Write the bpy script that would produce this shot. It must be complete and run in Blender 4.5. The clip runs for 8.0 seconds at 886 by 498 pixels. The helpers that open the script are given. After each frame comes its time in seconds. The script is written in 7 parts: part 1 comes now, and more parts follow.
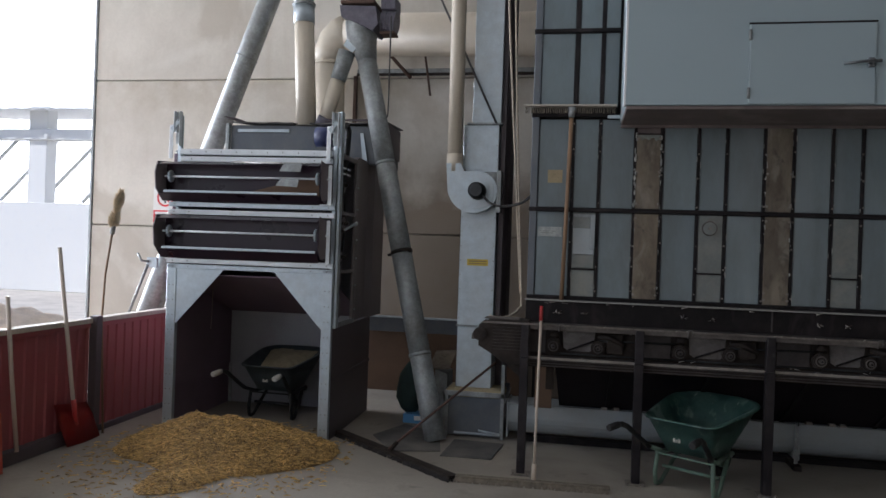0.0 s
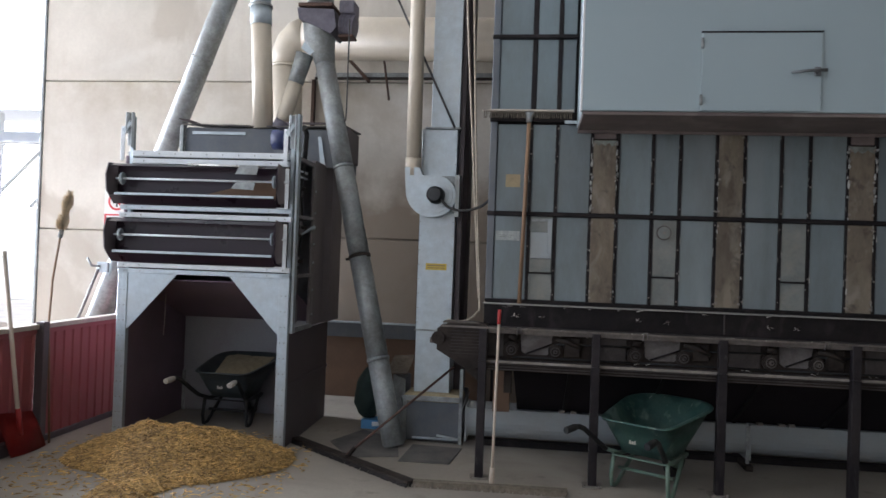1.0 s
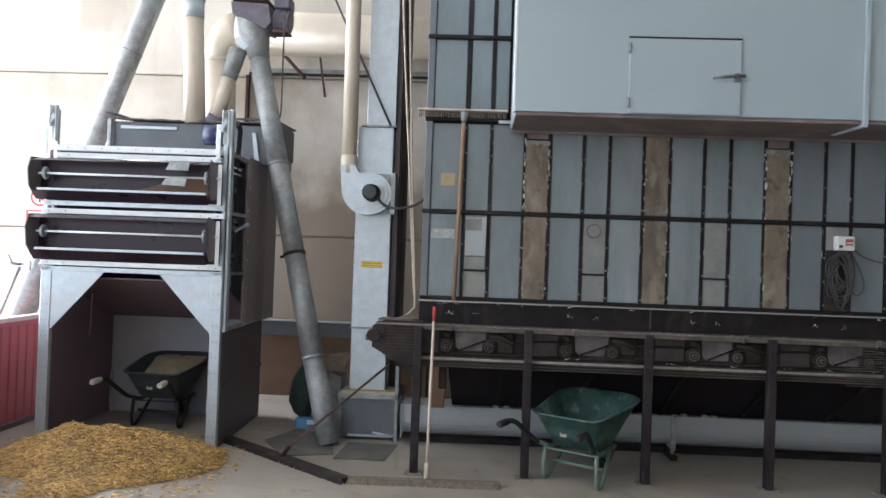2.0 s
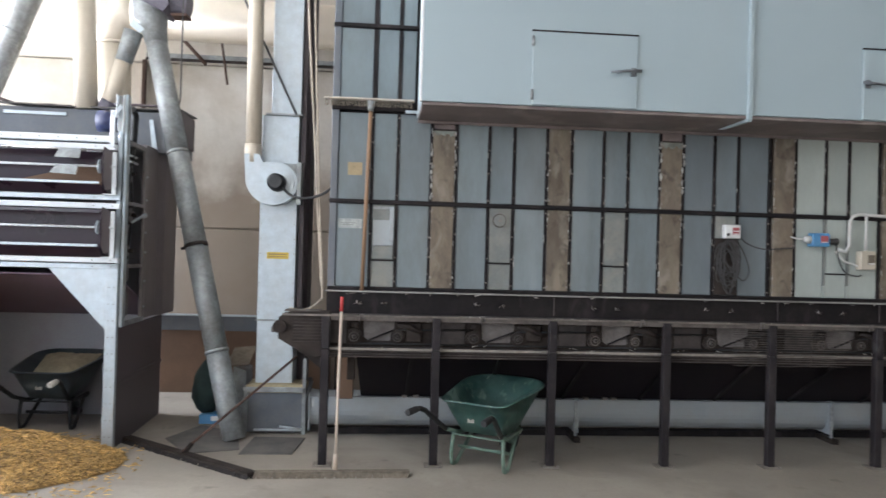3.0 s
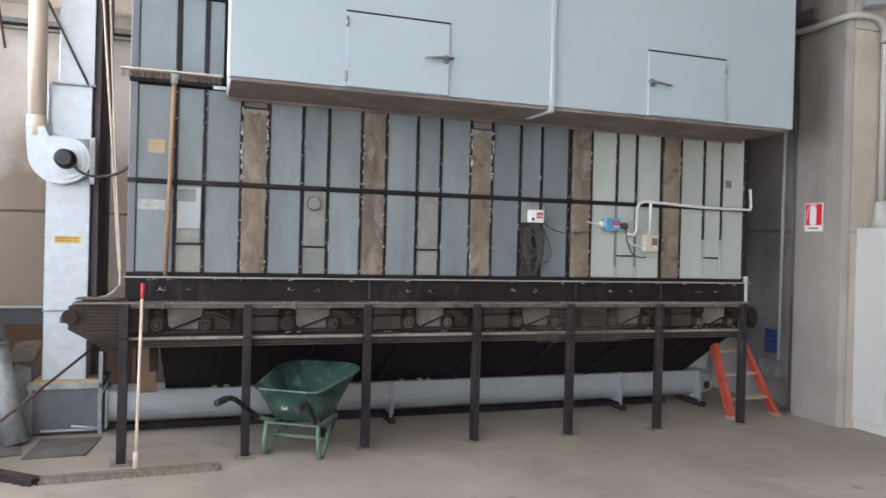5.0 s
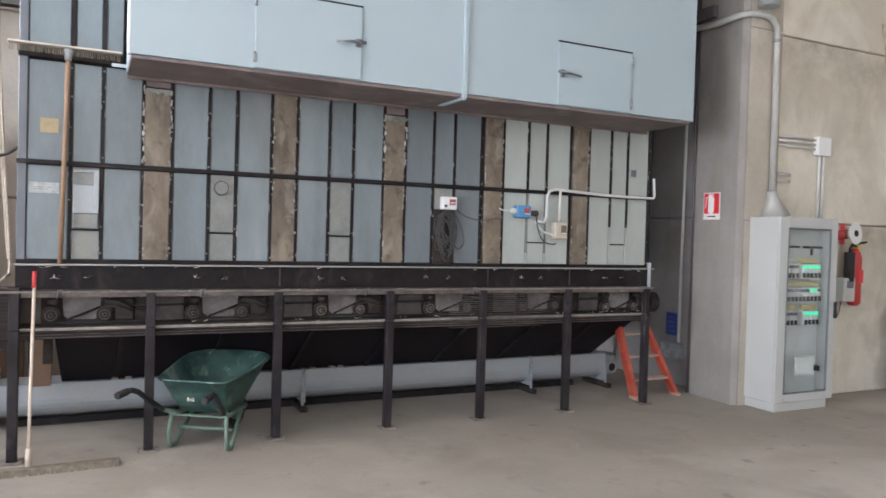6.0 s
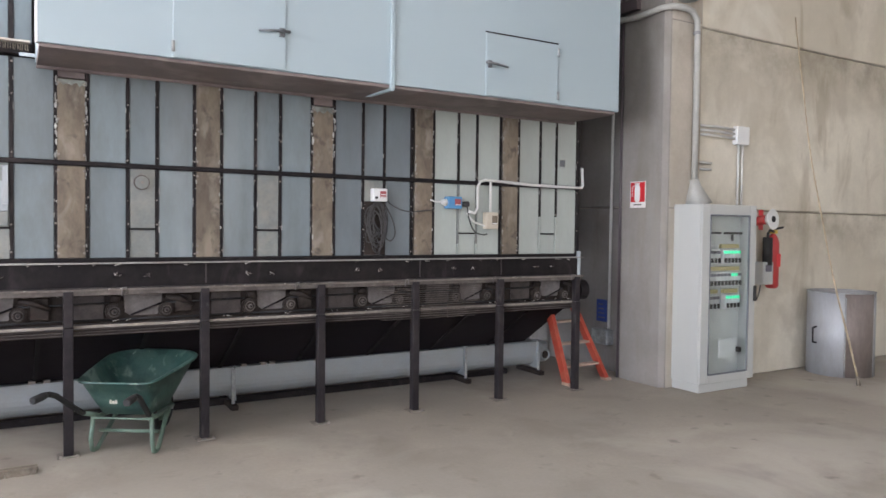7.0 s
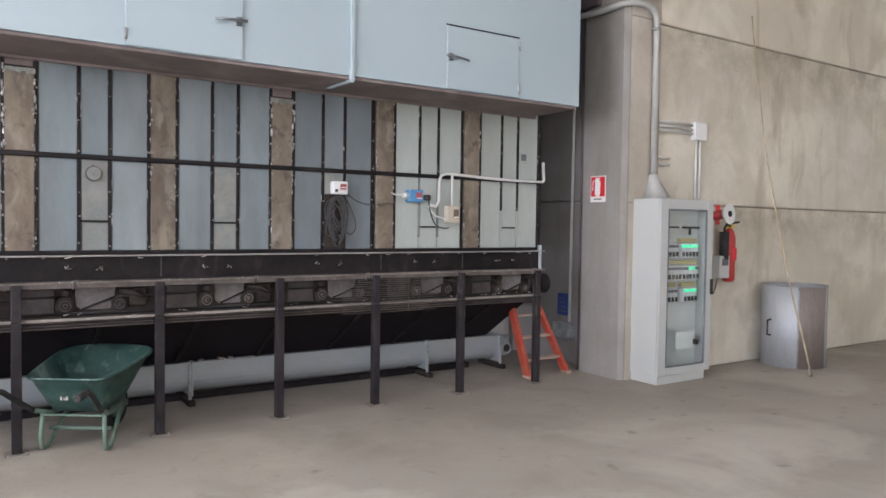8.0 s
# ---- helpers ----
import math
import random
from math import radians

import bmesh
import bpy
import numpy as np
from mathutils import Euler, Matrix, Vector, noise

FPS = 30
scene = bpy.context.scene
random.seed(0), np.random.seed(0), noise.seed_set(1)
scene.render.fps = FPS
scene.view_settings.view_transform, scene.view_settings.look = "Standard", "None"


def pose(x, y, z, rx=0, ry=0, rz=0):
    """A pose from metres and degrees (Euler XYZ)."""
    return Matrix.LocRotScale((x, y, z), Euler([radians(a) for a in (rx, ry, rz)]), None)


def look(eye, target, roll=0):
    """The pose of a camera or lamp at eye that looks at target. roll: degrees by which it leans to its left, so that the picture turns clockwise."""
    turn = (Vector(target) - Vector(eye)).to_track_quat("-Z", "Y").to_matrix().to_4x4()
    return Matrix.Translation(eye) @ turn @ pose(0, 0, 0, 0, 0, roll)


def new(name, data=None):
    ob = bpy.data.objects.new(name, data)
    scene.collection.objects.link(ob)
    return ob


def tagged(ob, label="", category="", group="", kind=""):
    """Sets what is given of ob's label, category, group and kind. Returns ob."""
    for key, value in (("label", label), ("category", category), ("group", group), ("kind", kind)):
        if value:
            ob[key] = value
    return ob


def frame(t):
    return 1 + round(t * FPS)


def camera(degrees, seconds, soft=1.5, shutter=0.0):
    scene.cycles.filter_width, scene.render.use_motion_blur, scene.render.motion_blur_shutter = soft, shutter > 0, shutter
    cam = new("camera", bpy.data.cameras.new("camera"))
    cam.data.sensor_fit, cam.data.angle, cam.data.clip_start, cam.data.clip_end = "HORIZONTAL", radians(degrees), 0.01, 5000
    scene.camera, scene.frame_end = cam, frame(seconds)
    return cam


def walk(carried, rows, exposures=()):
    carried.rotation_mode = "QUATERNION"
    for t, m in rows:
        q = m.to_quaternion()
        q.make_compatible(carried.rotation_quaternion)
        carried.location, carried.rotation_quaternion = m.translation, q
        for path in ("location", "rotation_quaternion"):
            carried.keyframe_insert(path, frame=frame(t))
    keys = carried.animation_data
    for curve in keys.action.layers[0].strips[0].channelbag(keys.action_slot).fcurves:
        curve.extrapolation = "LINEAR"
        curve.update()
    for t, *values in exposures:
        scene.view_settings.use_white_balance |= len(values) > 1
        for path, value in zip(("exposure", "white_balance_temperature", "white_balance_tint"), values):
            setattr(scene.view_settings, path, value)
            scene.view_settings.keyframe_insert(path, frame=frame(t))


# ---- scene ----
cam = camera(62.56, 8.0, shutter=0.35)
PATH = [
    (0, (4.714, 0.417, 1.661), (4.3496, 2.3838, 1.6618), 2.02),
    (0.5, (4.711, 0.430, 1.655), (4.3934, 2.4048, 1.6524), 1.86),
    (1, (4.721, 0.431, 1.640), (4.4659, 2.4145, 1.6630), 2.05),
    (1.5, (4.732, 0.415, 1.639), (4.5607, 2.4073, 1.6679), 1.94),
    (1.7, (4.740, 0.403, 1.639), (4.6081, 2.3980, 1.6671), 1.98),
    (2.8, (4.761, 0.381, 1.607), (4.8415, 2.3795, 1.6214), 1.84),
    (3, (4.762, 0.382, 1.601), (4.9236, 2.3750, 1.6170), 1.63),
    (3.5, (4.780, 0.389, 1.600), (5.0764, 2.3667, 1.6024), 1.59),
    (4, (4.795, 0.394, 1.587), (5.2140, 2.3499, 1.5839), 1.44),
    (4.5, (4.793, 0.399, 1.577), (5.3296, 2.3257, 1.5737), 1.50),
    (4.7, (4.805, 0.399, 1.575), (5.3824, 2.3142, 1.5709), 1.49),
    (5.8, (4.805, 0.418, 1.587), (5.6263, 2.2418, 1.5565), 1.63),
    (6, (4.822, 0.410, 1.586), (5.6815, 2.2154, 1.5454), 1.66),
    (6.5, (4.850, 0.400, 1.594), (5.7843, 2.1664, 1.5218), 1.10),
    (7, (4.880, 0.400, 1.580), (5.8896, 2.1253, 1.5221), 0.69),
    (7.5, (4.903, 0.396, 1.569), (5.9523, 2.0979, 1.5103), 0.96),
    (8, (4.921, 0.395, 1.561), (6.0116, 2.0701, 1.4925), 0.82),
]
EXPOSURES = [(0, -0.43, 5820, 15), (0.5, -0.09, 5830, 15), (1.0, 0.10, 5820, 15), (1.5, 0.50, 5830, 14), (3.0, 1.18, 5900, 14), (4.5, 1.60, 5960, 17), (6.0, 1.62, 5980, 18), (8.0, 1.63, 6010, 20)]
walk(cam, [(t, look(eye, target, roll)) for t, eye, target, roll in PATH], EXPOSURES)

# ---- world and light ----
SUN_EL, SUN_AZ = 58.0, 205.0     # azimuth clockwise from +y
world = bpy.data.worlds.new("world")
scene.world = world
world.use_nodes = True
wn = world.node_tree.nodes
sky = wn.new("ShaderNodeTexSky")
sky.sky_type, sky.sun_disc = "NISHITA", False
sky.sun_elevation, sky.sun_rotation = radians(SUN_EL), radians(SUN_AZ)
wn["Background"].inputs["Strength"].default_value = 0.15
world.node_tree.links.new(sky.outputs["Color"], wn["Background"].inputs["Color"])


def lamp(name, kind, m, energy, colour, **more):
    data = bpy.data.lights.new(name, kind)
    data.energy, data.color = energy, colour
    if kind == "SUN":
        data.angle = radians(0.5)
    else:
        data.shape, data.size, data.size_y = "RECTANGLE", more["w"], more["h"]
    ob = new(name, data)
    ob.matrix_world = m
    return ob


az, el = radians(SUN_AZ), radians(SUN_EL)
sun_way = Vector((math.sin(az) * math.cos(el), math.cos(az) * math.cos(el), math.sin(el)))
lamp("sun", "SUN", look(sun_way * 40, (0, 0, 0)), 5.0, (1.0, 0.95, 0.88))
# daylight standing in the big door openings
lamp("door_daylight_west", "AREA", look((-8.9, -1.6, 2.9), (0, 0.9, 2.4)), 490, (0.95, 0.98, 1.0), w=6.4, h=5.4)
lamp("door_daylight_south", "AREA", look((-3.4, -8.9, 3.3), (-1.5, 0, 2.3)), 60, (0.94, 0.97, 1.0), w=7.4, h=6.0)
lamp("door_daylight_north", "AREA", look((-5.0, 8.8, 2.7), (-1.0, 1.0, 0.9)), 2750, (0.95, 0.98, 1.0), w=6.4, h=5.0)
# added overhead fill; no such source is in view
lamp("overhead_fill", "AREA", look((6.5, -1.4, 6.95), (6.5, -1.4, 0)), 35, (0.97, 0.98, 1.0), w=27.0, h=1.9)

# ---- mesh helpers ----
W = {}


def thing(name, m=None, label="", category="", group="", kind=""):
    """An empty at the base of a thing."""
    ob = new(name)
    ob.empty_display_size = 0.1
    m = m if m is not None else Matrix()
    ob.matrix_basis = m
    W[ob] = m
    return tagged(ob, label, category, group, kind)


def finish(bm, name, material, m=None):
    if m is not None:
        bm.transform(m)
    bmesh.ops.recalc_face_normals(bm, faces=bm.faces)
    me = bpy.data.meshes.new(name)
    bm.to_mesh(me)
    bm.free()
    for mt in (material if isinstance(material, (list, tuple)) else [material]):
        me.materials.append(mt)
    return me


def part(name, bm, material, parent, label="", local=False):
    """Link bm as one mesh under a thing or a part; in world metres unless local."""
    m = W[parent]
    ob = new(name, finish(bm, name, material, None if local else m.inverted()))
    ob.parent = parent
    W[ob] = m
    if label:
        ob["label"] = label
    return ob


def solo(name, bm, material, label="", category="", group="", kind=""):
    """A thing or a piece of the setting that is one mesh, in world metres."""
    ob = new(name, finish(bm, name, material))
    W[ob] = Matrix()
    return tagged(ob, label, category, group, kind)


def box(bm, x0, x1, y0, y1, z0, z1, bev=0.0):
    v = [bm.verts.new((x, y, z)) for z in (z0, z1) for x, y in ((x0, y0), (x1, y0), (x1, y1), (x0, y1))]
    fs = [bm.faces.new([v[i] for i in q]) for q in ((0, 3, 2, 1), (4, 5, 6, 7), (0, 1, 5, 4), (1, 2, 6, 5), (2, 3, 7, 6), (3, 0, 4, 7))]
    if bev:
        es = list({e for f in fs for e in f.edges})
        bmesh.ops.bevel(bm, geom=es, offset=bev, segments=1, affect="EDGES")
    return bm


def boxed(*a, **k):
    return box(bmesh.new(), *a, **k)


def tube(bm, pts, r, seg=12, caps=True, smooth=True):
    """A round bar or pipe along points; r one radius or one for each point."""
    pts = [Vector(p) for p in pts]
    rs = r if isinstance(r, (list, tuple)) else [r] * len(pts)
    ways = []
    for i in range(len(pts)):
        a = pts[i] - pts[i - 1] if i else pts[1] - pts[0]
        b = pts[i + 1] - pts[i] if i < len(pts) - 1 else a
        w = a.normalized() + b.normalized()
        ways.append(w.normalized() if w.length > 1e-6 else b.normalized())
    side = ways[0].orthogonal().normalized()
    rings = []
    for p, w, rr in zip(pts, ways, rs):
        side = (side - w * side.dot(w))
        side = side.normalized() if side.length > 1e-6 else w.orthogonal().normalized()
        up = w.cross(side)
        rings.append([bm.verts.new(p + rr * (math.cos(2 * math.pi * k / seg) * side + math.sin(2 * math.pi * k / seg) * up)) for k in range(seg)])
    for a, b in zip(rings, rings[1:]):
        for k in range(seg):
            f = bm.faces.new((a[k], a[(k + 1) % seg], b[(k + 1) % seg], b[k]))
            f.smooth = smooth
    if caps:
        bm.faces.new(rings[0][::-1])
        bm.faces.new(rings[-1])
    return bm


def tubed(*a, **k):
    return tube(bmesh.new(), *a, **k)


def prism(bm, poly, vec):
    """A polygon of points pushed along vec."""
    vec = Vector(vec)
    a = [bm.verts.new(p) for p in poly]
    b = [bm.verts.new(Vector(p) + vec) for p in poly]
    bm.faces.new(a)
    bm.faces.new(b[::-1])
    n = len(poly)
    for i in range(n):
        bm.faces.new((a[i], b[i], b[(i + 1) % n], a[(i + 1) % n]))
    return bm


def prismed(poly, vec):
    return prism(bmesh.new(), poly, vec)


def slab_quad(bm, corners, t):
    """A plate of thickness t on four corners."""
    c = [Vector(p) for p in corners]
    n = (c[1] - c[0]).cross(c[2] - c[0]).normalized() * t
    return prism(bm, c, n)


def bolts(bm, spots, r=0.007, h=0.006, way=(0, -1, 0)):
    for p in spots:
        p = Vector(p)
        tube(bm, [p, p + Vector(way) * h], r, 6, smooth=False)
    return bm


# ---- materials ----
def surface(name, rgb, rough=0.5, metal=0.0, var=0.2, scale=3.0, dirt=None, dirt_amt=0.4, dirt_scale=1.5, bump=0.15, fine=60.0,
            rand=0.0, island=0.0, streak=1.0, emit=0.0, coat=0.0, drip=None, drip_amt=0.5, spots=None, spec=0.5, bands=None, stains=(), shade_dust=None):
    """Base colour varied at two scales, dirt in patches, fine relief."""
    mt = bpy.data.materials.new(name)
    mt.use_nodes = True
    nt = mt.node_tree
    N, L = nt.nodes, nt.links
    bs = N["Principled BSDF"]
    geo = N.new("ShaderNodeNewGeometry")
    mp = N.new("ShaderNodeMapping")
    mp.inputs["Scale"].default_value = (1, 1, streak)
    L.new(geo.outputs["Position"], mp.inputs["Vector"])

    def noise_node(sc, detail, rough_=0.6):
        n = N.new("ShaderNodeTexNoise")
        n.inputs["Scale"].default_value, n.inputs["Detail"].default_value, n.inputs["Roughness"].default_value = sc, detail, rough_
        L.new(mp.outputs["Vector"], n.inputs["Vector"])
        return n

    def ramp(src, a, b):
        r = N.new("ShaderNodeMapRange")
        r.inputs["From Min"].default_value, r.inputs["From Max"].default_value = a, b
        L.new(src, r.inputs["Value"])
        return r.outputs["Result"]

    def mix(fac, a, b, mode="MIX"):
        m = N.new("ShaderNodeMix")
        m.data_type, m.blend_type = "RGBA", mode
        for key, val in ((0, fac), (6, a), (7, b)):
            if hasattr(val, "links"):
                L.new(val, m.inputs[key])
            elif key == 0:
                m.inputs[0].default_value = val
            else:
                m.inputs[key].default_value = (*val, 1)
        return m.outputs[2]

    big = noise_node(scale, 6)
    small = noise_node(fine, 4)
    lo = tuple(max(0, c * (1 - var)) for c in rgb)
    hi = tuple(min(1, c * (1 + var)) for c in rgb)
    col = mix(ramp(big.outputs["Fac"], 0.3, 0.7), lo, hi)
    col = mix(ramp(small.outputs["Fac"], 0.35, 0.65), col, mix(1.0, col, (1 - var * 0.5,) * 3, "MULTIPLY"))
    if dirt:
        d = noise_node(dirt_scale, 9, 0.7)
        dm = N.new("ShaderNodeMath")
        dm.operation = "MULTIPLY"
        dm.inputs[1].default_value = dirt_amt
        L.new(ramp(d.outputs["Fac"], 0.42, 0.66), dm.inputs[0])
        col = mix(dm.outputs[0], col, dirt)
    if drip:
        # streaks that run down the face, broken up by larger patches
        mp2 = N.new("ShaderNodeMapping")
        mp2.inputs["Scale"].default_value = (1, 1, 0.10)
        L.new(geo.outputs["Position"], mp2.inputs["Vector"])
        dn = noise_node(2.6, 5, 0.6)
        L.new(mp2.outputs["Vector"], dn.inputs["Vector"])
        pn = noise_node(0.55, 4, 0.6)
        mul = N.new("ShaderNodeMath")
        mul.operation = "MULTIPLY"
        L.new(ramp(dn.outputs["Fac"], 0.48, 0.72), mul.inputs[0])
        L.new(ramp(pn.outputs["Fac"], 0.42, 0.60), mul.inputs[1])
        mu2 = N.new("ShaderNodeMath")
        mu2.operation = "MULTIPLY"
        mu2.inputs[1].default_value = drip_amt
        L.new(mul.outputs[0], mu2.inputs[0])
        col = mix(mu2.outputs[0], col, drip)
    for rgb_s, amt, sc, a, b, tall in stains:
        # old water stains with a defined, wandering edge
        mp3 = N.new("ShaderNodeMapping")
        mp3.inputs["Scale"].default_value = (1, 1, tall)
        L.new(geo.outputs["Position"], mp3.inputs["Vector"])
        st = noise_node(sc, 8, 0.55)
        st.inputs["Distortion"].default_value = 0.5
        L.new(mp3.outputs["Vector"], st.inputs["Vector"])
        sa = N.new("ShaderNodeMath")
        sa.operation = "MULTIPLY"
        sa.inputs[1].default_value = amt
        L.new(ramp(st.outputs["Fac"], a, b), sa.inputs[0])
        col = mix(sa.outputs[0], col, rgb_s)
    if shade_dust:
        # shade behind a machine painted in brown with dust smudges, ragged at the edge
        rgb_c, amt, centre, reach = shade_dust
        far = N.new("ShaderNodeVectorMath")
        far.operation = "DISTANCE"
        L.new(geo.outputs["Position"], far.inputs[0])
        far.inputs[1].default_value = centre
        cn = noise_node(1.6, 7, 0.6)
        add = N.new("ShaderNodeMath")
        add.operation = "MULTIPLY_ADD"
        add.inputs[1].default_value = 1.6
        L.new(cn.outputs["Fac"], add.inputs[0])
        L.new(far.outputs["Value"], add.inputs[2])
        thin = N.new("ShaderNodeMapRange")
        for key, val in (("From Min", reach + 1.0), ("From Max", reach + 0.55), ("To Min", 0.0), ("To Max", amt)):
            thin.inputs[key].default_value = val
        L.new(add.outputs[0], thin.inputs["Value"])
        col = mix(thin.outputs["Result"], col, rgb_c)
    for zb in bands or ():
        # dirty water marks that hang below a joint
        sep = N.new("ShaderNodeSeparateXYZ")
        L.new(geo.outputs["Position"], sep.inputs[0])
        fade = N.new("ShaderNodeMapRange")
        for key, val in (("From Min", zb - 0.75), ("From Max", zb - 0.01), ("To Min", 0.0), ("To Max", 1.0)):
            fade.inputs[key].default_value = val
        L.new(sep.outputs["Z"], fade.inputs["Value"])
        cut = N.new("ShaderNodeMath")
        cut.operation = "LESS_THAN"
        cut.inputs[1].default_value = zb
        L.new(sep.outputs["Z"], cut.inputs[0])
        bn = noise_node(2.1, 7, 0.65)
        m1, m2, m3 = (N.new("ShaderNodeMath") for _ in range(3))
        for m_ in (m1, m2, m3):
            m_.operation = "MULTIPLY"
        L.new(fade.outputs["Result"], m1.inputs[0])
        L.new(cut.outputs[0], m1.inputs[1])
        L.new(m1.outputs[0], m2.inputs[0])
        L.new(ramp(bn.outputs["Fac"], 0.40, 0.66), m2.inputs[1])
        L.new(m2.outputs[0], m3.inputs[0])
        m3.inputs[1].default_value = 0.9
        col = mix(m3.outputs[0], col, drip)
    if spots:
        sn = noise_node(4.2, 3, 0.5)
        sm = N.new("ShaderNodeMath")
        sm.operation = "MULTIPLY"
        sm.inputs[1].default_value = 0.6
        L.new(ramp(sn.outputs["Fac"], 0.66, 0.74), sm.inputs[0])
        col = mix(sm.outputs[0], col, spots)
    if rand or island:
        src = geo.outputs["Random Per Island"]
        if rand:
            src = N.new("ShaderNodeObjectInfo").outputs["Random"]
        k = rand or island
        r = N.new("ShaderNodeMapRange")
        r.inputs["To Min"].default_value, r.inputs["To Max"].default_value = 1 - k, 1 + k
        L.new(src, r.inputs["Value"])
        comb = N.new("ShaderNodeCombineColor")
        for i in range(3):
            L.new(r.outputs["Result"], comb.inputs[i])
        col = mix(1.0, col, comb.outputs[0], "MULTIPLY")
    L.new(col, bs.inputs["Base Color"])
    rr = N.new("ShaderNodeMapRange")
    rr.inputs["To Min"].default_value, rr.inputs["To Max"].default_value = max(0.05, rough - 0.12), min(1, rough + 0.12)
    L.new(big.outputs["Fac"], rr.inputs["Value"])
    L.new(rr.outputs["Result"], bs.inputs["Roughness"])
    bs.inputs["Metallic"].default_value = metal
    bs.inputs["Specular IOR Level"].default_value = spec
    if coat:
        bs.inputs["Coat Weight"].default_value, bs.inputs["Coat Roughness"].default_value = coat, 0.15
    if bump:
        b = N.new("ShaderNodeBump")
        b.inputs["Strength"].default_value, b.inputs["Distance"].default_value = bump, 0.004
        L.new(small.outputs["Fac"], b.inputs["Height"])
        L.new(b.outputs["Normal"], bs.inputs["Normal"])
    if emit:
        bs.inputs["Emission Color"].default_value, bs.inputs["Emission Strength"].default_value = (*rgb, 1), emit
    return mt


def glass(name, tint, rough=0.03):
    mt = bpy.data.materials.new(name)
    mt.use_nodes = True
    bs = mt.node_tree.nodes["Principled BSDF"]
    bs.inputs["Base Color"].default_value = (*tint, 1)
    bs.inputs["Roughness"].default_value = rough
    bs.inputs["Transmission Weight"].default_value, bs.inputs["IOR"].default_value = 1.0, 1.45
    return mt


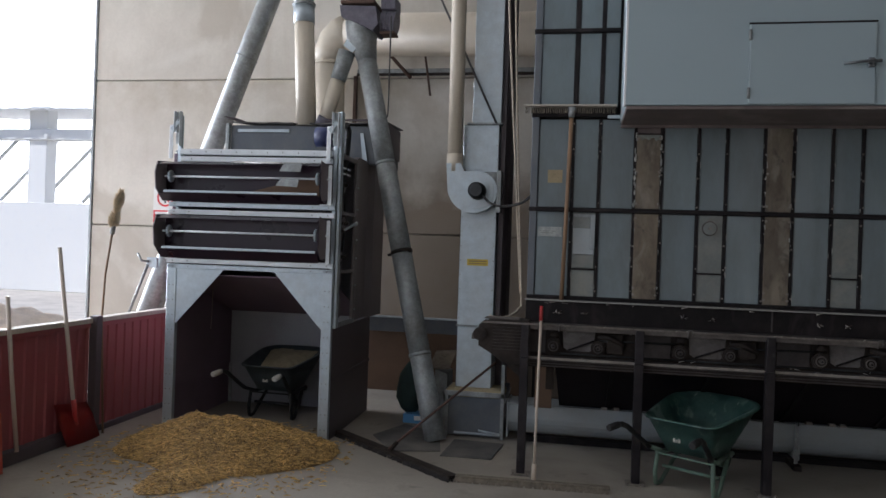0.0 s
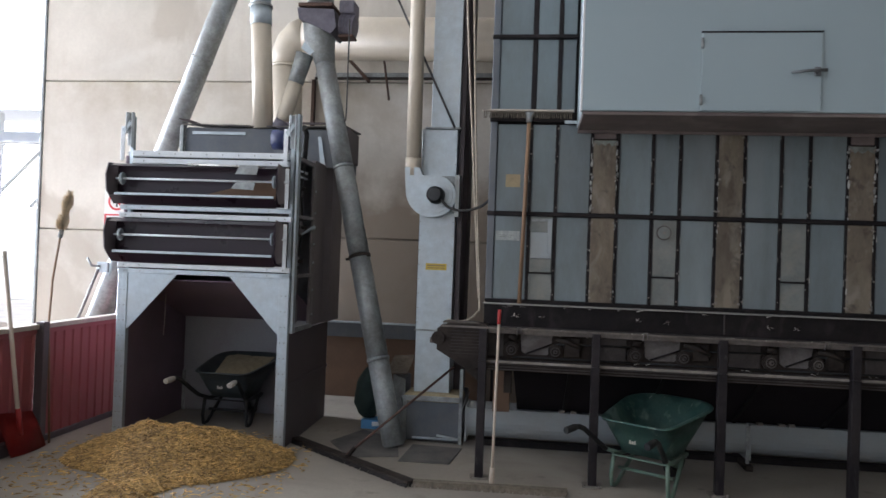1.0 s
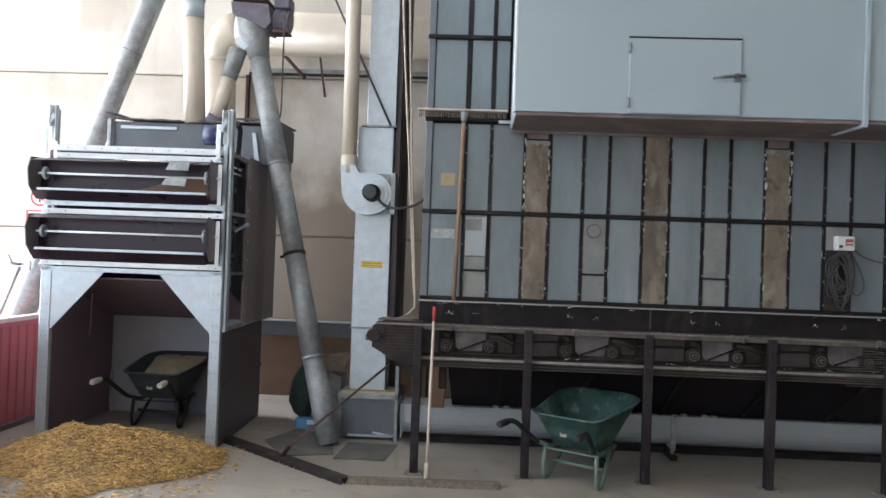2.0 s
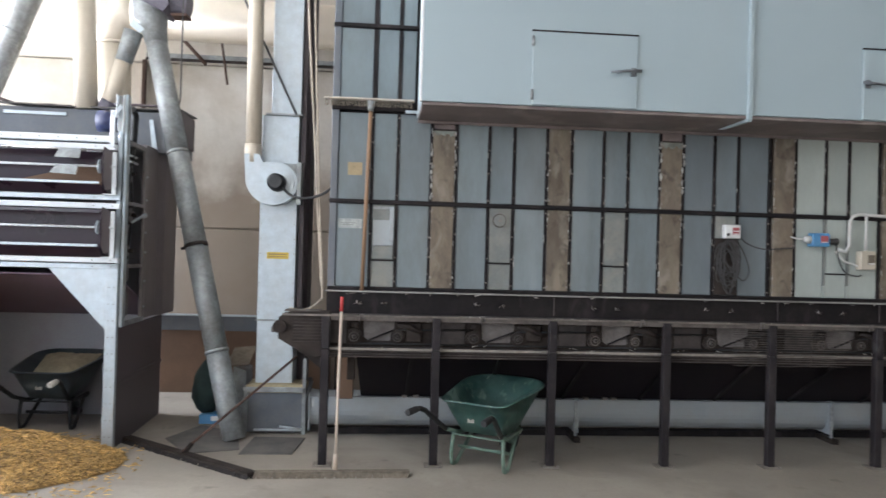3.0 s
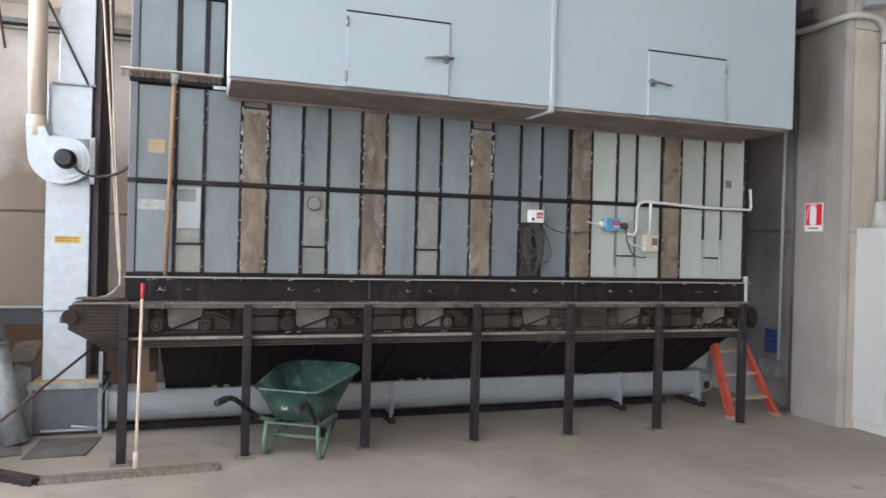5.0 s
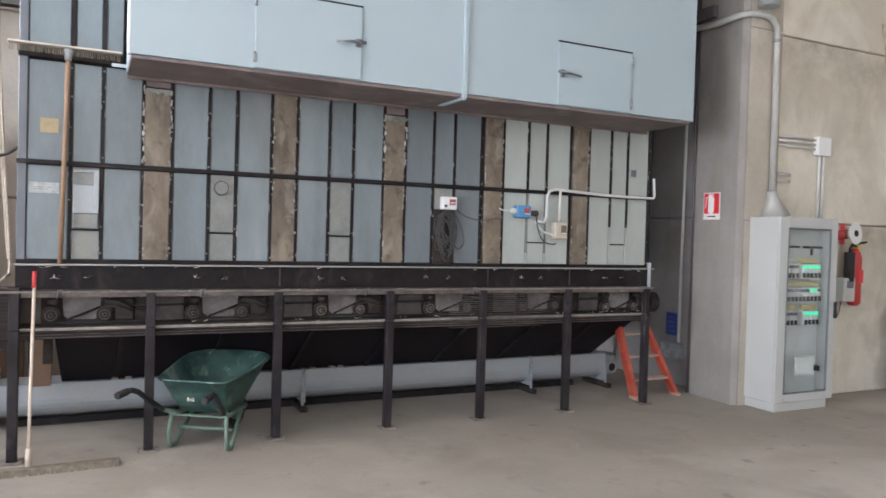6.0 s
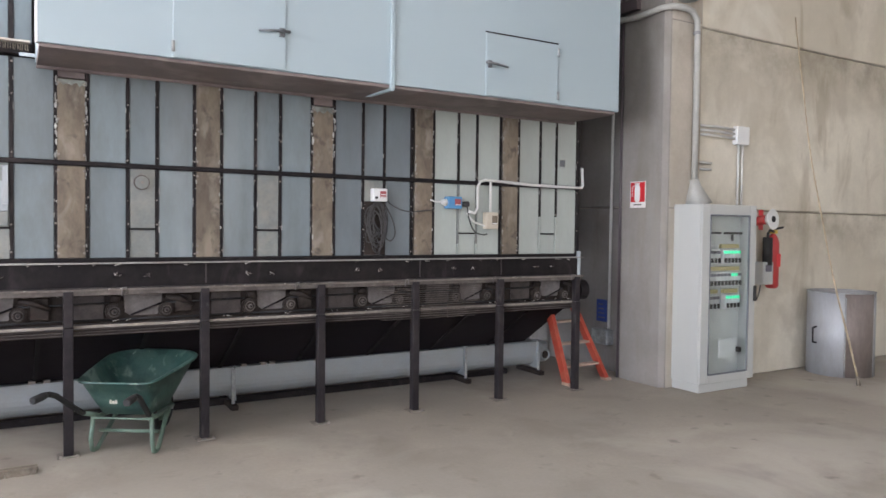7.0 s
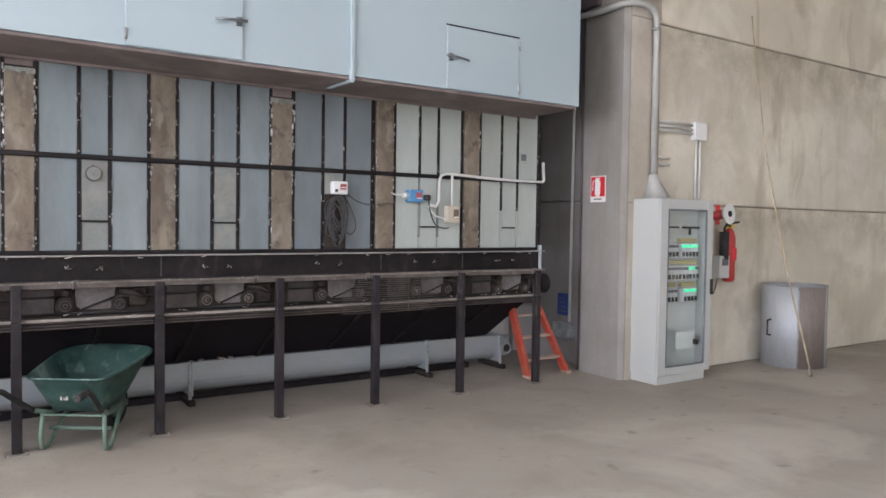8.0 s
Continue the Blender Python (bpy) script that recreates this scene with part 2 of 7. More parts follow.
DUST = (0.36, 0.31, 0.23)
M = {
    "floor": surface("floor_concrete", (0.315, 0.282, 0.235), 0.75, var=0.16, scale=0.9, dirt=(0.29, 0.262, 0.225), dirt_amt=0.55, dirt_scale=1.3, bump=0.2, fine=35, spots=(0.155, 0.14, 0.12), stains=(((0.225, 0.20, 0.167), 0.6, 1.1, 0.52, 0.66, 1.0), ((0.185, 0.165, 0.137), 0.45, 3.6, 0.60, 0.72, 1.0), ((0.42, 0.39, 0.335), 0.5, 0.7, 0.54, 0.64, 1.0))),
    # last entry: brown for the shade and dust behind the elevator
    "wall": surface("wall_concrete", (0.67, 0.63, 0.56), 0.85, var=0.10, scale=0.8, dirt=(0.46, 0.42, 0.36), dirt_amt=0.45, dirt_scale=0.7, bump=0.25, fine=28, rand=0.04, drip=(0.44, 0.385, 0.30), drip_amt=0.5, stains=(((0.45, 0.40, 0.33), 0.6, 0.75, 0.53, 0.60, 0.8), ((0.70, 0.67, 0.61), 0.5, 0.9, 0.57, 0.66, 1.2)), bands=(3.68,), shade_dust=((0.29, 0.228, 0.17), 0.8, (3.4, 8.85, 0.8), 1.75)),
    "wall_grey": surface("wall_concrete_grey", (0.68, 0.64, 0.535), 0.85, var=0.10, scale=0.9, dirt=(0.42, 0.385, 0.315), dirt_amt=0.4, dirt_scale=1.0, bump=0.25, fine=26, rand=0.03, drip=(0.28, 0.245, 0.185), drip_amt=0.5, bands=(1.807, 3.675), stains=(((0.43, 0.385, 0.305), 0.5, 1.5, 0.52, 0.62, 0.8), ((0.47, 0.43, 0.34), 0.6, 0.62, 0.52, 0.62, 0.7), ((0.68, 0.655, 0.57), 0.6, 0.8, 0.56, 0.64, 1.0), ((0.36, 0.31, 0.225), 0.6, 2.0, 0.58, 0.66, 0.30))),
    # dark base holds the shade of the column's left face
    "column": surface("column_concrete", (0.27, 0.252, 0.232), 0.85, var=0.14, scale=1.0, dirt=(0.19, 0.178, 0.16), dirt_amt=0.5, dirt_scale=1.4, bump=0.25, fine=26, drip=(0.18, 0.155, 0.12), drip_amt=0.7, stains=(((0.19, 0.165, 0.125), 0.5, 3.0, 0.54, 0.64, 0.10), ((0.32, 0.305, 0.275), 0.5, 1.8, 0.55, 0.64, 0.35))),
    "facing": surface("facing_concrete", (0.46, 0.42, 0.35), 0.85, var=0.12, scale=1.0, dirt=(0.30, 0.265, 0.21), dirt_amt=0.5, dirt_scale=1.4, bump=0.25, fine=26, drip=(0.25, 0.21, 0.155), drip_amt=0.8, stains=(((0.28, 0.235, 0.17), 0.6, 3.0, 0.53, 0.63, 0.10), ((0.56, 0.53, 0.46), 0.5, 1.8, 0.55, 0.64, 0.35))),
    # darker copy of the wall concrete: recess shade in the colour, plus stains
    "wall_recess": surface("shade_toned_concrete", (0.27, 0.255, 0.24), 0.85, var=0.15, scale=0.9, dirt=(0.20, 0.185, 0.17), dirt_amt=0.6, dirt_scale=1.0, bump=0.25, fine=26, rand=0.03, drip=(0.15, 0.115, 0.09), drip_amt=0.8, stains=(((0.17, 0.14, 0.125), 0.7, 0.8, 0.52, 0.62, 0.5),)),
    "joint": surface("joint_mortar", (0.36, 0.325, 0.27), 0.9, var=0.2, bump=0.3),
    "ceiling": surface("ceiling_concrete", (0.5, 0.48, 0.44), 0.9, var=0.1),
    "panel": surface("panel_grey_green_paint", (0.175, 0.212, 0.226), 0.46, var=0.09, scale=2.2, dirt=(0.115, 0.125, 0.12), dirt_amt=0.6, dirt_scale=3, bump=0.08, fine=45, rand=0.10, streak=0.35, drip=(0.26, 0.29, 0.30), drip_amt=0.6),
    "panel_new": surface("panel_pale_grey_paint", (0.385, 0.425, 0.392), 0.46, var=0.07, scale=2.2, dirt=(0.30, 0.305, 0.275), dirt_amt=0.4, dirt_scale=3, bump=0.06, fine=45, rand=0.05, streak=0.35),
    "panel_dark": surface("panel_blue_grey_paint", (0.155, 0.186, 0.200), 0.46, var=0.09, scale=2.2, dirt=(0.115, 0.128, 0.135), dirt_amt=0.6, dirt_scale=3, bump=0.08, fine=45, rand=0.10, streak=0.35, drip=(0.21, 0.23, 0.235), drip_amt=0.4),
    "panel_dusty": surface("panel_dusty_metal", (0.20, 0.215, 0.205), 0.6, var=0.2, scale=5, dirt=(0.29, 0.275, 0.235), dirt_amt=0.6, dirt_scale=6, bump=0.12, fine=50, rand=0.12),
    "chip_label": surface("worn_label", (0.40, 0.42, 0.41), 0.6, var=0.25, scale=25, dirt=(0.22, 0.25, 0.245), dirt_amt=0.8, dirt_scale=22),
    "torn": surface("torn_greenish_seal", (0.235, 0.262, 0.235), 0.8, var=0.35, scale=18, dirt=(0.13, 0.115, 0.09), dirt_amt=0.7, dirt_scale=14, bump=0.4),
    "chip": surface("bare_chips", (0.36, 0.36, 0.335), 0.7, var=0.3, scale=40, bump=0.2, island=0.45),
    "brown": surface("brown_dusty_cover", (0.16, 0.128, 0.092), 0.75, var=0.35, scale=4, stains=(((0.085, 0.066, 0.05), 0.6, 3.2, 0.46, 0.66, 0.5), ((0.31, 0.28, 0.235), 0.6, 7.5, 0.54, 0.70, 0.6), ((0.05, 0.038, 0.03), 0.6, 11.0, 0.58, 0.70, 0.8)), dirt=(0.28, 0.24, 0.18), dirt_amt=0.75, dirt_scale=5, bump=0.3, fine=50, rand=0.12, streak=0.4),
    "hood": surface("hood_pale_blue_paint", (0.345, 0.422, 0.452), 0.33, var=0.03, scale=0.8, bump=0.10, fine=1.6),
    "under": surface("brown_under_plate", (0.20, 0.16, 0.15), 0.7, var=0.25, scale=3, dirt=(0.115, 0.09, 0.082), dirt_amt=0.6, dirt_scale=2.2, bump=0.15, stains=(((0.29, 0.25, 0.225), 0.5, 2.4, 0.55, 0.66, 1.0),)),
    "black": surface("black_steel", (0.013, 0.0105, 0.0115), 0.55, stains=(((0.055, 0.044, 0.044), 0.5, 6.0, 0.56, 0.66, 0.4),), metal=0.0, var=0.3, scale=4, spec=0.18, dirt=(0.05, 0.042, 0.037), dirt_amt=0.3, dirt_scale=5, bump=0.15),
    "hopper": surface("hopper_black_sheet", (0.013, 0.0098, 0.0122), 0.55, var=0.3, scale=2, spec=0.15, dirt=(0.022, 0.018, 0.017), dirt_amt=0.4, dirt_scale=3, bump=0.08),
    "drive": surface("greasy_brown_steel", (0.028, 0.021, 0.018), 0.65, metal=0.0, var=0.4, scale=6, spec=0.2, dirt=(0.075, 0.06, 0.048), dirt_amt=0.5, dirt_scale=7, bump=0.35, fine=70),
    "post": surface("scuffed_black_post", (0.018, 0.0145, 0.017), 0.5, var=0.3, scale=5, spec=0.25, dirt=(0.06, 0.052, 0.05), dirt_amt=0.4, dirt_scale=6, stains=(((0.12, 0.11, 0.105), 0.4, 9.0, 0.61, 0.69, 0.3),), bump=0.15),
    "back_sheet": surface("dim_greasy_sheet", (0.050, 0.040, 0.037), 0.7, var=0.4, scale=6, dirt=(0.105, 0.09, 0.08), dirt_amt=0.6, dirt_scale=5, bump=0.3),
    "rail_mid": surface("patchy_dusty_rail", (0.23, 0.20, 0.175), 0.8, var=0.3, scale=5, dirt=(0.06, 0.048, 0.042), dirt_amt=0.9, dirt_scale=3, bump=0.4),
    "ledge": surface("whitish_dusty_ledge", (0.42, 0.40, 0.375), 0.8, var=0.25, scale=6, dirt=(0.13, 0.11, 0.10), dirt_amt=0.8, dirt_scale=3, bump=0.3),
    "rail_dust": surface("dim_dusty_rail", (0.13, 0.112, 0.098), 0.8, var=0.4, scale=9, dirt=(0.06, 0.046, 0.04), dirt_amt=0.8, dirt_scale=7, bump=0.4),
    "dust_steel": surface("dusty_steel_edge", (0.27, 0.243, 0.212), 0.75, metal=0.0, var=0.3, scale=8, dirt=(0.14, 0.11, 0.09), dirt_amt=0.6, dirt_scale=9, bump=0.3),
    "plate": surface("dusty_white_plate", (0.175, 0.16, 0.152), 0.75, var=0.3, scale=9, dirt=(0.085, 0.07, 0.062), dirt_amt=0.75, dirt_scale=7, bump=0.2),
    "galv": surface("galvanised_steel", (0.49, 0.555, 0.595), 0.42, metal=0.45, var=0.10, scale=14, dirt=(0.44, 0.45, 0.44), dirt_amt=0.4, dirt_scale=5, bump=0.06, fine=40),
    "galv_old": surface("galvanised_old_steel", (0.35, 0.375, 0.375), 0.5, metal=0.3, var=0.25, scale=9, dirt=(0.17, 0.16, 0.15), dirt_amt=0.6, dirt_scale=5, bump=0.15, fine=40),
    "zinc_bright": surface("bright_zinc_rail", (0.79, 0.83, 0.86), 0.36, metal=0.0, var=0.06, scale=10, dirt=(0.55, 0.56, 0.55), dirt_amt=0.3, dirt_scale=6, bump=0.05),
    "auger": surface("auger_grey_paint", (0.36, 0.395, 0.41), 0.5, metal=0.2, var=0.08, scale=4, dirt=(0.30, 0.29, 0.26), dirt_amt=0.5, dirt_scale=4, bump=0.1),
    "cream": surface("cream_plastic_duct", (0.62, 0.55, 0.44), 0.5, var=0.07, scale=3, dirt=(0.47, 0.41, 0.32), dirt_amt=0.4, dirt_scale=2, bump=0.05),
    "dark_panel": surface("dark_grey_sheet", (0.100, 0.079, 0.087), 0.55, metal=0.0, var=0.2, scale=2, dirt=(0.115, 0.095, 0.09), dirt_amt=0.45, dirt_scale=2.5, bump=0.08),
    "sheet_brown": surface("grey_brown_sheet", (0.19, 0.162, 0.165), 0.45, var=0.10, scale=2, dirt=(0.12, 0.10, 0.098), dirt_amt=0.4, dirt_scale=2.5, streak=0.3, bump=0.05),
    "galv_brown": surface("dusty_brown_zinc", (0.24, 0.215, 0.21), 0.5, var=0.2, scale=6, dirt=(0.12, 0.10, 0.095), dirt_amt=0.6, dirt_scale=5, bump=0.1),
    "rear_grey": surface("dusty_blue_grey_sheet", (0.36, 0.365, 0.385), 0.5, var=0.2, scale=2, dirt=(0.24, 0.20, 0.21), dirt_amt=0.6, dirt_scale=2, bump=0.06),
    "slate": surface("slate_grey_paint", (0.115, 0.13, 0.15), 0.5, var=0.15, scale=3, dirt=(0.19, 0.18, 0.165), dirt_amt=0.4, dirt_scale=4, bump=0.08),
    "tint": surface("smoked_cover", (0.024, 0.012, 0.021), 0.30, var=0.3, scale=3, spec=0.3, dirt=(0.024, 0.016, 0.018), dirt_amt=0.4, dirt_scale=4, bump=0.02),
    "roller": surface("brown_drum", (0.012, 0.008, 0.010), 0.6, spec=0.15, var=0.5, scale=7, bump=0.1),
    "red_sheet": surface("red_painted_sheet", (0.36, 0.083, 0.090), 0.5, var=0.10, scale=3, dirt=(0.24, 0.10, 0.085), dirt_amt=0.45, dirt_scale=3, bump=0.05),
    "red": surface("red_plastic", (0.42, 0.028, 0.028), 0.45, var=0.12, scale=5, dirt=(0.40, 0.10, 0.07), dirt_amt=0.35, dirt_scale=6, bump=0.05),
    "orange": surface("orange_red_paint", (0.43, 0.062, 0.034), 0.5, var=0.15, scale=6, dirt=(0.50, 0.20, 0.12), dirt_amt=0.4, dirt_scale=7, bump=0.1),
    "rung": surface("dusty_rung", (0.43, 0.31, 0.24), 0.8, var=0.2, scale=9),
    "wood_grey": surface("weathered_wood", (0.50, 0.44, 0.37), 0.8, var=0.2, scale=5, streak=0.2, bump=0.3, fine=90),
    "wood": surface("wooden_handle", (0.27, 0.165, 0.095), 0.65, var=0.25, scale=8, streak=0.15, bump=0.15, fine=80),
    "handle_pale": surface("pale_handle", (0.60, 0.52, 0.43), 0.55, var=0.15, scale=6, dirt=(0.42, 0.30, 0.22), dirt_amt=0.5, dirt_scale=6),
    "bamboo": surface("bamboo_cane", (0.40, 0.325, 0.215), 0.6, var=0.3, scale=10, bump=0.15),
    "bristle": surface("dusty_bristle", (0.20, 0.17, 0.13), 0.9, var=0.3, scale=30, bump=0.8, fine=220),
    "bristle_dark": surface("dark_bristle", (0.018, 0.014, 0.013), 0.85, var=0.5, scale=30, bump=0.8, fine=220),
    "green": surface("green_plastic", (0.034, 0.090, 0.076), 0.42, var=0.25, scale=4, stains=(((0.20, 0.27, 0.23), 0.6, 7.0, 0.55, 0.63, 0.6), ((0.42, 0.45, 0.41), 0.6, 24.0, 0.66, 0.70, 1.0), ((0.016, 0.040, 0.036), 0.7, 5.5, 0.50, 0.60, 1.0)), dirt=(0.10, 0.15, 0.125), dirt_amt=0.6, dirt_scale=6, bump=0.08),
    "tray_dark": surface("blackish_plastic", (0.042, 0.054, 0.056), 0.42, var=0.25, scale=4, dirt=(0.11, 0.115, 0.11), dirt_amt=0.4, dirt_scale=6, bump=0.08),
    "bay": surface("dark_violet_sheet", (0.19, 0.132, 0.168), 0.55, var=0.15, scale=2, spec=0.4, dirt=(0.17, 0.13, 0.145), dirt_amt=0.4, dirt_scale=2.5, bump=0.06),
    "green_frame": surface("pale_green_paint", (0.13, 0.20, 0.155), 0.5, var=0.2, scale=8, dirt=(0.10, 0.09, 0.07), dirt_amt=0.4, dirt_scale=9, bump=0.1),
    "rubber": surface("black_rubber", (0.014, 0.014, 0.015), 0.75, var=0.3, scale=8, dirt=(0.06, 0.055, 0.045), dirt_amt=0.3, dirt_scale=9),
    "grip_grey": surface("grey_grip", (0.52, 0.49, 0.44), 0.6, var=0.15, scale=12),
    "grain": surface("grain_heap", (0.32, 0.205, 0.08), 0.9, var=0.2, scale=12, bump=0.8, fine=160),
    "straw": surface("straw_pieces", (0.50, 0.318, 0.108), 0.6, var=0.25, scale=5, bump=0.0, island=0.6),
    "seed": surface("pale_seed", (0.42, 0.35, 0.22), 0.9, var=0.2, scale=20, bump=0.8, fine=220),
    "white": surface("white_paint", (0.72, 0.73, 0.72), 0.45, var=0.05, scale=4, dirt=(0.58, 0.57, 0.53), dirt_amt=0.3, dirt_scale=4, bump=0.03),
    "cabinet": surface("cabinet_pale_grey", (0.46, 0.475, 0.455), 0.42, var=0.04, scale=3, dirt=(0.42, 0.42, 0.385), dirt_amt=0.35, dirt_scale=3, bump=0.03),
    "cab_in": surface("cabinet_plate", (0.68, 0.70, 0.675), 0.5, var=0.05, scale=4),
    "led": surface("green_indicator", (0.02, 0.50, 0.22), 0.4, var=0.05, emit=0.55),
    "yellow": surface("yellow_label", (0.66, 0.47, 0.06), 0.5, var=0.08, scale=9, dirt=(0.45, 0.32, 0.08), dirt_amt=0.3, dirt_scale=12),
    "cap_yellow": surface("pale_yellow_cap", (0.56, 0.48, 0.22), 0.5, var=0.1),
    "tan": surface("tan_label", (0.36, 0.285, 0.165), 0.7, var=0.25, scale=9),
    "sign_red": surface("sign_red", (0.62, 0.03, 0.035), 0.4, var=0.05),
    "sign_white": surface("sign_white", (0.80, 0.79, 0.77), 0.4, var=0.04, dirt=(0.6, 0.58, 0.52), dirt_amt=0.3, dirt_scale=6),
    "sign_blue": surface("sign_blue", (0.03, 0.06, 0.26), 0.45, var=0.08),
    "blue": surface("blue_plastic", (0.09, 0.27, 0.50), 0.45, var=0.1),
    "motor_blue": surface("dark_blue_motor", (0.02, 0.03, 0.10), 0.4, var=0.2),
    "motor_grey": surface("violet_grey_motor", (0.13, 0.12, 0.15), 0.55, var=0.3, scale=12, bump=0.2),
    "rust": surface("rusty_steel", (0.12, 0.07, 0.052), 0.75, metal=0.2, var=0.35, scale=9, dirt=(0.08, 0.05, 0.04), dirt_amt=0.5, dirt_scale=8, bump=0.3),
    "rope": surface("rope_fibre", (0.52, 0.45, 0.36), 0.85, var=0.2, scale=40, bump=0.5, fine=200),
    "cable": surface("grey_cable", (0.058, 0.055, 0.054), 0.6, var=0.2, scale=12),
    "conduit": surface("pale_conduit", (0.60, 0.60, 0.57), 0.5, var=0.08, scale=8),
    "beige": surface("beige_box", (0.50, 0.45, 0.36), 0.5, var=0.06),
    "latch": surface("worn_dark_latch", (0.20, 0.21, 0.22), 0.35, metal=0.7, var=0.3, scale=20, bump=0.05),
    "steel": surface("bright_steel", (0.62, 0.62, 0.62), 0.3, metal=1.0, var=0.08, scale=20, bump=0.03),
    "drum_steel": surface("rolled_sheet_steel", (0.44, 0.46, 0.48), 0.62, metal=0.35, var=0.12, scale=3, dirt=(0.28, 0.245, 0.215), dirt_amt=0.6, dirt_scale=1.8, bump=0.05, streak=0.3),
    "dust_pale": surface("clinging_pale_dust", (0.42, 0.39, 0.35), 0.9, var=0.3, scale=30, bump=0.3, island=0.4),
    "conduit_grey": surface("dull_grey_conduit", (0.42, 0.425, 0.40), 0.5, var=0.12, scale=6, dirt=(0.26, 0.25, 0.22), dirt_amt=0.4, dirt_scale=4),
    "rust_sheet": surface("browned_sheet_steel", (0.27, 0.23, 0.21), 0.5, metal=0.3, var=0.2, scale=4, dirt=(0.10, 0.075, 0.062), dirt_amt=0.6, dirt_scale=3, bump=0.08, streak=0.3),
    "card": surface("brown_board", (0.15, 0.09, 0.055), 0.8, var=0.15, scale=3, bump=0.1),
    "cloth": surface("dark_green_cloth", (0.025, 0.045, 0.040), 0.85, var=0.3, scale=9, bump=0.5),
    "dark_plate": surface("dark_floor_plate", (0.125, 0.118, 0.112), 0.65, metal=0.1, var=0.3, scale=4, dirt=(0.20, 0.185, 0.16), dirt_amt=0.6, dirt_scale=4, bump=0.2),
    "yard": surface("yard_gravel", (0.50, 0.47, 0.42), 0.95, var=0.15, scale=2, bump=0.4, fine=20),
    "fan_dark": surface("fan_motor_black", (0.03, 0.032, 0.034), 0.5, var=0.3, scale=10, bump=0.1),
    "pale_heap": surface("pale_outdoor_grain", (0.60, 0.49, 0.37), 0.9, var=0.15, scale=6, bump=0.4, fine=40),
    "web_bristle": surface("matted_bristle", (0.70, 0.60, 0.45), 0.9, var=0.25, scale=30, bump=0.3, fine=150),
    "roof_light": surface("milky_fill_strip", (0.75, 0.76, 0.76), 0.6, var=0.05),
    "haze": surface("hazy_sky", (1.0, 1.0, 1.0), 1.0, var=0.01, scale=0.05, bump=0.0, emit=3.5),
    "pane": glass("cabinet_pane", (0.95, 0.985, 0.975), 0.05),
}

# ---- the hall ----
WALL_Y, EAST_Y, SIDE_X, TOP = 8.85, 5.60, 10.62, 7.0

floor = solo("floor", boxed(-9.0, 22.0, -9.0, 10.0, -0.2, 0.0), M["floor"], "dusty worn concrete floor with stains", "floor", kind="structure")
solo("ground", boxed(-90, 90, -90, 110, -0.42, -0.21), M["yard"], "pale sunlit gravel yard outside the hall", "ground", kind="structure")
bm = boxed(-9.2, 22.2, -9.2, -2.4, TOP, TOP + 0.25)
box(bm, -9.2, 22.2, -0.4, 9.1, TOP, TOP + 0.25)
box(bm, -9.2, -7.2, -2.4, -0.4, TOP, TOP + 0.25)
box(bm, 20.2, 22.2, -2.4, -0.4, TOP, TOP + 0.25)
# unseen strip added in the ceiling above the fill lamp
solo("roof_light", boxed(-7.2, 20.2, -2.4, -0.4, TOP + 0.01, TOP + 0.05), M["roof_light"], "milky strip added unseen in the ceiling for fill light", "roof light", kind="structure")
solo("ceiling", bm, M["ceiling"], "concrete roof slab with a gap for the added fill strip", "ceiling", kind="structure")


def panel_wall(name, label, spans, seams, plane, axis, depth, material, thick=0.22):
    """A precast wall: a backing sheet and large concrete panels with open joints. The panels face -y (axis y) or -x (axis x)."""
    bm = bmesh.new()
    for a0, a1 in spans:
        if axis == "y":
            box(bm, a0, a1, plane + depth, plane + thick, 0, TOP)
        else:
            box(bm, plane + depth, plane + thick, a0, a1, 0, TOP)
    wall = solo(name, bm, M["joint"], label, "wall", kind="structure")
    edges = [0.0] + list(seams) + [TOP]
    for a0, a1 in spans:
        for z0, z1 in zip(edges, edges[1:]):
            lo, hi = z0 + (0.006 if z0 else 0.0), z1 - 0.006
            b = boxed(a0, a1, plane, plane + depth - 0.002, lo, hi, 0.012) if axis == "y" else boxed(plane, plane + depth - 0.002, a0, a1, lo, hi, 0.012)
            part("panel", b, material, wall)
    return wall


panel_wall("wall_north", "stained beige precast concrete wall panels, shade painted behind the elevator", [(-1.475, 4.6), (4.612, 10.84)], (1.825, 3.68, 5.55), WALL_Y, "y", 0.06, M["wall"])
panel_wall("wall_east_front", "stained grey precast concrete wall panels", [(10.93, 22.0)], (1.807, 3.675, 5.5), EAST_Y, "y", 0.06, M["wall_grey"])
panel_wall("wall_recess", "stained grey precast concrete wall panels, colour darkened for the recess shade", [(6.16, 8.84)], (1.83, 3.70, 5.55), SIDE_X, "x", 0.06, M["wall_recess"])
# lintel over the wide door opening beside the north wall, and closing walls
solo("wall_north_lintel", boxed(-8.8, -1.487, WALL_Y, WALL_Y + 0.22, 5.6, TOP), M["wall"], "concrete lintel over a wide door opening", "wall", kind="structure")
bm = boxed(-9.2, -9.0, -9.0, -4.9, 0, TOP)
box(bm, -9.2, -9.0, 1.7, 9.07, 0, TOP)
box(bm, -9.2, -9.0, -4.9, 1.7, 5.7, TOP)
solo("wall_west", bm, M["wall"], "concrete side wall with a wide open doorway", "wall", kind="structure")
solo("wall_east", boxed(22.0, 22.2, -9.0, 5.82, 0, TOP), M["wall_grey"], "plain concrete end wall of the hall", "wall", kind="structure")
bm = boxed(-9.0, -7.2, -9.2, -9.0, 0, TOP)
box(bm, 0.4, 22.0, -9.2, -9.0, 0, TOP)
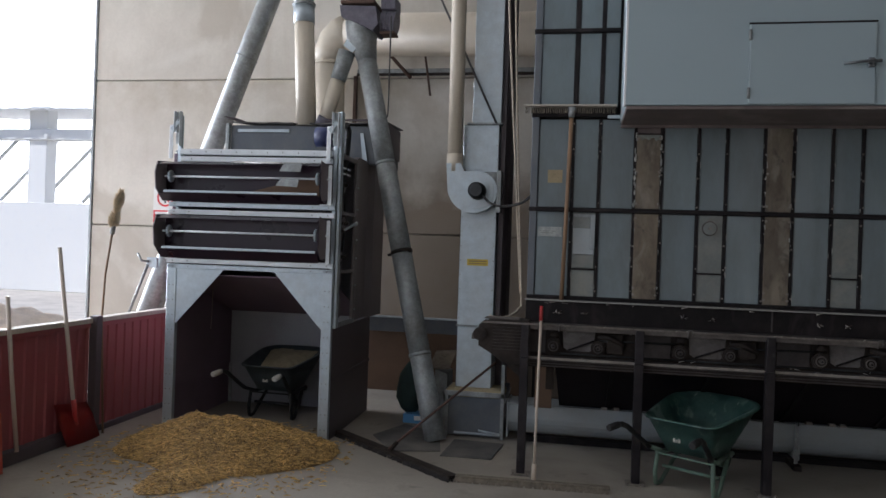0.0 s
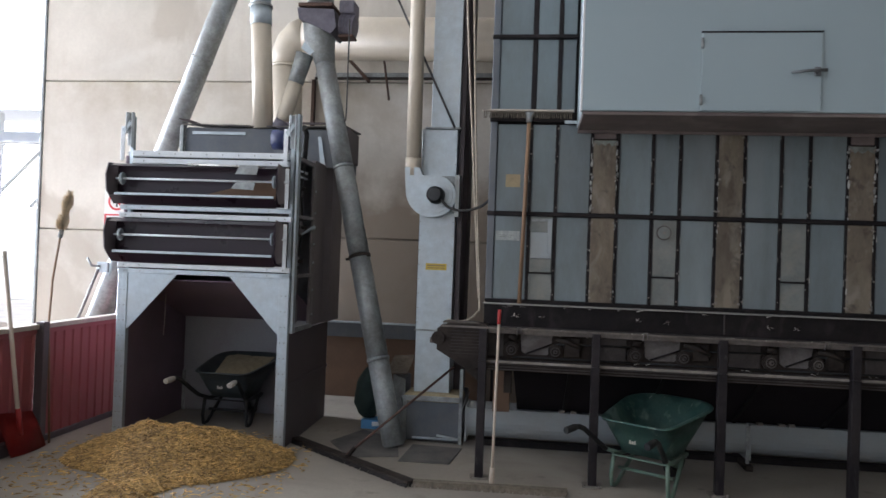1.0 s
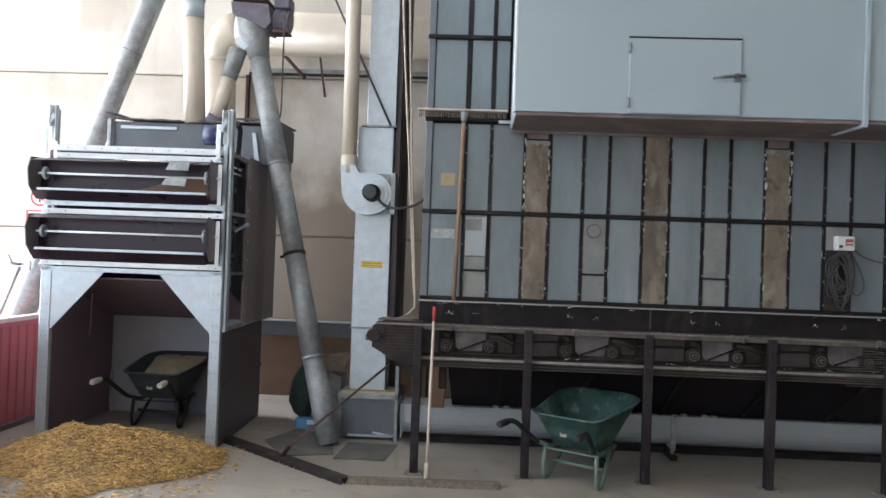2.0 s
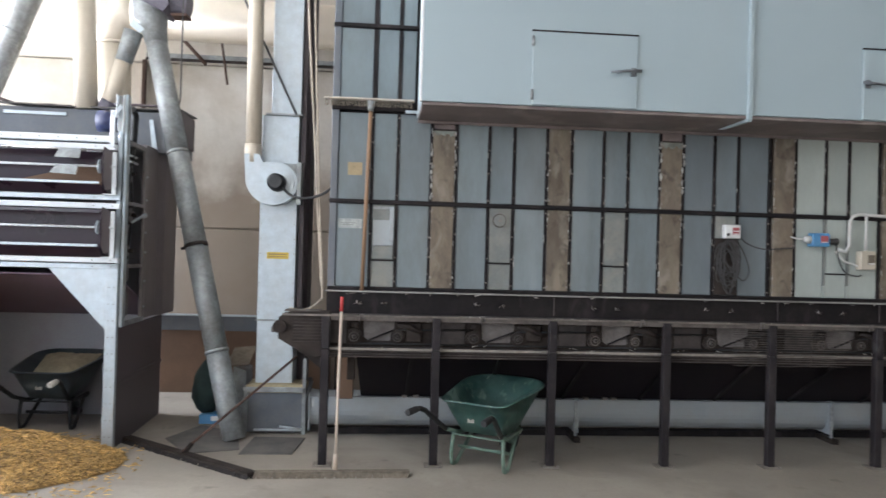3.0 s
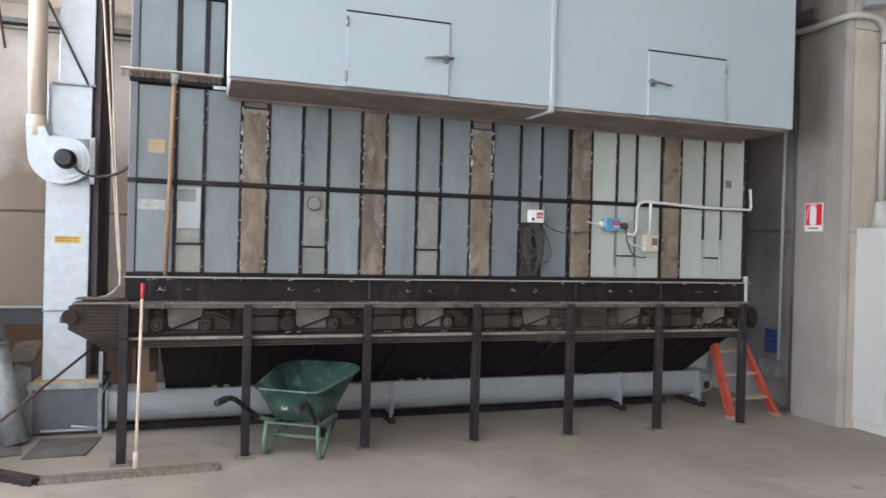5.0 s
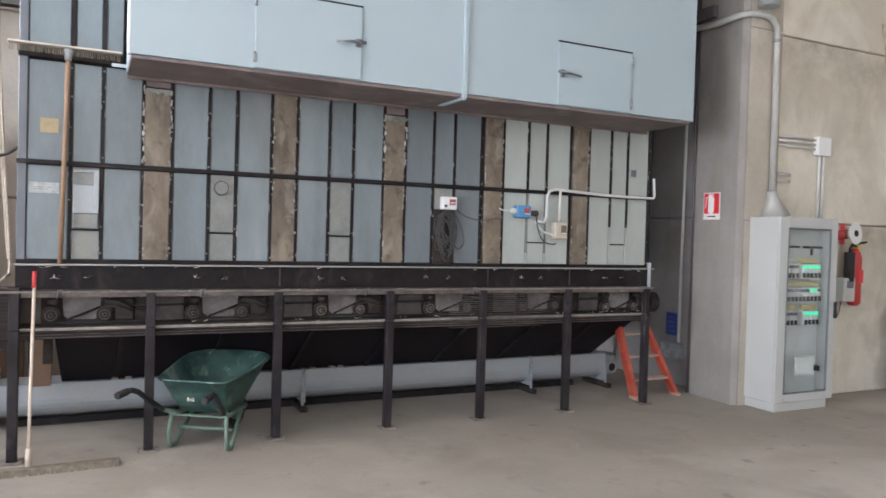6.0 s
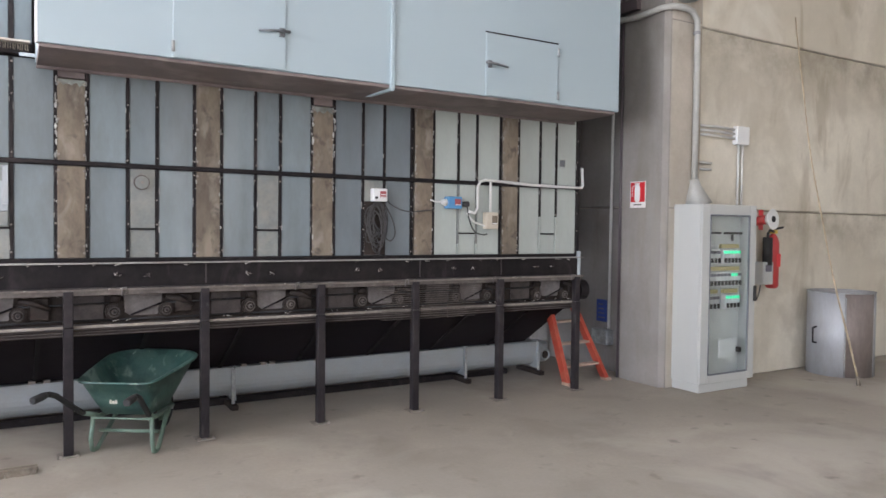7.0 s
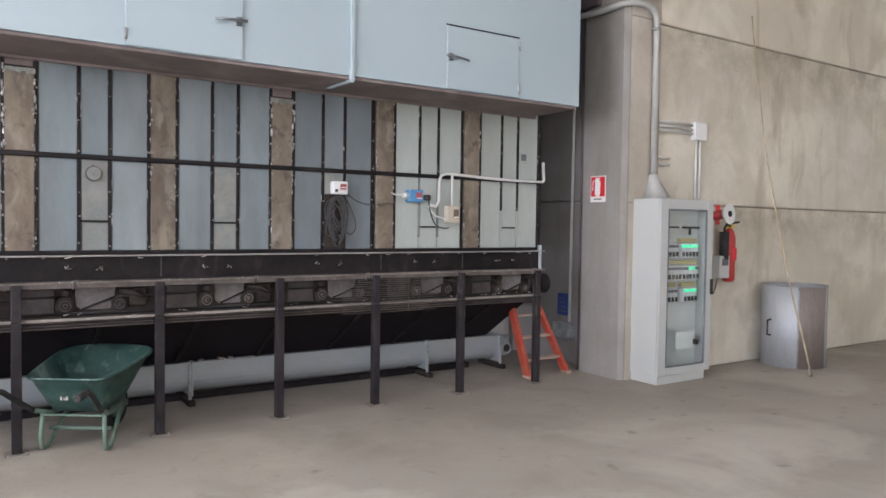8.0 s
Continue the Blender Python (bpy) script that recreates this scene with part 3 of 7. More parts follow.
box(bm, -7.2, 0.4, -9.2, -9.0, 6.3, TOP)
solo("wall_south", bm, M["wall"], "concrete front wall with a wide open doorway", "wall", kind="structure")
# steel jamb of the opening
solo("door_jamb", boxed(-1.515, -1.48, WALL_Y - 0.012, WALL_Y + 0.23, 0, 5.6, 0.004), M["galv_old"], "grey steel edge trim of the door opening", "trim", kind="structure")

# corner column with chamfered edges, body colour darkened for its shaded left side
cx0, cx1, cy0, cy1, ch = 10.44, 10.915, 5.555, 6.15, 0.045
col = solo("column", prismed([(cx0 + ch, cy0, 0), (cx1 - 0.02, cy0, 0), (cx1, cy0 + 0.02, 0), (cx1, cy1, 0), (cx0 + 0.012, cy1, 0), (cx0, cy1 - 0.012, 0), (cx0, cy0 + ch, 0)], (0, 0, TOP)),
     M["column"], "grey cast concrete corner column darkened for its shaded side, chamfered edge", "column", kind="structure")

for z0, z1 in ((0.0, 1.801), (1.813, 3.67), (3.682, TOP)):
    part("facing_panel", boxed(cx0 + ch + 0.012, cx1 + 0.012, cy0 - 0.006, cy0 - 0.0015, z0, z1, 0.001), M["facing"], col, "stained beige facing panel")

# ---- outside the opening ----
def shed():
    t = thing("open_shed", pose(-14, 24, -0.2), "bright open-sided shed with sheet roof in the yard", "shed")
    for x in (-20.0, -13.6, -7.5):
        part("post", boxed(x, x + 0.7, 22.0, 22.5, -0.2, 6.0, 0.02), M["white"], t)
    part("beam", boxed(-22, -6, 21.9, 22.3, 4.85, 5.2, 0.01), M["white"], t)
    for i in range(54):
        x, dz = -22.3 + i * 0.31, 0.05 * (i % 2)
        part("roof_sheet", slab_quad(bmesh.new(), [(x, 21.4, 5.75 + dz), (x + 0.3, 21.4, 5.75 + dz), (x + 0.3, 31.3, 7.2 + dz), (x, 31.3, 7.2 + dz)], 0.02), M["white"], t)
    for i in range(6):
        x = -21.5 + i * 2.9
        part("rafter", tubed([(x, 21.8, 4.95), (x + 1.4, 25.5, 5.7), (x + 2.6, 30.5, 6.2)], 0.09, 6), M["white"], t)
    for i in range(9):
        x = -21.5 + i * 1.7
        part("brace", tubed([(x, 24.0, 2.9), (x + 2.4, 24.2, 5.4)], 0.07, 5), M["white"], t)
    # white panel added to stand for the blown-out glare below the roof
    part("front_panel", boxed(-22, -6, 21.95, 22.05, -0.2, 2.75, 0.01), M["white"], t)


shed()
backdrop = solo("backdrop", boxed(-75, 40, 70, 70.2, -5, 45), M["haze"], "bright white hazy sky in the distance", "sky", kind="structure")


def mound(name, cx, cy, rx, ry, h, material, label, category, z0=0.0, seed=1, n=40, rough=0.05):
    bm = bmesh.new()
    grid = []
    for j in range(n + 1):
        row = []
        for i in range(n + 1):
            u, v = -1.15 + 2.3 * i / n, -1.15 + 2.3 * j / n
            d = math.hypot(u, v) + 0.13 * noise.noise(Vector((u * 2.2, v * 2.2, seed)))
            z = h * max(0.0, 1 - d) ** 0.85 * (1 + 0.25 * noise.noise(Vector((u * 5, v * 5, seed + 3)))) + rough * h * noise.noise(Vector((u * 18, v * 18, seed + 7)))
            row.append(bm.verts.new((cx + u * rx, cy + v * ry, z0 + (z if d < 1.02 else -0.01))))
        grid.append(row)
    for a, b in zip(grid, grid[1:]):
        for i in range(n):
            bm.faces.new((a[i], a[i + 1], b[i + 1], b[i])).smooth = True
    return solo(name, bm, material, label, category, kind="stuff")


mound("outdoor_grain_heap", -5.0, 11.0, 2.2, 1.6, 0.85, M["pale_heap"], "pale grain heap lying outside the opening", "grain heap", -0.21, seed=5)

# ---- the grain dryer ----
FACE = 6.14
X0, X1 = 4.33, 9.84
BX = [4.285, 5.214, 6.147, 7.072, 8.028, 8.972]           # centres of the brown covers, the first hidden under the corner

dryer = thing("grain_dryer", pose(7.0, 6.6, 0), "long grey-green sheet-steel grain dryer on black posts", "grain dryer")
part("body", boxed(X0 + 0.01, X1 - 0.01, FACE + 0.03, 7.75, 1.29, 6.2), M["black"], dryer, "black steel body")
part("corner_post", boxed(X0, X0 + 0.055, FACE - 0.012, FACE + 0.05, 1.31, 6.2, 0.004), M["slate"], dryer)
part("corner_post", boxed(X1 - 0.045, X1, FACE - 0.012, FACE + 0.05, 1.31, 2.9, 0.004), M["black"], dryer)

BOLTS, CHIPS, DUSTY = bmesh.new(), bmesh.new(), bmesh.new()
ROWS = [(1.335, 1.984), (2.019, 2.70)]


def sheet(x0, x1, z0, z1, mat, y=FACE):
    part("panel", boxed(x0, x1, y, y + 0.028, z0, z1, 0.003), mat, dryer)


def strip(x, z0, z1, w=0.023, studs=True, mat=None):
    bm = boxed(x - w / 2, x + w / 2, FACE - 0.008, FACE + 0.028, z0, z1, 0.002)
    part("bar", bm, mat or M["black"], dryer)
    if not studs:
        return
    for f in (0.06, 0.36, 0.64, 0.94):
        if random.random() < 0.7:
            bolts(BOLTS, [(x + random.uniform(-0.006, 0.006), FACE - 0.008, z0 + (z1 - z0) * (f + random.uniform(-0.03, 0.03)))], random.uniform(0.005, 0.009), 0.006)
    # flaked paint and sealant left along the edges of the bar
    for s in (-1, 1):
        for _ in range(random.randint(0, 4)):
            zc, ln, wd = random.uniform(z0 + 0.01, z1 - 0.05), random.uniform(0.008, 0.05), random.uniform(0.0015, 0.005)
            flake(x + s * (w / 2 + 0.001), zc, ln, wd)


def flake(x, z, ln, wd, y=FACE - 0.0085):
    n = 4
    left = [(x - wd * random.uniform(0.3, 1.0), y, z + ln * i / n) for i in range(n + 1)]
    right = [(x + wd * random.uniform(0.3, 1.0), y, z + ln * i / n) for i in range(n, -1, -1)]
    prism(CHIPS, left + right, (0, 0.004, 0))


for k, b in enumerate(BX):
    new_paint = k >= 4
    mat = M["panel_new"] if new_paint else M["panel_dark"] if k == 3 else M["panel"]
    hatch_mat = mat if new_paint else M["panel_dusty"]
    for r, (z0, z1) in enumerate(ROWS):
        x_first = b + 0.115 if k else X0 + 0.06
        sheet(x_first, b + 0.352, z0, z1, mat)
        if r:
            sheet(b + 0.378, b + 0.554, z0, z1, mat)
        else:
            split = 1.545 if k < 4 else 1.532
            sheet(b + 0.378, b + 0.554, z0, split - 0.006, hatch_mat, FACE + (0.004 if k < 4 else 0))
            part("hatch", boxed(b + 0.380, b + 0.552, FACE - 0.004, FACE + 0.028, split + 0.006, z1, 0.003), hatch_mat, dryer)
            part("hatch_lip", boxed(b + 0.40, b + 0.54, FACE - 0.018, FACE - 0.004, split - 0.004, split + 0.006, 0.002), M["black"], dryer)
        sheet(b + 0.580, b + 0.820, z0, z1, mat)
        for x in (b + 0.365, b + 0.567):
            if new_paint and r == 0:
                strip(x, z0, 1.70 if k == 5 else z0 + 0.10, 0.016, False, M["panel_new"])
                strip(x, 1.702 if k == 5 else z0 + 0.102, z1, 0.022 if k == 5 else 0.014, k == 5, M["black"] if k == 5 else M["panel_dusty"])
            else:
                strip(x, z0, z1)
        for x in ((b + 0.102, b + 0.833) if k else (b + 0.833,)):
            strip(x, z0, z1, 0.022)
    if k:
        top = (0, 2.585, 2.648, 2.566, 2.648, 2.648)[k]
        for z0, z1 in ((1.335, 1.984), (2.019, top)):
            part("cover_strip", boxed(b - 0.088, b + 0.088, FACE - 0.012, FACE + 0.03, z0, z1, 0.004), M["brown"], dryer, "brown dusty cover strip")
        part("cover_top", boxed(b - 0.085, b + 0.085, FACE - 0.002, FACE + 0.03, top + 0.01, 2.70, 0.003), M["under"], dryer)
        bolts(BOLTS, [(b + s * 0.082, FACE - 0.012, z) for s in (-1, 1) for z in (1.37, 1.42, 1.95, 2.06, 2.30, top - 0.03)], 0.010, 0.008)

# broken sealant round two of the covers
for k, sides in ((1, ((-1, 2.03, 2.58), (1, 2.30, 2.58))), (3, ((-1, 2.18, 2.56), (1, 2.15, 2.55)))):
    bm = bmesh.new()
    for s, z0, z1 in sides:
        z = z0
        while z < z1:
            ln = random.uniform(0.015, 0.07)
            x = BX[k] + s * random.uniform(0.090, 0.102)
            tube(bm, [(x, FACE - 0.012, z), (x + random.uniform(-0.004, 0.004), FACE - 0.014, z + ln / 2), (x, FACE - 0.012, min(z + ln, z1))], [0.004, random.uniform(0.005, 0.013), 0.004], 6)
            z += ln + random.choice((0.0, 0.004, 0.03, 0.05))
    zt = 2.580 - 0.018 * (k == 3)
    rag = [(BX[k] - 0.085 + 0.017 * i, FACE - 0.0165, zt - random.uniform(0.018, 0.055)) for i in range(11)]
    flap = prismed([(BX[k] + 0.085, FACE - 0.0165, zt), (BX[k] - 0.085, FACE - 0.0165, zt)] + rag, (0, 0.004, 0))
    part("torn_flap", flap, M["torn"], dryer, "torn greenish sealing flap")
    tagged(part("sealant", bm, M["chip"], dryer, "crumbling whitish sealant"), kind="stuff")
for k, b in enumerate(BX[1:]):
    for s in (-1, 1):
        for _ in range(7):
            flake(b + s * random.uniform(0.084, 0.094), random.uniform(1.34, 2.58), random.uniform(0.008, 0.045), random.uniform(0.002, 0.006), FACE - 0.0165)
tagged(part("flaked_paint", CHIPS, M["chip"], dryer), "flaked pale paint and sealant at the joints", kind="stuff")

# upper part that shows left of the hood
for z0, z1 in ((2.80, 3.365), (3.40, 4.11), (4.15, 4.85), (4.9, 5.6)):
    sheet(X0 + 0.06, 4.640, z0, z1, M["panel"])
    sheet(4.678, 4.838, z0, z1, M["panel"])
    sheet(4.870, 4.975, z0, z1, M["panel"])
    for x in (4.659, 4.854):
        strip(x, z0, z1, 0.032, False)
for z in (3.382, 4.13, 4.875):
    part("beam", boxed(X0 - 0.005, 4.99, FACE - 0.03, FACE + 0.03, z - 0.015, z + 0.015, 0.004), M["black"], dryer)
part("beam", boxed(X0 - 0.005, 4.975, FACE - 0.04, FACE + 0.03, 2.715, 2.785, 0.004), M["black"], dryer)
part("bright_strip", boxed(4.90, 5.05, FACE - 0.05, FACE - 0.042, 2.70, 2.725, 0.002), M["galv"], dryer)
tagged(part("bolts", BOLTS, M["dust_steel"], dryer), "small dusty bolt heads over the front", kind="stuff")
# middle and lower bars
part("beam", boxed(X0 - 0.005, X1, FACE - 0.030, FACE + 0.03, 1.986, 2.017, 0.004), M["black"], dryer)
part("beam", boxed(X0, X1, FACE - 0.02, FACE + 0.03, 1.308, 1.334, 0.003), M["black"], dryer)
part("ledge", boxed(X0 - 0.01, X1 + 0.01, FACE - 0.085, FACE + 0.02, 1.294, 1.304, 0.002), M["ledge"], dryer, "dusty whitish steel ledge")
part("apron", boxed(X0, X1, FACE - 0.04, FACE + 0.02, 1.12, 1.293, 0.003), M["black"], dryer, "black steel apron")
for b in BX:
    for dx in (0.30, 0.50):
        bm = bmesh.new()
        x = b + dx + random.uniform(-0.02, 0.02)
        tube(bm, [(x, FACE - 0.04, 1.207), (x, FACE - 0.075, 1.212)], 0.010, 8)
        tube(bm, [(x - 0.020, FACE - 0.07, 1.205), (x + 0.020, FACE - 0.07, 1.221)], 0.005, 6)
        part("wing_nut", bm, M["drive"], dryer)
        # dust and web caught on each nut
        for _ in range(random.randint(3, 6)):
            a_, l_ = random.uniform(0, 2 * math.pi), random.uniform(0.012, 0.05)
            tube(DUSTY, [(x + random.uniform(-.012, .012), FACE - 0.072, 1.212), (x + l_ * math.cos(a_), FACE - 0.062, 1.212 + 0.55 * l_ * math.sin(a_))], [random.uniform(0.003, 0.007), 0.0012], 5)
for i in range(150):
    x, z = random.uniform(X0 + 0.05, X1 - 0.05), random.choice((1.128, 1.128, 0.876, 1.285, 0.90, 1.09))
    l_ = random.uniform(0.01, 0.05)
    y = (6.05 if z > 1.2 else 5.908 if z > 1.1 else 5.955)
    tube(DUSTY, [(x, y, z), (x + l_, y + 0.004, z + random.uniform(-0.012, 0.012))], [random.uniform(0.002, 0.006), 0.001], 5)
tagged(part("clinging_dust", DUSTY, M["dust_pale"], dryer), "pale dust and web clinging to nuts and rails", kind="stuff")

# hood with its inspection doors
HY, HZ = 5.47, 2.672
hood = part("hood", boxed(4.996, 7.366, HY, FACE + 0.02, HZ + 0.004, 6.2, 0.004), M["hood"], dryer, "pale blue-grey painted plenum hood")
part("hood_sheet", boxed(7.376, 9.72, HY - 0.003, FACE + 0.02, HZ + 0.004, 6.2, 0.004), M["hood"], hood)
bm = boxed(7.355, 7.387, HY - 0.028, HY - 0.001, HZ - 0.035, 6.2, 0.003)
prism(bm, [(7.357, HY - 0.02, HZ + 0.0), (7.357, HY - 0.02, HZ - 0.045), (7.357, HY + 0.40, HZ - 0.034), (7.357, HY + 0.46, HZ - 0.022), (7.357, HY + 0.46, HZ + 0.0)], (0.028, 0, 0))
bolts(bm, [(7.371, HY - 0.028, 2.76 + 0.16 * i) for i in range(12)], 0.008, 0.006)
part("seam_flange", bm, M["hood"], hood)
part("underside", boxed(5.0, 9.69, HY + 0.012, FACE - 0.05, HZ - 0.022, HZ + 0.003, 0.004), M["under"], hood, "brown underside plate")
# white strip paints the daylight caught on the hood's left end
part("edge_strip", boxed(4.981, 4.996, HY, HY + 0.05, HZ, 6.2, 0.002), M["white"], hood)
part("underside_strip", boxed(5.0, 9.72, FACE - 0.06, FACE - 0.038, 2.63, 2.662, 0.003), M["under"], hood)


def inspection_door(x0, x1, z0, z1, latch_x, handle_way):
    d = part("inspection_door", boxed(x0, x1, HY - 0.016, HY - 0.002, z0, z1, 0.004), M["hood"], hood)
    part("top_gap", boxed(x0 - 0.006, x1 + 0.006, HY - 0.012, HY - 0.0045, z1 + 0.001, z1 + 0.013), M["black"], d)
    for xs in (x0 - 0.003, x1 + 0.0):
        part("side_gap", boxed(xs, xs + 0.003, HY - 0.0125, HY - 0.0045, z0, z1), M["hood"], d)
    hx = x0 if handle_way < 0 else x1
    other = x1 if hx == x0 else x0
    for z in (z0 + 0.07, z1 - 0.07):
        bm = tubed([(other, HY - 0.018, z - 0.035), (other, HY - 0.018, z + 0.035)], 0.010, 8)
        part("hinge", bm, M["galv_old"], d)
    zl = (z0 + z1) / 2
    bm = boxed(latch_x - 0.02, latch_x + 0.02, HY - 0.035, HY - 0.016, zl - 0.03, zl + 0.03, 0.004)
    tube(bm, [(latch_x + 0.05 * handle_way, HY - 0.05, zl + 0.005), (latch_x - 0.06 * handle_way, HY - 0.055, zl), (latch_x - 0.17 * handle_way, HY - 0.05, zl - 0.012)], [0.012, 0.010, 0.008], 8)
    tube(bm, [(latch_x, HY - 0.03, zl), (latch_x, HY - 0.06, zl)], 0.012, 8)
    part("latch", bm, M["latch"], d, "dark steel lever latch")


inspection_door(5.771, 6.53, HZ + 0.008, 3.20, 6.50, 1)
inspection_door(8.232, 8.985, HZ + 0.008, 3.195, 8.26, -1)

# belt drive along the front under the apron
CY = 5.99
drv = part("drive_casing", boxed(4.36, 9.70, CY + 0.06, FACE + 0.1, 0.86, 1.12, 0.004), M["drive"], dryer, "greasy brown belt-drive casing")
part("top_rail", boxed(4.02, 9.72, CY - 0.08, CY + 0.08, 1.118, 1.129, 0.003), M["back_sheet"], drv, "greasy steel rail")
part("rail_edge", boxed(4.02, 9.72, CY - 0.085, CY - 0.0805, 1.117, 1.131, 0.001), M["rail_mid"], drv, "dusty rail edge")
part("rail_lip", boxed(4.38, 9.70, CY - 0.074, CY - 0.06, 1.086, 1.117, 0.003), M["rail_dust"], drv)
part("lower_rail", boxed(4.36, 9.70, CY - 0.045, CY + 0.06, 0.862, 0.878, 0.003), M["back_sheet"], drv, "greasy steel rail")
part("rail_edge", boxed(4.36, 9.70, CY - 0.050, CY - 0.0455, 0.860, 0.881, 0.001), M["dust_steel"], drv, "dusty rail edge")
part("skirt", boxed(4.36, 9.70, CY - 0.02, CY + 0.0, 0.80, 0.861, 0.003), M["drive"], drv)
for i in range(3):
    part("skirt_rib", boxed(4.36, 9.70, CY - 0.030, CY - 0.0205, 0.806 + 0.02 * i, 0.815 + 0.02 * i, 0.003), M["back_sheet"], drv)
# the two pulleys of each bay
PULLEYS = [(4.555, 4.885), (5.473, 5.822), (6.433, 6.756), (7.375, 7.723), (8.292, 8.627), (9.209, 9.547)]
for k, (a, c) in enumerate(PULLEYS):
    zp = 0.960 if k < 5 else 0.938
    part("back_sheet", boxed(a - 0.28, a - 0.06, CY + 0.045, CY + 0.058, 0.90, 1.075, 0.004), M["back_sheet"], drv)
    part("cover_plate", prismed([(a + 0.065, CY + 0.046, 1.105), (c - 0.02, CY + 0.046, 1.10), (c - 0.035, CY + 0.046, 0.955), (c - 0.06, CY + 0.046, 0.925), (a + 0.11, CY + 0.046, 0.925), (a + 0.075, CY + 0.046, 0.95)], (0, 0.010, 0)), M["plate"], drv, "dusty pale cover plate")
    part("plate_fold", boxed(a + 0.07, c - 0.03, CY + 0.036, CY + 0.0455, 1.075, 1.083, 0.002), M["rail_dust"], drv)
    for x, r in ((a, 0.058), (c, 0.053)):
        bm = tubed([(x, CY + 0.055, zp), (x, CY + 0.012, zp)], [r, r], 24, smooth=False)
        tube(bm, [(x, CY + 0.012, zp), (x, CY - 0.004, zp)], r * 0.82, 24, smooth=False)
        p = part("pulley", bm, M["drive"], drv)
        ring = [(x + r * 0.60 * math.cos(2 * math.pi * i / 20), CY - 0.006, zp + r * 0.60 * math.sin(2 * math.pi * i / 20)) for i in range(21)]
        part("dusty_rim", tubed(ring, 0.0050, 6, caps=False), M["back_sheet" if k < 2 else "rail_dust"], p)
        part("hub", tubed([(x, CY - 0.004, zp), (x, CY - 0.026, zp)], [r * 0.34, r * 0.26], 12, smooth=False), M["back_sheet" if k < 2 else "rail_dust"], p)
        part("hub_bore", tubed([(x, CY - 0.0262, zp), (x, CY - 0.029, zp)], r * 0.13, 8), M["black"], p)
    part("tie_rod", tubed([(a + 0.11, CY + 0.030, zp - 0.03), (c - 0.03, CY + 0.030, zp + 0.05)], 0.0075, 6), M["black"], drv)
    nxt = PULLEYS[k + 1][0] if k < 5 else c
    bm = tubed([(a, CY + 0.03, zp - 0.056), (nxt, CY + 0.03, zp - 0.056)], 0.008, 5)
    tube(bm, [(c, CY + 0.03, zp + 0.052), (nxt - 0.03, CY + 0.03, zp + 0.062)], 0.008, 5)
    part("belt", bm, M["rubber"], drv)
    # bearing lump above the second pulley and the arm behind it
    bm = boxed(c + 0.06, c + 0.19, CY + 0.02, CY + 0.044, 0.915 + 0.02 * (k % 2), 1.075, 0.012)
    tube(bm, [(c + 0.0, CY + 0.02, 1.055), (c + 0.09, CY + 0.01, 1.04), (c + 0.19, CY + 0.0, 0.99)], [0.016, 0.024, 0.014], 7)
    part("bearing_block", bm, M["drive"], drv)
    part("tensioner", tubed([(a - 0.02, CY + 0.03, 1.055), (a + 0.04, CY + 0.02, 1.045)], [0.024, 0.030], 10), M["drive"], drv)
    x = PULLEYS[k][0] + 0.04 if k < 2 else c + 0.01
    part("wire_tie", tubed([(x, CY - 0.084, 1.08), (x + 0.004, CY - 0.088, 1.135), (x + 0.03, CY - 0.085, 1.14), (x + 0.034, CY - 0.083, 1.10)], 0.006, 5), M["plate"], drv)
# wire guard left over two bays: thin level wires and uprights
bm = bmesh.new()
for i in range(17):
    z = 0.798 + 0.0185 * i
    for xa, xb in ((7.52, 7.83), (7.83, 8.16), (8.16, 8.45 + 0.02 * (i % 3))):
        sag = 0.003 * random.uniform(-1, 1)
        tube(bm, [(xa, CY - 0.074, z), ((xa + xb) / 2, CY - 0.077, z + sag), (xb, CY - 0.074, z + 0.004 * random.uniform(-1, 1))], 0.0030, 4, caps=False)
tube(bm, [(8.16, CY - 0.078, 0.79), (8.165, CY - 0.078, 1.118)], 0.0028, 4, caps=False)
tagged(part("wire_guard", bm, M["rail_dust"], drv, "dusty wire mesh guard"), kind="stuff")
# light straps down the apron
for x in (6.125, 7.98, 8.857):
    part("strap", boxed(x - 0.006, x + 0.006, FACE - 0.046, FACE - 0.0405, 1.14, 1.29, 0.002), M["back_sheet"], dryer)

# drive end beside the elevator
bm = prismed([(3.99, CY - 0.05, 0.94), (3.99, CY - 0.05, 1.10), (4.08, CY - 0.05, 1.145), (4.37, CY - 0.05, 1.145), (4.37, CY - 0.05, 0.82), (4.22, CY - 0.05, 0.80), (4.06, CY - 0.05, 0.90)], (0, 0.20, 0))
end = part("gear_case", bm, M["drive"], dryer, "dusty brown gear case")
bm = bmesh.new()
for i in range(9):
    z = 0.92 + 0.024 * i
    tube(bm, [(4.10, CY - 0.056, z), (4.36, CY - 0.056, z)], 0.0022, 4)
part("grille", bm, M["back_sheet"], end)
part("shaft", tubed([(3.93, CY + 0.02, 1.0), (4.02, CY + 0.02, 1.0)], 0.022, 10), M["rail_dust"], end)
part("motor_cap", tubed([(4.0, CY - 0.055, 1.03), (4.0, CY - 0.075, 1.03)], 0.05, 14), M["drive"], end)
part("dust_cap", boxed(4.03, 4.30, CY - 0.06, CY + 0.10, 1.146, 1.154, 0.003), M["rail_dust"], end)
part("bracket", prismed([(4.20, CY - 0.01, 0.80), (4.37, CY - 0.01, 0.80), (4.37, CY - 0.01, 0.66)], (0, 0.05, 0)), M["drive"], end)
bm = tubed([(9.70, CY + 0.02, 0.98), (9.80, CY + 0.02, 0.98)], 0.10, 20, smooth=False)
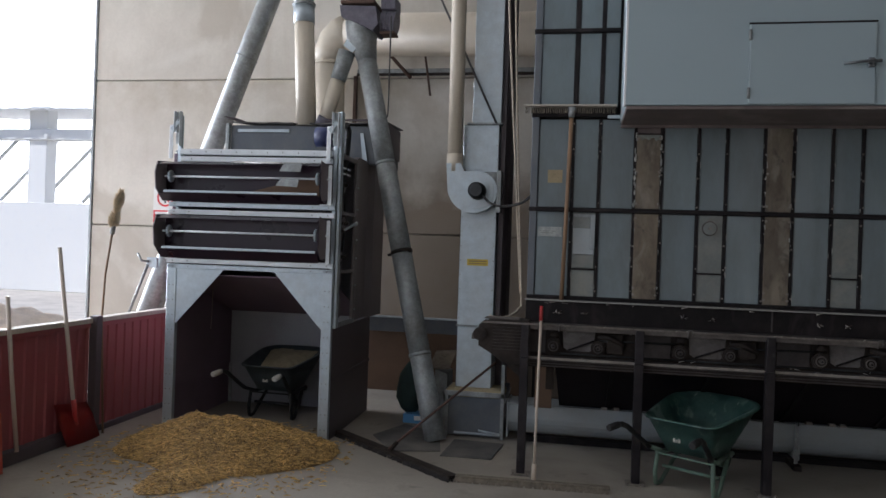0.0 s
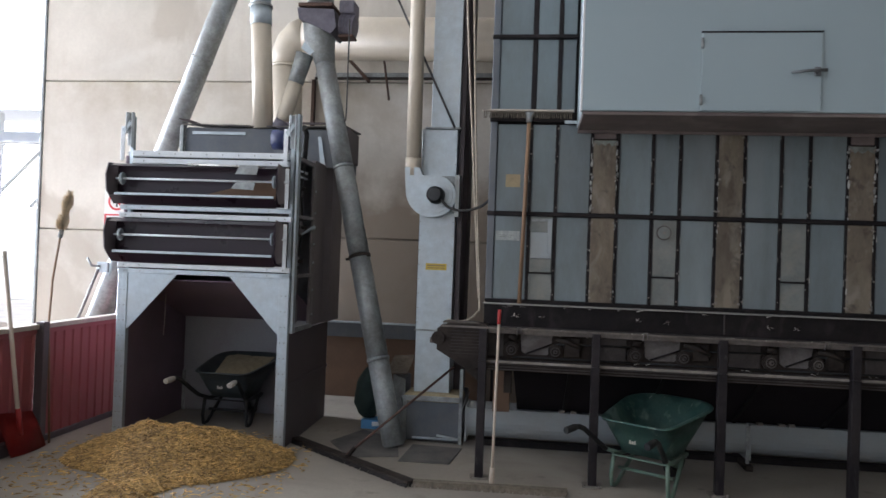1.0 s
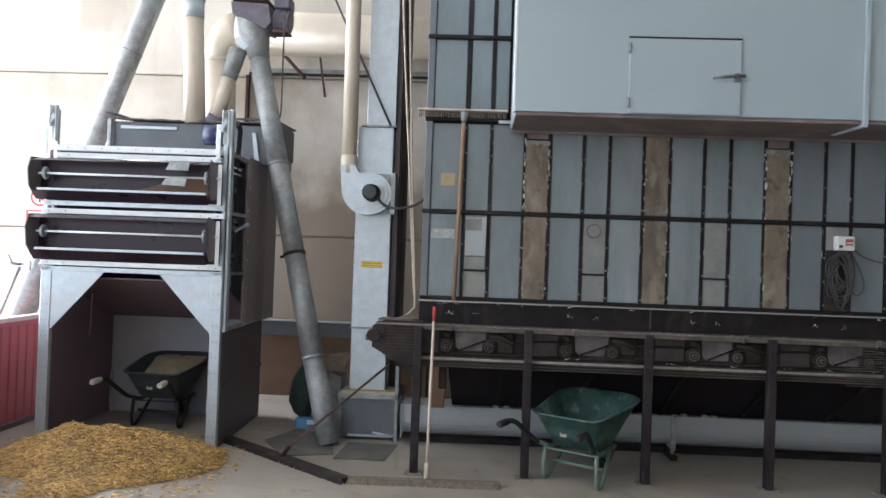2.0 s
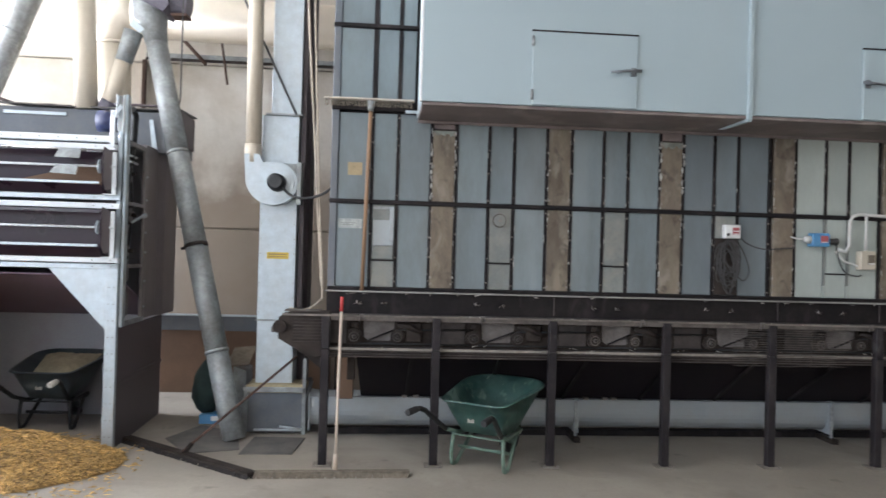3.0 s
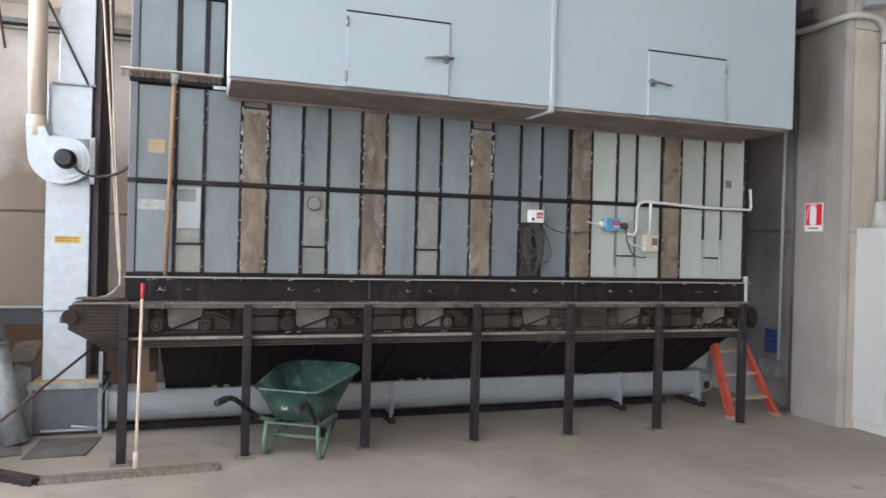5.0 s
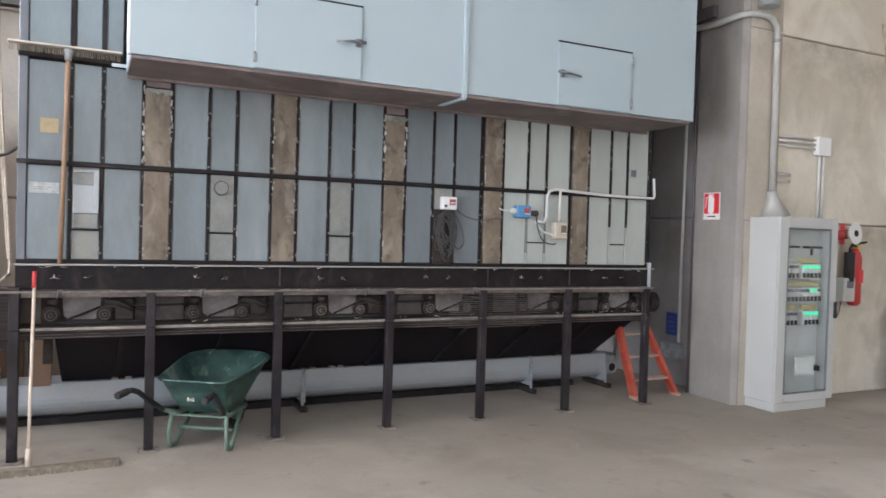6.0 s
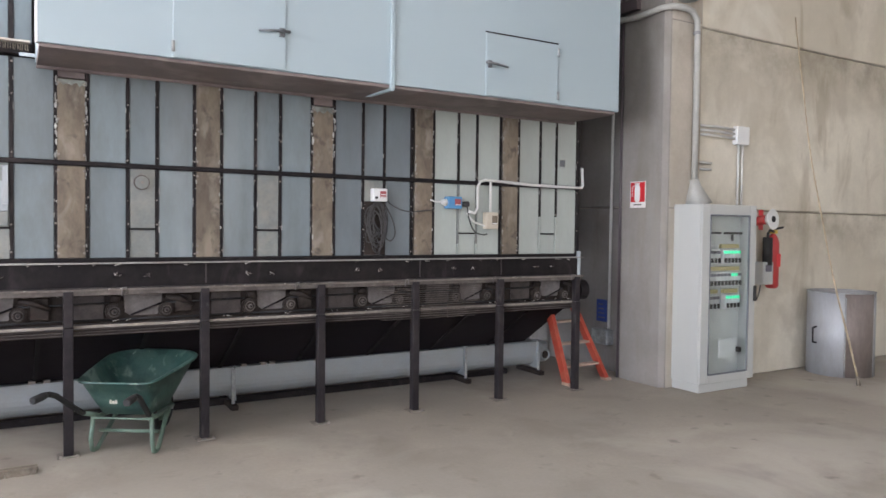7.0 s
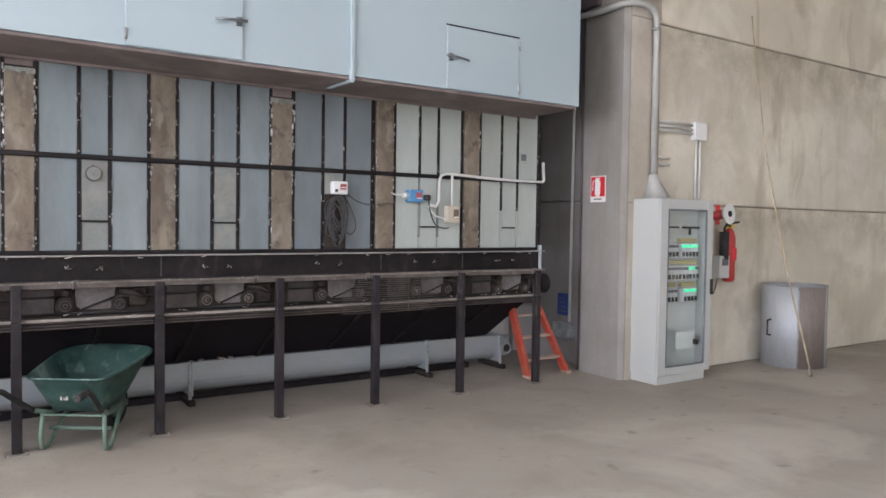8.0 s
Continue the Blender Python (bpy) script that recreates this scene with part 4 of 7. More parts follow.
tube(bm, [(9.80, CY + 0.02, 0.98), (9.825, CY + 0.02, 0.98)], 0.04, 10)
part("end_pulley", bm, M["black"], dryer)

# posts
for x in (4.345, 5.179, 6.077, 6.981, 7.838, 8.722, 9.632):
    p = part("post", boxed(x - 0.031, x + 0.031, 5.886, 5.948, 0.008, 0.872, 0.004), M["post"], dryer, "black square steel post")
    part("post_head", boxed(x - 0.030, x + 0.030, 5.89, 5.948, 0.874, 1.117, 0.004), M["post"], p)
    part("base_plate", boxed(x - 0.07, x + 0.07, 5.85, 5.98, 0.0, 0.008, 0.002), M["dust_steel"], p)
    for s in (-1, 1):
        part("anchor_bolt", bolts(bmesh.new(), [(x + s * 0.052, 5.866, 0.008)], 0.009, 0.014, (0, 0, 1)), M["dust_steel"], p)
for x in (4.35, 9.70):
    part("rear_post", boxed(x - 0.038, x + 0.038, 7.6, 7.67, 0.0, 1.29, 0.004), M["black"], dryer)
part("end_strut", boxed(9.80, 9.835, FACE - 0.05, FACE - 0.02, 1.09, 1.36, 0.003), M["galv"], dryer)

# sloping hopper sheets down to the screw conveyor
bm = bmesh.new()
top_z, bot_z = 0.87, 0.364
A = [(4.56, 6.13, top_z), (9.80, 6.13, top_z), (9.80, 7.6, top_z), (4.56, 7.6, top_z)]
B = [(4.60, 6.74, bot_z), (9.62, 6.74, bot_z), (9.62, 6.96, bot_z), (4.60, 6.96, bot_z)]
for i in range(4):
    j = (i + 1) % 4
    slab_quad(bm, [A[i], A[j], B[j], B[i]], 0.006)
hop = part("hopper", bm, M["hopper"], dryer, "black sloping collecting hopper")
for i in range(7):
    xa = 5.0 + i * 0.72
    xb = 4.98 + i * 0.69
    part("rib", prismed([(xa, 6.118, top_z), (xa + 0.03, 6.118, top_z), (xb + 0.03, 6.728, bot_z + 0.01), (xb, 6.728, bot_z + 0.01)], (0, -0.012, -0.014)), M["black"], hop)
part("end_plate", boxed(4.50, 4.56, 6.16, 6.22, 0.60, 0.86, 0.003), M["drive"], hop)
part("side_board", boxed(4.40, 4.54, 6.50, 6.53, 0.38, 0.86, 0.004), M["card"], hop)

# fittings on the panels, each hung on the dryer
def flat_label(name, x0, x1, z0, z1, mat, label, y=FACE - 0.0008):
    ob = solo(name, boxed(x0, x1, y - 0.003, y, z0, z1, 0.0008), mat, label, "label")
    return ob


flat_label("paper_patch", 4.462, 4.575, 2.208, 2.308, M["tan"], "faded tan paper patch on a dryer panel")
bm = boxed(4.40, 4.585, FACE - 0.004, FACE - 0.0008, 1.79, 1.865, 0.0008)
lab = solo("notice_label", bm, M["chip_label"], "torn whitish notice label on a dryer panel", "label")
bm = bmesh.new()
for i in range(1, 3):
    box(bm, 4.415, 4.54 - 0.02 * (i % 2), FACE - 0.0055, FACE - 0.0042, 1.802 + 0.014 * i, 1.806 + 0.014 * i)
part("text_bar", bm, M["panel_dusty"], lab)

# bright cover with a sliding handle in the first bay
cov = thing("slide_cover", pose(4.745, FACE - 0.02, 1.55), "bright galvanised slide cover screwed on a dryer panel", "cover")
part("plate", boxed(4.672, 4.832, FACE - 0.016, FACE - 0.005, 1.66, 1.86, 0.003), M["auger"], cov)
part("lower_plate", boxed(4.672, 4.832, FACE - 0.014, FACE - 0.005, 1.556, 1.655, 0.003), M["panel_dusty"], cov)
part("handle", boxed(4.80, 4.835, FACE - 0.034, FACE - 0.016, 1.70, 1.965, 0.003), M["auger"], cov)
part("top_strip", boxed(4.672, 4.832, FACE - 0.013, FACE - 0.005, 1.945, 1.968, 0.003), M["galv_old"], cov)

port = thing("inspection_port", pose(5.672, FACE, 1.885), "round steel inspection port on a dryer panel", "port")
part("ring", tubed([(5.672, FACE - 0.004, 1.885), (5.672, FACE - 0.022, 1.885)], 0.055, 24, smooth=False), M["rail_dust"], port)
part("cap", tubed([(5.672, FACE - 0.022, 1.885), (5.672, FACE - 0.030, 1.885)], 0.047, 20), M["panel_dusty"], port)
part("knob", tubed([(5.672, FACE - 0.03, 1.885), (5.672, FACE - 0.045, 1.885)], 0.010, 8), M["dust_steel"], port)
part("wire_loop", tubed([(5.65, FACE - 0.012, 1.93), (5.672, FACE - 0.016, 1.955), (5.69, FACE - 0.012, 1.93)], 0.003, 5), M["dust_steel"], port)

vent = thing("sight_window", pose(9.61, FACE, 2.19), "small framed sight window in a pale dryer panel", "window")
bm = boxed(9.555, 9.665, FACE - 0.010, FACE - 0.0008, 2.185, 2.205, 0.002)
box(bm, 9.555, 9.665, FACE - 0.010, FACE - 0.0008, 2.275, 2.295, 0.002)
box(bm, 9.555, 9.575, FACE - 0.010, FACE - 0.0008, 2.206, 2.274, 0.002)
box(bm, 9.645, 9.665, FACE - 0.010, FACE - 0.0008, 2.206, 2.274, 0.002)
part("frame", bm, M["panel_new"], vent)
part("pane", boxed(9.577, 9.643, FACE - 0.005, FACE - 0.0008, 2.208, 2.272), M["slate"], vent)


def control_box(name, x0, x1, z0, z1, depth, mat, label, face_mat=None, bars=0):
    t = thing(name, pose((x0 + x1) / 2, FACE, z0), label, "control box")
    y0 = FACE - 0.012 - depth
    part("case", boxed(x0, x1, y0, FACE - 0.012, z0, z1, 0.008), mat, t)
    part("bracket", boxed(x0 + 0.02, x1 - 0.02, FACE - 0.012, FACE - 0.0005, z0 + 0.01, z1 - 0.01), M["galv_old"], t)
    if face_mat:
        w, h = x1 - x0, z1 - z0
        part("face_plate", boxed(x0 + 0.46 * w, x1 - 0.12 * w, y0 - 0.004, y0, z0 + 0.28 * h, z1 - 0.2 * h, 0.001), face_mat, t)
        bm = bmesh.new()
        for i in range(bars):
            box(bm, x0 + 0.5 * w, x1 - 0.14 * w, y0 - 0.006, y0 - 0.0042, z0 + (0.3 + 0.2 * i) * h, z0 + (0.36 + 0.2 * i) * h)
        if bars:
            part("text_bar", bm, M["sign_white"], t)
    return t


ca = control_box("control_box", 7.50, 7.635, 1.80, 1.91, 0.07, M["white"], "white control box with red face, trailing cables", M["red_sheet"], 2)
part("knob", tubed([(7.525, FACE - 0.08, 1.83), (7.525, FACE - 0.10, 1.83)], 0.012, 10), M["cable"], ca)
cb = control_box("control_box", 8.235, 8.385, 1.755, 1.865, 0.08, M["blue"], "blue control box with red label and cable gland", M["red_sheet"], 1)
part("gland", tubed([(8.235, FACE - 0.05, 1.81), (8.19, FACE - 0.05, 1.815)], [0.035, 0.022], 12), M["conduit"], cb)
part("plug", tubed([(8.39, FACE - 0.05, 1.80), (8.47, FACE - 0.05, 1.80)], [0.02, 0.03], 10), M["cable"], cb)
cc = control_box("control_box", 8.655, 8.795, 1.575, 1.73, 0.07, M["beige"], "beige control box with brown face beside white conduit", M["brown"], 1)


def wire(name, pts, r, mat, label, n=8):
    """A cable as a soft curve through points."""
    P = [Vector(p) for p in pts]
    out = []
    for i in range(len(P) - 1):
        a, b, c, d = P[max(i - 1, 0)], P[i], P[i + 1], P[min(i + 2, len(P) - 1)]
        for s in range(n):
            t = s / n
            out.append(0.5 * ((2 * b) + (c - a) * t + (2 * a - 5 * b + 4 * c - d) * t * t + (3 * b - a - 3 * c + d) * t ** 3))
    out.append(P[-1])
    return solo(name, tubed(out, r, 6), mat, label, "cable")


Yc = FACE - 0.03
pts = []
for j in range(6 * 20 + 1):
    a, k = 2 * math.pi * j / 20, j / 20
    w_, h_ = 0.055 + 0.035 * math.sin(k * 2.7) ** 2, 0.13 + 0.07 * math.sin(k * 1.9) ** 2
    pts.append((7.555 + 0.02 * math.sin(k * 2.3) + w_ * math.cos(a), Yc - 0.005 * k, 1.80 - h_ * 1.05 + h_ * math.sin(a)))
bm = tubed(pts, 0.0042, 5)
pts = []
for j in range(9 * 18 + 1):
    a, k = 2 * math.pi * j / 18, j / 18
    w_, h_ = 0.045 + 0.045 * math.sin(k * 1.7 + 1) ** 2, 0.09 + 0.11 * math.sin(k * 2.3 + 2) ** 2
    pts.append((7.545 + 0.025 * math.sin(k * 3.1) + w_ * math.cos(a), Yc - 0.022 - 0.004 * math.sin(k * 5), 1.79 - h_ - 0.10 * math.sin(k * 0.8) ** 2 + h_ * math.sin(a)))
tube(bm, pts, 0.0045, 5)
solo("cable_coil", bm, M["cable"], "tangled coil of dark cable hung under a control box", "cable")
bm = boxed(7.446, 7.645, FACE - 0.02, FACE - 0.009, 1.34, 1.80, 0.004)
solo("blackened_plate", bm, M["drive"], "black sooty plate behind the hanging cables", "plate")
wire("cable", [(7.63, Yc, 1.84), (7.72, Yc, 1.76), (7.86, Yc - 0.02, 1.72), (8.05, Yc - 0.02, 1.735), (8.12, Yc, 1.74)], 0.005, M["cable"], "thin dark cable drooping across a brown cover")
wire("cable", [(7.62, Yc, 1.80), (7.70, Yc, 1.66), (7.735, Yc, 1.53), (7.69, Yc, 1.46), (7.63, Yc, 1.50)], 0.005, M["cable"], "thin dark cable loop below a control box")
wire("cable", [(8.08, Yc - 0.01, 1.83), (8.14, Yc, 1.815), (8.19, FACE - 0.05, 1.815)], 0.007, M["conduit"], "short pale cable feeding the blue box")
wire("cable", [(8.46, FACE - 0.05, 1.80), (8.50, Yc, 1.66), (8.56, Yc, 1.55), (8.66, Yc, 1.52), (8.70, Yc, 1.53)], 0.006, M["cable"], "dark cable sagging from the blue box")
wire("cable", [(8.47, Yc, 1.72), (8.55, Yc, 1.64), (8.62, Yc, 1.62), (8.66, FACE - 0.05, 1.60)], 0.009, M["conduit"], "pale flexible conduit bending to the beige box")
bm = tubed([(8.48, Yc - 0.02, 1.735), (8.545, Yc - 0.02, 1.72), (8.575, Yc - 0.02, 1.77), (8.575, Yc - 0.02, 1.96), (8.60, Yc - 0.02, 2.01), (8.66, Yc - 0.02, 2.03), (8.9, Yc - 0.02, 2.02), (9.2, Yc - 0.025, 2.005), (9.5, Yc - 0.025, 2.0), (9.83, Yc - 0.02, 2.0), (9.845, Yc - 0.02, 2.03), (9.83, Yc - 0.02, 2.20)], 0.014, 8)
tube(bm, [(8.72, Yc - 0.02, 2.02), (8.72, Yc - 0.02, 1.73)], 0.012, 8)
solo("conduit_run", bm, M["conduit"], "white plastic conduit along the dryer's middle bar", "conduit")

# ---- screw conveyor under the dryer ----
def screw_conveyor():
    t = thing("screw_conveyor", pose(7, 6.85, 0), "long pale grey trough screw conveyor on short feet", "screw conveyor")
    yc, r = 6.85, 0.145
    for x0, x1 in ((4.16, 6.49), (6.50, 8.84), (8.85, 9.77)):
        prof = [(x0, yc - r, 0.35), (x0, yc - r, 0.235)] + [(x0, yc + r * math.cos(radians(a)), 0.235 + r * math.sin(radians(a))) for a in range(195, 346, 15)] + [(x0, yc + r, 0.235), (x0, yc + r, 0.35)]
        p = part("trough", prismed(prof, (x1 - x0, 0, 0)), M["panel_dusty" if x0 > 8.9 else "auger"], t)
        for x in (x0 + 0.006, x1 - 0.006):
            part("end_flange", boxed(x - 0.006, x + 0.006, yc - r - 0.02, yc + r + 0.02, 0.07, 0.372, 0.002), M["auger"], p)
        part("lid", boxed(x0, x1, yc - r - 0.02, yc + r + 0.02, 0.351, 0.361, 0.002), M["auger"], p)
    for x in (6.482, 8.84, 9.775):
        part("foot", boxed(x - 0.03, x + 0.03, yc - 0.24, yc + 0.2, 0.0, 0.045, 0.004), M["drive"], t)
        part("stand", boxed(x - 0.014, x + 0.014, yc - r - 0.034, yc - r - 0.022, 0.045, 0.35, 0.002), M["galv_old"], t)
    # black strip stands in for the shadow band below the trough
    part("base_beam", boxed(4.3, 9.5, yc + 0.02, yc + 0.10, 0.0, 0.055, 0.003), M["black"], t, "black strip added for the shade under the trough")
    mo = part("end_bearing_housing", boxed(9.785, 9.96, yc - 0.12, yc + 0.12, 0.12, 0.345, 0.03), M["galv_old"], t, "grey end bearing housing")
    ring = [(9.90 + 0.055 * math.cos(2 * math.pi * i / 20), yc - 0.122, 0.20 + 0.055 * math.sin(2 * math.pi * i / 20)) for i in range(21)]
    part("bearing_ring", tubed(ring, 0.012, 6, caps=False), M["auger"], mo)
    part("bearing_bore", tubed([(9.90, yc - 0.120, 0.20), (9.90, yc - 0.127, 0.20)], 0.042, 14), M["drive"], mo)
    for x in (4.95, 5.05, 6.55, 6.72, 6.80):
        part("lug", boxed(x, x + 0.05, yc - r - 0.03, yc - r + 0.02, 0.3615, 0.383, 0.003), M["dust_steel"], t)


screw_conveyor()

# ---- bucket elevator and its blower ----
def elevator():
    t = thing("bucket_elevator", pose(3.8, 7.1, 0), "tall galvanised bucket elevator leg with boot tray", "bucket elevator")
    y0, y1 = 6.95, 7.28
    part("leg", boxed(3.662, 3.982, y0, y1, 0.36, 0.972, 0.004), M["galv"], t)
    part("leg", boxed(3.658, 3.982, y0 - 0.003, y1, 0.984, 2.795, 0.004), M["galv"], t)
    part("leg", boxed(3.735, 3.995, y0, y1, 2.812, 6.6, 0.004), M["galv"], t)
    part("flange", boxed(3.69, 4.012, y0 - 0.03, y1 + 0.02, 2.795, 2.812, 0.003), M["galv_old"], t)
    part("flange", boxed(3.648, 3.995, y0 - 0.012, y1 + 0.01, 0.972, 0.984, 0.002), M["galv_old"], t)
    part("return_leg", boxed(3.725, 4.055, y1 + 0.06, y1 + 0.40, 0.36, 6.6, 0.004), M["dark_panel"], t, "dark return leg")
    part("side_angle", boxed(3.995, 4.04, y0 + 0.05, y0 + 0.12, 0.98, 6.6, 0.003), M["dark_panel"], t)
    bm = bolts(bmesh.new(), [(x, y0 - 0.003, 1.05 + 0.13 * i) for x in (3.671, 3.969) for i in range(13)], 0.006, 0.005)
    tagged(part("bolts", bm, M["galv_old"], t), "small bolt heads along the leg", kind="stuff")
    yb = y0
    y0 = 6.87
    boot = part("boot", boxed(3.60, 4.10, y0 - 0.02, y1 + 0.35, 0.012, 0.365, 0.006), M["slate"], t, "dusty grey boot box")
    bm = boxed(3.58, 4.12, y0 - 0.05, y0 - 0.035, 0.365, 0.41, 0.003)
    prism(bm, [(3.58, y0 - 0.05, 0.30), (3.56, y0 - 0.05, 0.39), (3.575, y0 + 0.35, 0.39), (3.595, y0 + 0.35, 0.30)], (0.006, 0, 0))
    prism(bm, [(4.112, y0 - 0.05, 0.30), (4.142, y0 - 0.05, 0.40), (4.142, y0 + 0.35, 0.40), (4.112, y0 + 0.35, 0.30)], (0.006, 0, 0))
    part("tray_rim", bm, M["galv_old"], boot)
    part("spilled_seed", boxed(3.59, 4.11, y0 - 0.034, y0 + 0.3, 0.35, 0.425, 0.02), M["seed"], boot, "pale spilled seed")
    part("angle", boxed(3.59, 3.62, y0 - 0.05, y0 - 0.02, 0.0, 0.375, 0.002), M["galv_old"], boot)
    part("angle", boxed(4.09, 4.12, y0 - 0.05, y0 - 0.02, 0.0, 0.66, 0.002), M["galv_old"], boot)
    part("front_strip", boxed(3.68, 4.09, y0 - 0.045, y0 - 0.02, 0.03, 0.045, 0.002), M["galv"], boot)
    part("slide_handle", tubed([(3.90, y0 - 0.06, 0.075), (4.09, y0 - 0.06, 0.05)], 0.012, 6), M["galv"], boot)
    # side inlet chute behind the boot
    part("inlet", prismed([(3.46, 7.0, 0.10), (3.575, 7.0, 0.10), (3.575, 7.0, 0.52), (3.46, 7.0, 0.56)], (0, 0.3, 0)), M["galv_old"], boot)
    part("inlet_lid", slab_quad(bmesh.new(), [(3.40, 6.96, 0.555), (3.60, 6.96, 0.575), (3.61, 7.30, 0.70), (3.41, 7.30, 0.68)], 0.008), M["brown"], boot)
    # door latch plate at the lower leg
    y0 = yb
    part("latch_frame", boxed(3.925, 4.0, y0 - 0.02, y0 - 0.004, 0.80, 0.97, 0.003), M["galv_old"], t)
    part("brace", tubed([(3.424, 6.88, 3.914), (3.956, 6.90, 2.805)], 0.010, 8), M["cable"], t)
    part("brace", tubed([(3.14, 6.86, 4.50), (3.424, 6.88, 3.914)], 0.010, 8), M["cable"], t)
    st = solo("warning_sticker", boxed(3.731, 3.921, y0 - 0.0075, y0 - 0.004, 1.524, 1.583, 0.0008), M["yellow"], "small yellow warning sticker on the elevator leg", "sticker")
    bm = bmesh.new()
    box(bm, 3.746, 3.906, y0 - 0.0085, y0 - 0.0076, 1.560, 1.568)
    box(bm, 3.746, 3.906, y0 - 0.0085, y0 - 0.0076, 1.540, 1.546)
    part("text_bar", bm, M["brown"], st)


elevator()


def blower():
    t = thing("blower_fan", pose(3.77, 6.9, 2.0), "small galvanised centrifugal blower with black motor", "blower")
    c = (3.818, 6.80, 2.182)
    prof = []
    for i in range(31):
        a = 180 + 270 * i / 30
        r = 0.18 + 0.085 * max(0.0, (285 - a) / 105) ** 1.3
        prof.append((c[0] + r * math.cos(radians(a)), 6.80, c[2] + r * math.sin(radians(a))))
    prof = [(3.535, 6.80, 2.43)] + prof + [(3.70, 6.80, 2.36), (3.665, 6.80, 2.43)]
    part("housing", prismed(prof, (0, 0.13, 0)), M["galv"], t)
    part("rim", tubed([(c[0], 6.80, c[2]), (c[0], 6.785, c[2])], 0.152, 28, smooth=False), M["galv"], t)
    part("face_ring", tubed([(c[0], 6.785, c[2]), (c[0], 6.775, c[2])], 0.118, 28, smooth=False), M["galv"], t)
    m = part("motor", tubed([(c[0] + 0.01, 6.775, c[2]), (c[0] + 0.01, 6.66, c[2])], [0.078, 0.072], 20), M["fan_dark"], t)
    part("motor_cap", tubed([(c[0] + 0.01, 6.66, c[2]), (c[0] + 0.01, 6.645, c[2])], [0.072, 0.05], 20), M["fan_dark"], m)
    part("mount", boxed(3.74, 3.985, 6.93, 6.946, 2.05, 2.37, 0.003), M["galv_old"], t)
    bm = boxed(3.99, 4.03, 6.80, 6.93, 2.0, 2.37, 0.003)
    part("bracket", bm, M["galv_old"], t)
    d = thing("blower_duct", pose(3.55, 6.87, 2.4), "cream plastic duct rising from the blower", "duct")
    part("pipe", tubed([(3.60, 6.87, 2.44), (3.588, 6.87, 4.0), (3.57, 6.87, 6.4)], 0.067, 20), M["cream"], d)
    part("collar", tubed([(3.60, 6.87, 2.36), (3.599, 6.87, 2.52)], 0.073, 20), M["cream"], d)


blower()
wire("cable", [(3.87, 6.70, 2.16), (3.96, 6.6, 2.07), (4.10, 6.4, 2.03), (4.25, 6.25, 2.05), (4.335, 6.16, 2.10)], 0.011, M["rubber"], "black cable from blower to dryer corner")
wire("rope", [(4.06, 6.45, 4.6), (4.083, 6.45, 3.73), (4.19, 6.45, 2.25), (4.257, 6.45, 1.32)], 0.009, M["rope"], "hanging fibre rope beside the dryer corner")
wire("rope", [(4.13, 6.45, 4.6), (4.139, 6.45, 3.73), (4.21, 6.45, 2.25), (4.268, 6.42, 1.33), (4.255, 6.3, 1.20), (4.16, 6.2, 1.14), (4.05, 6.1, 1.155)], 0.009, M["rope"], "fibre rope drooping onto the gear case")


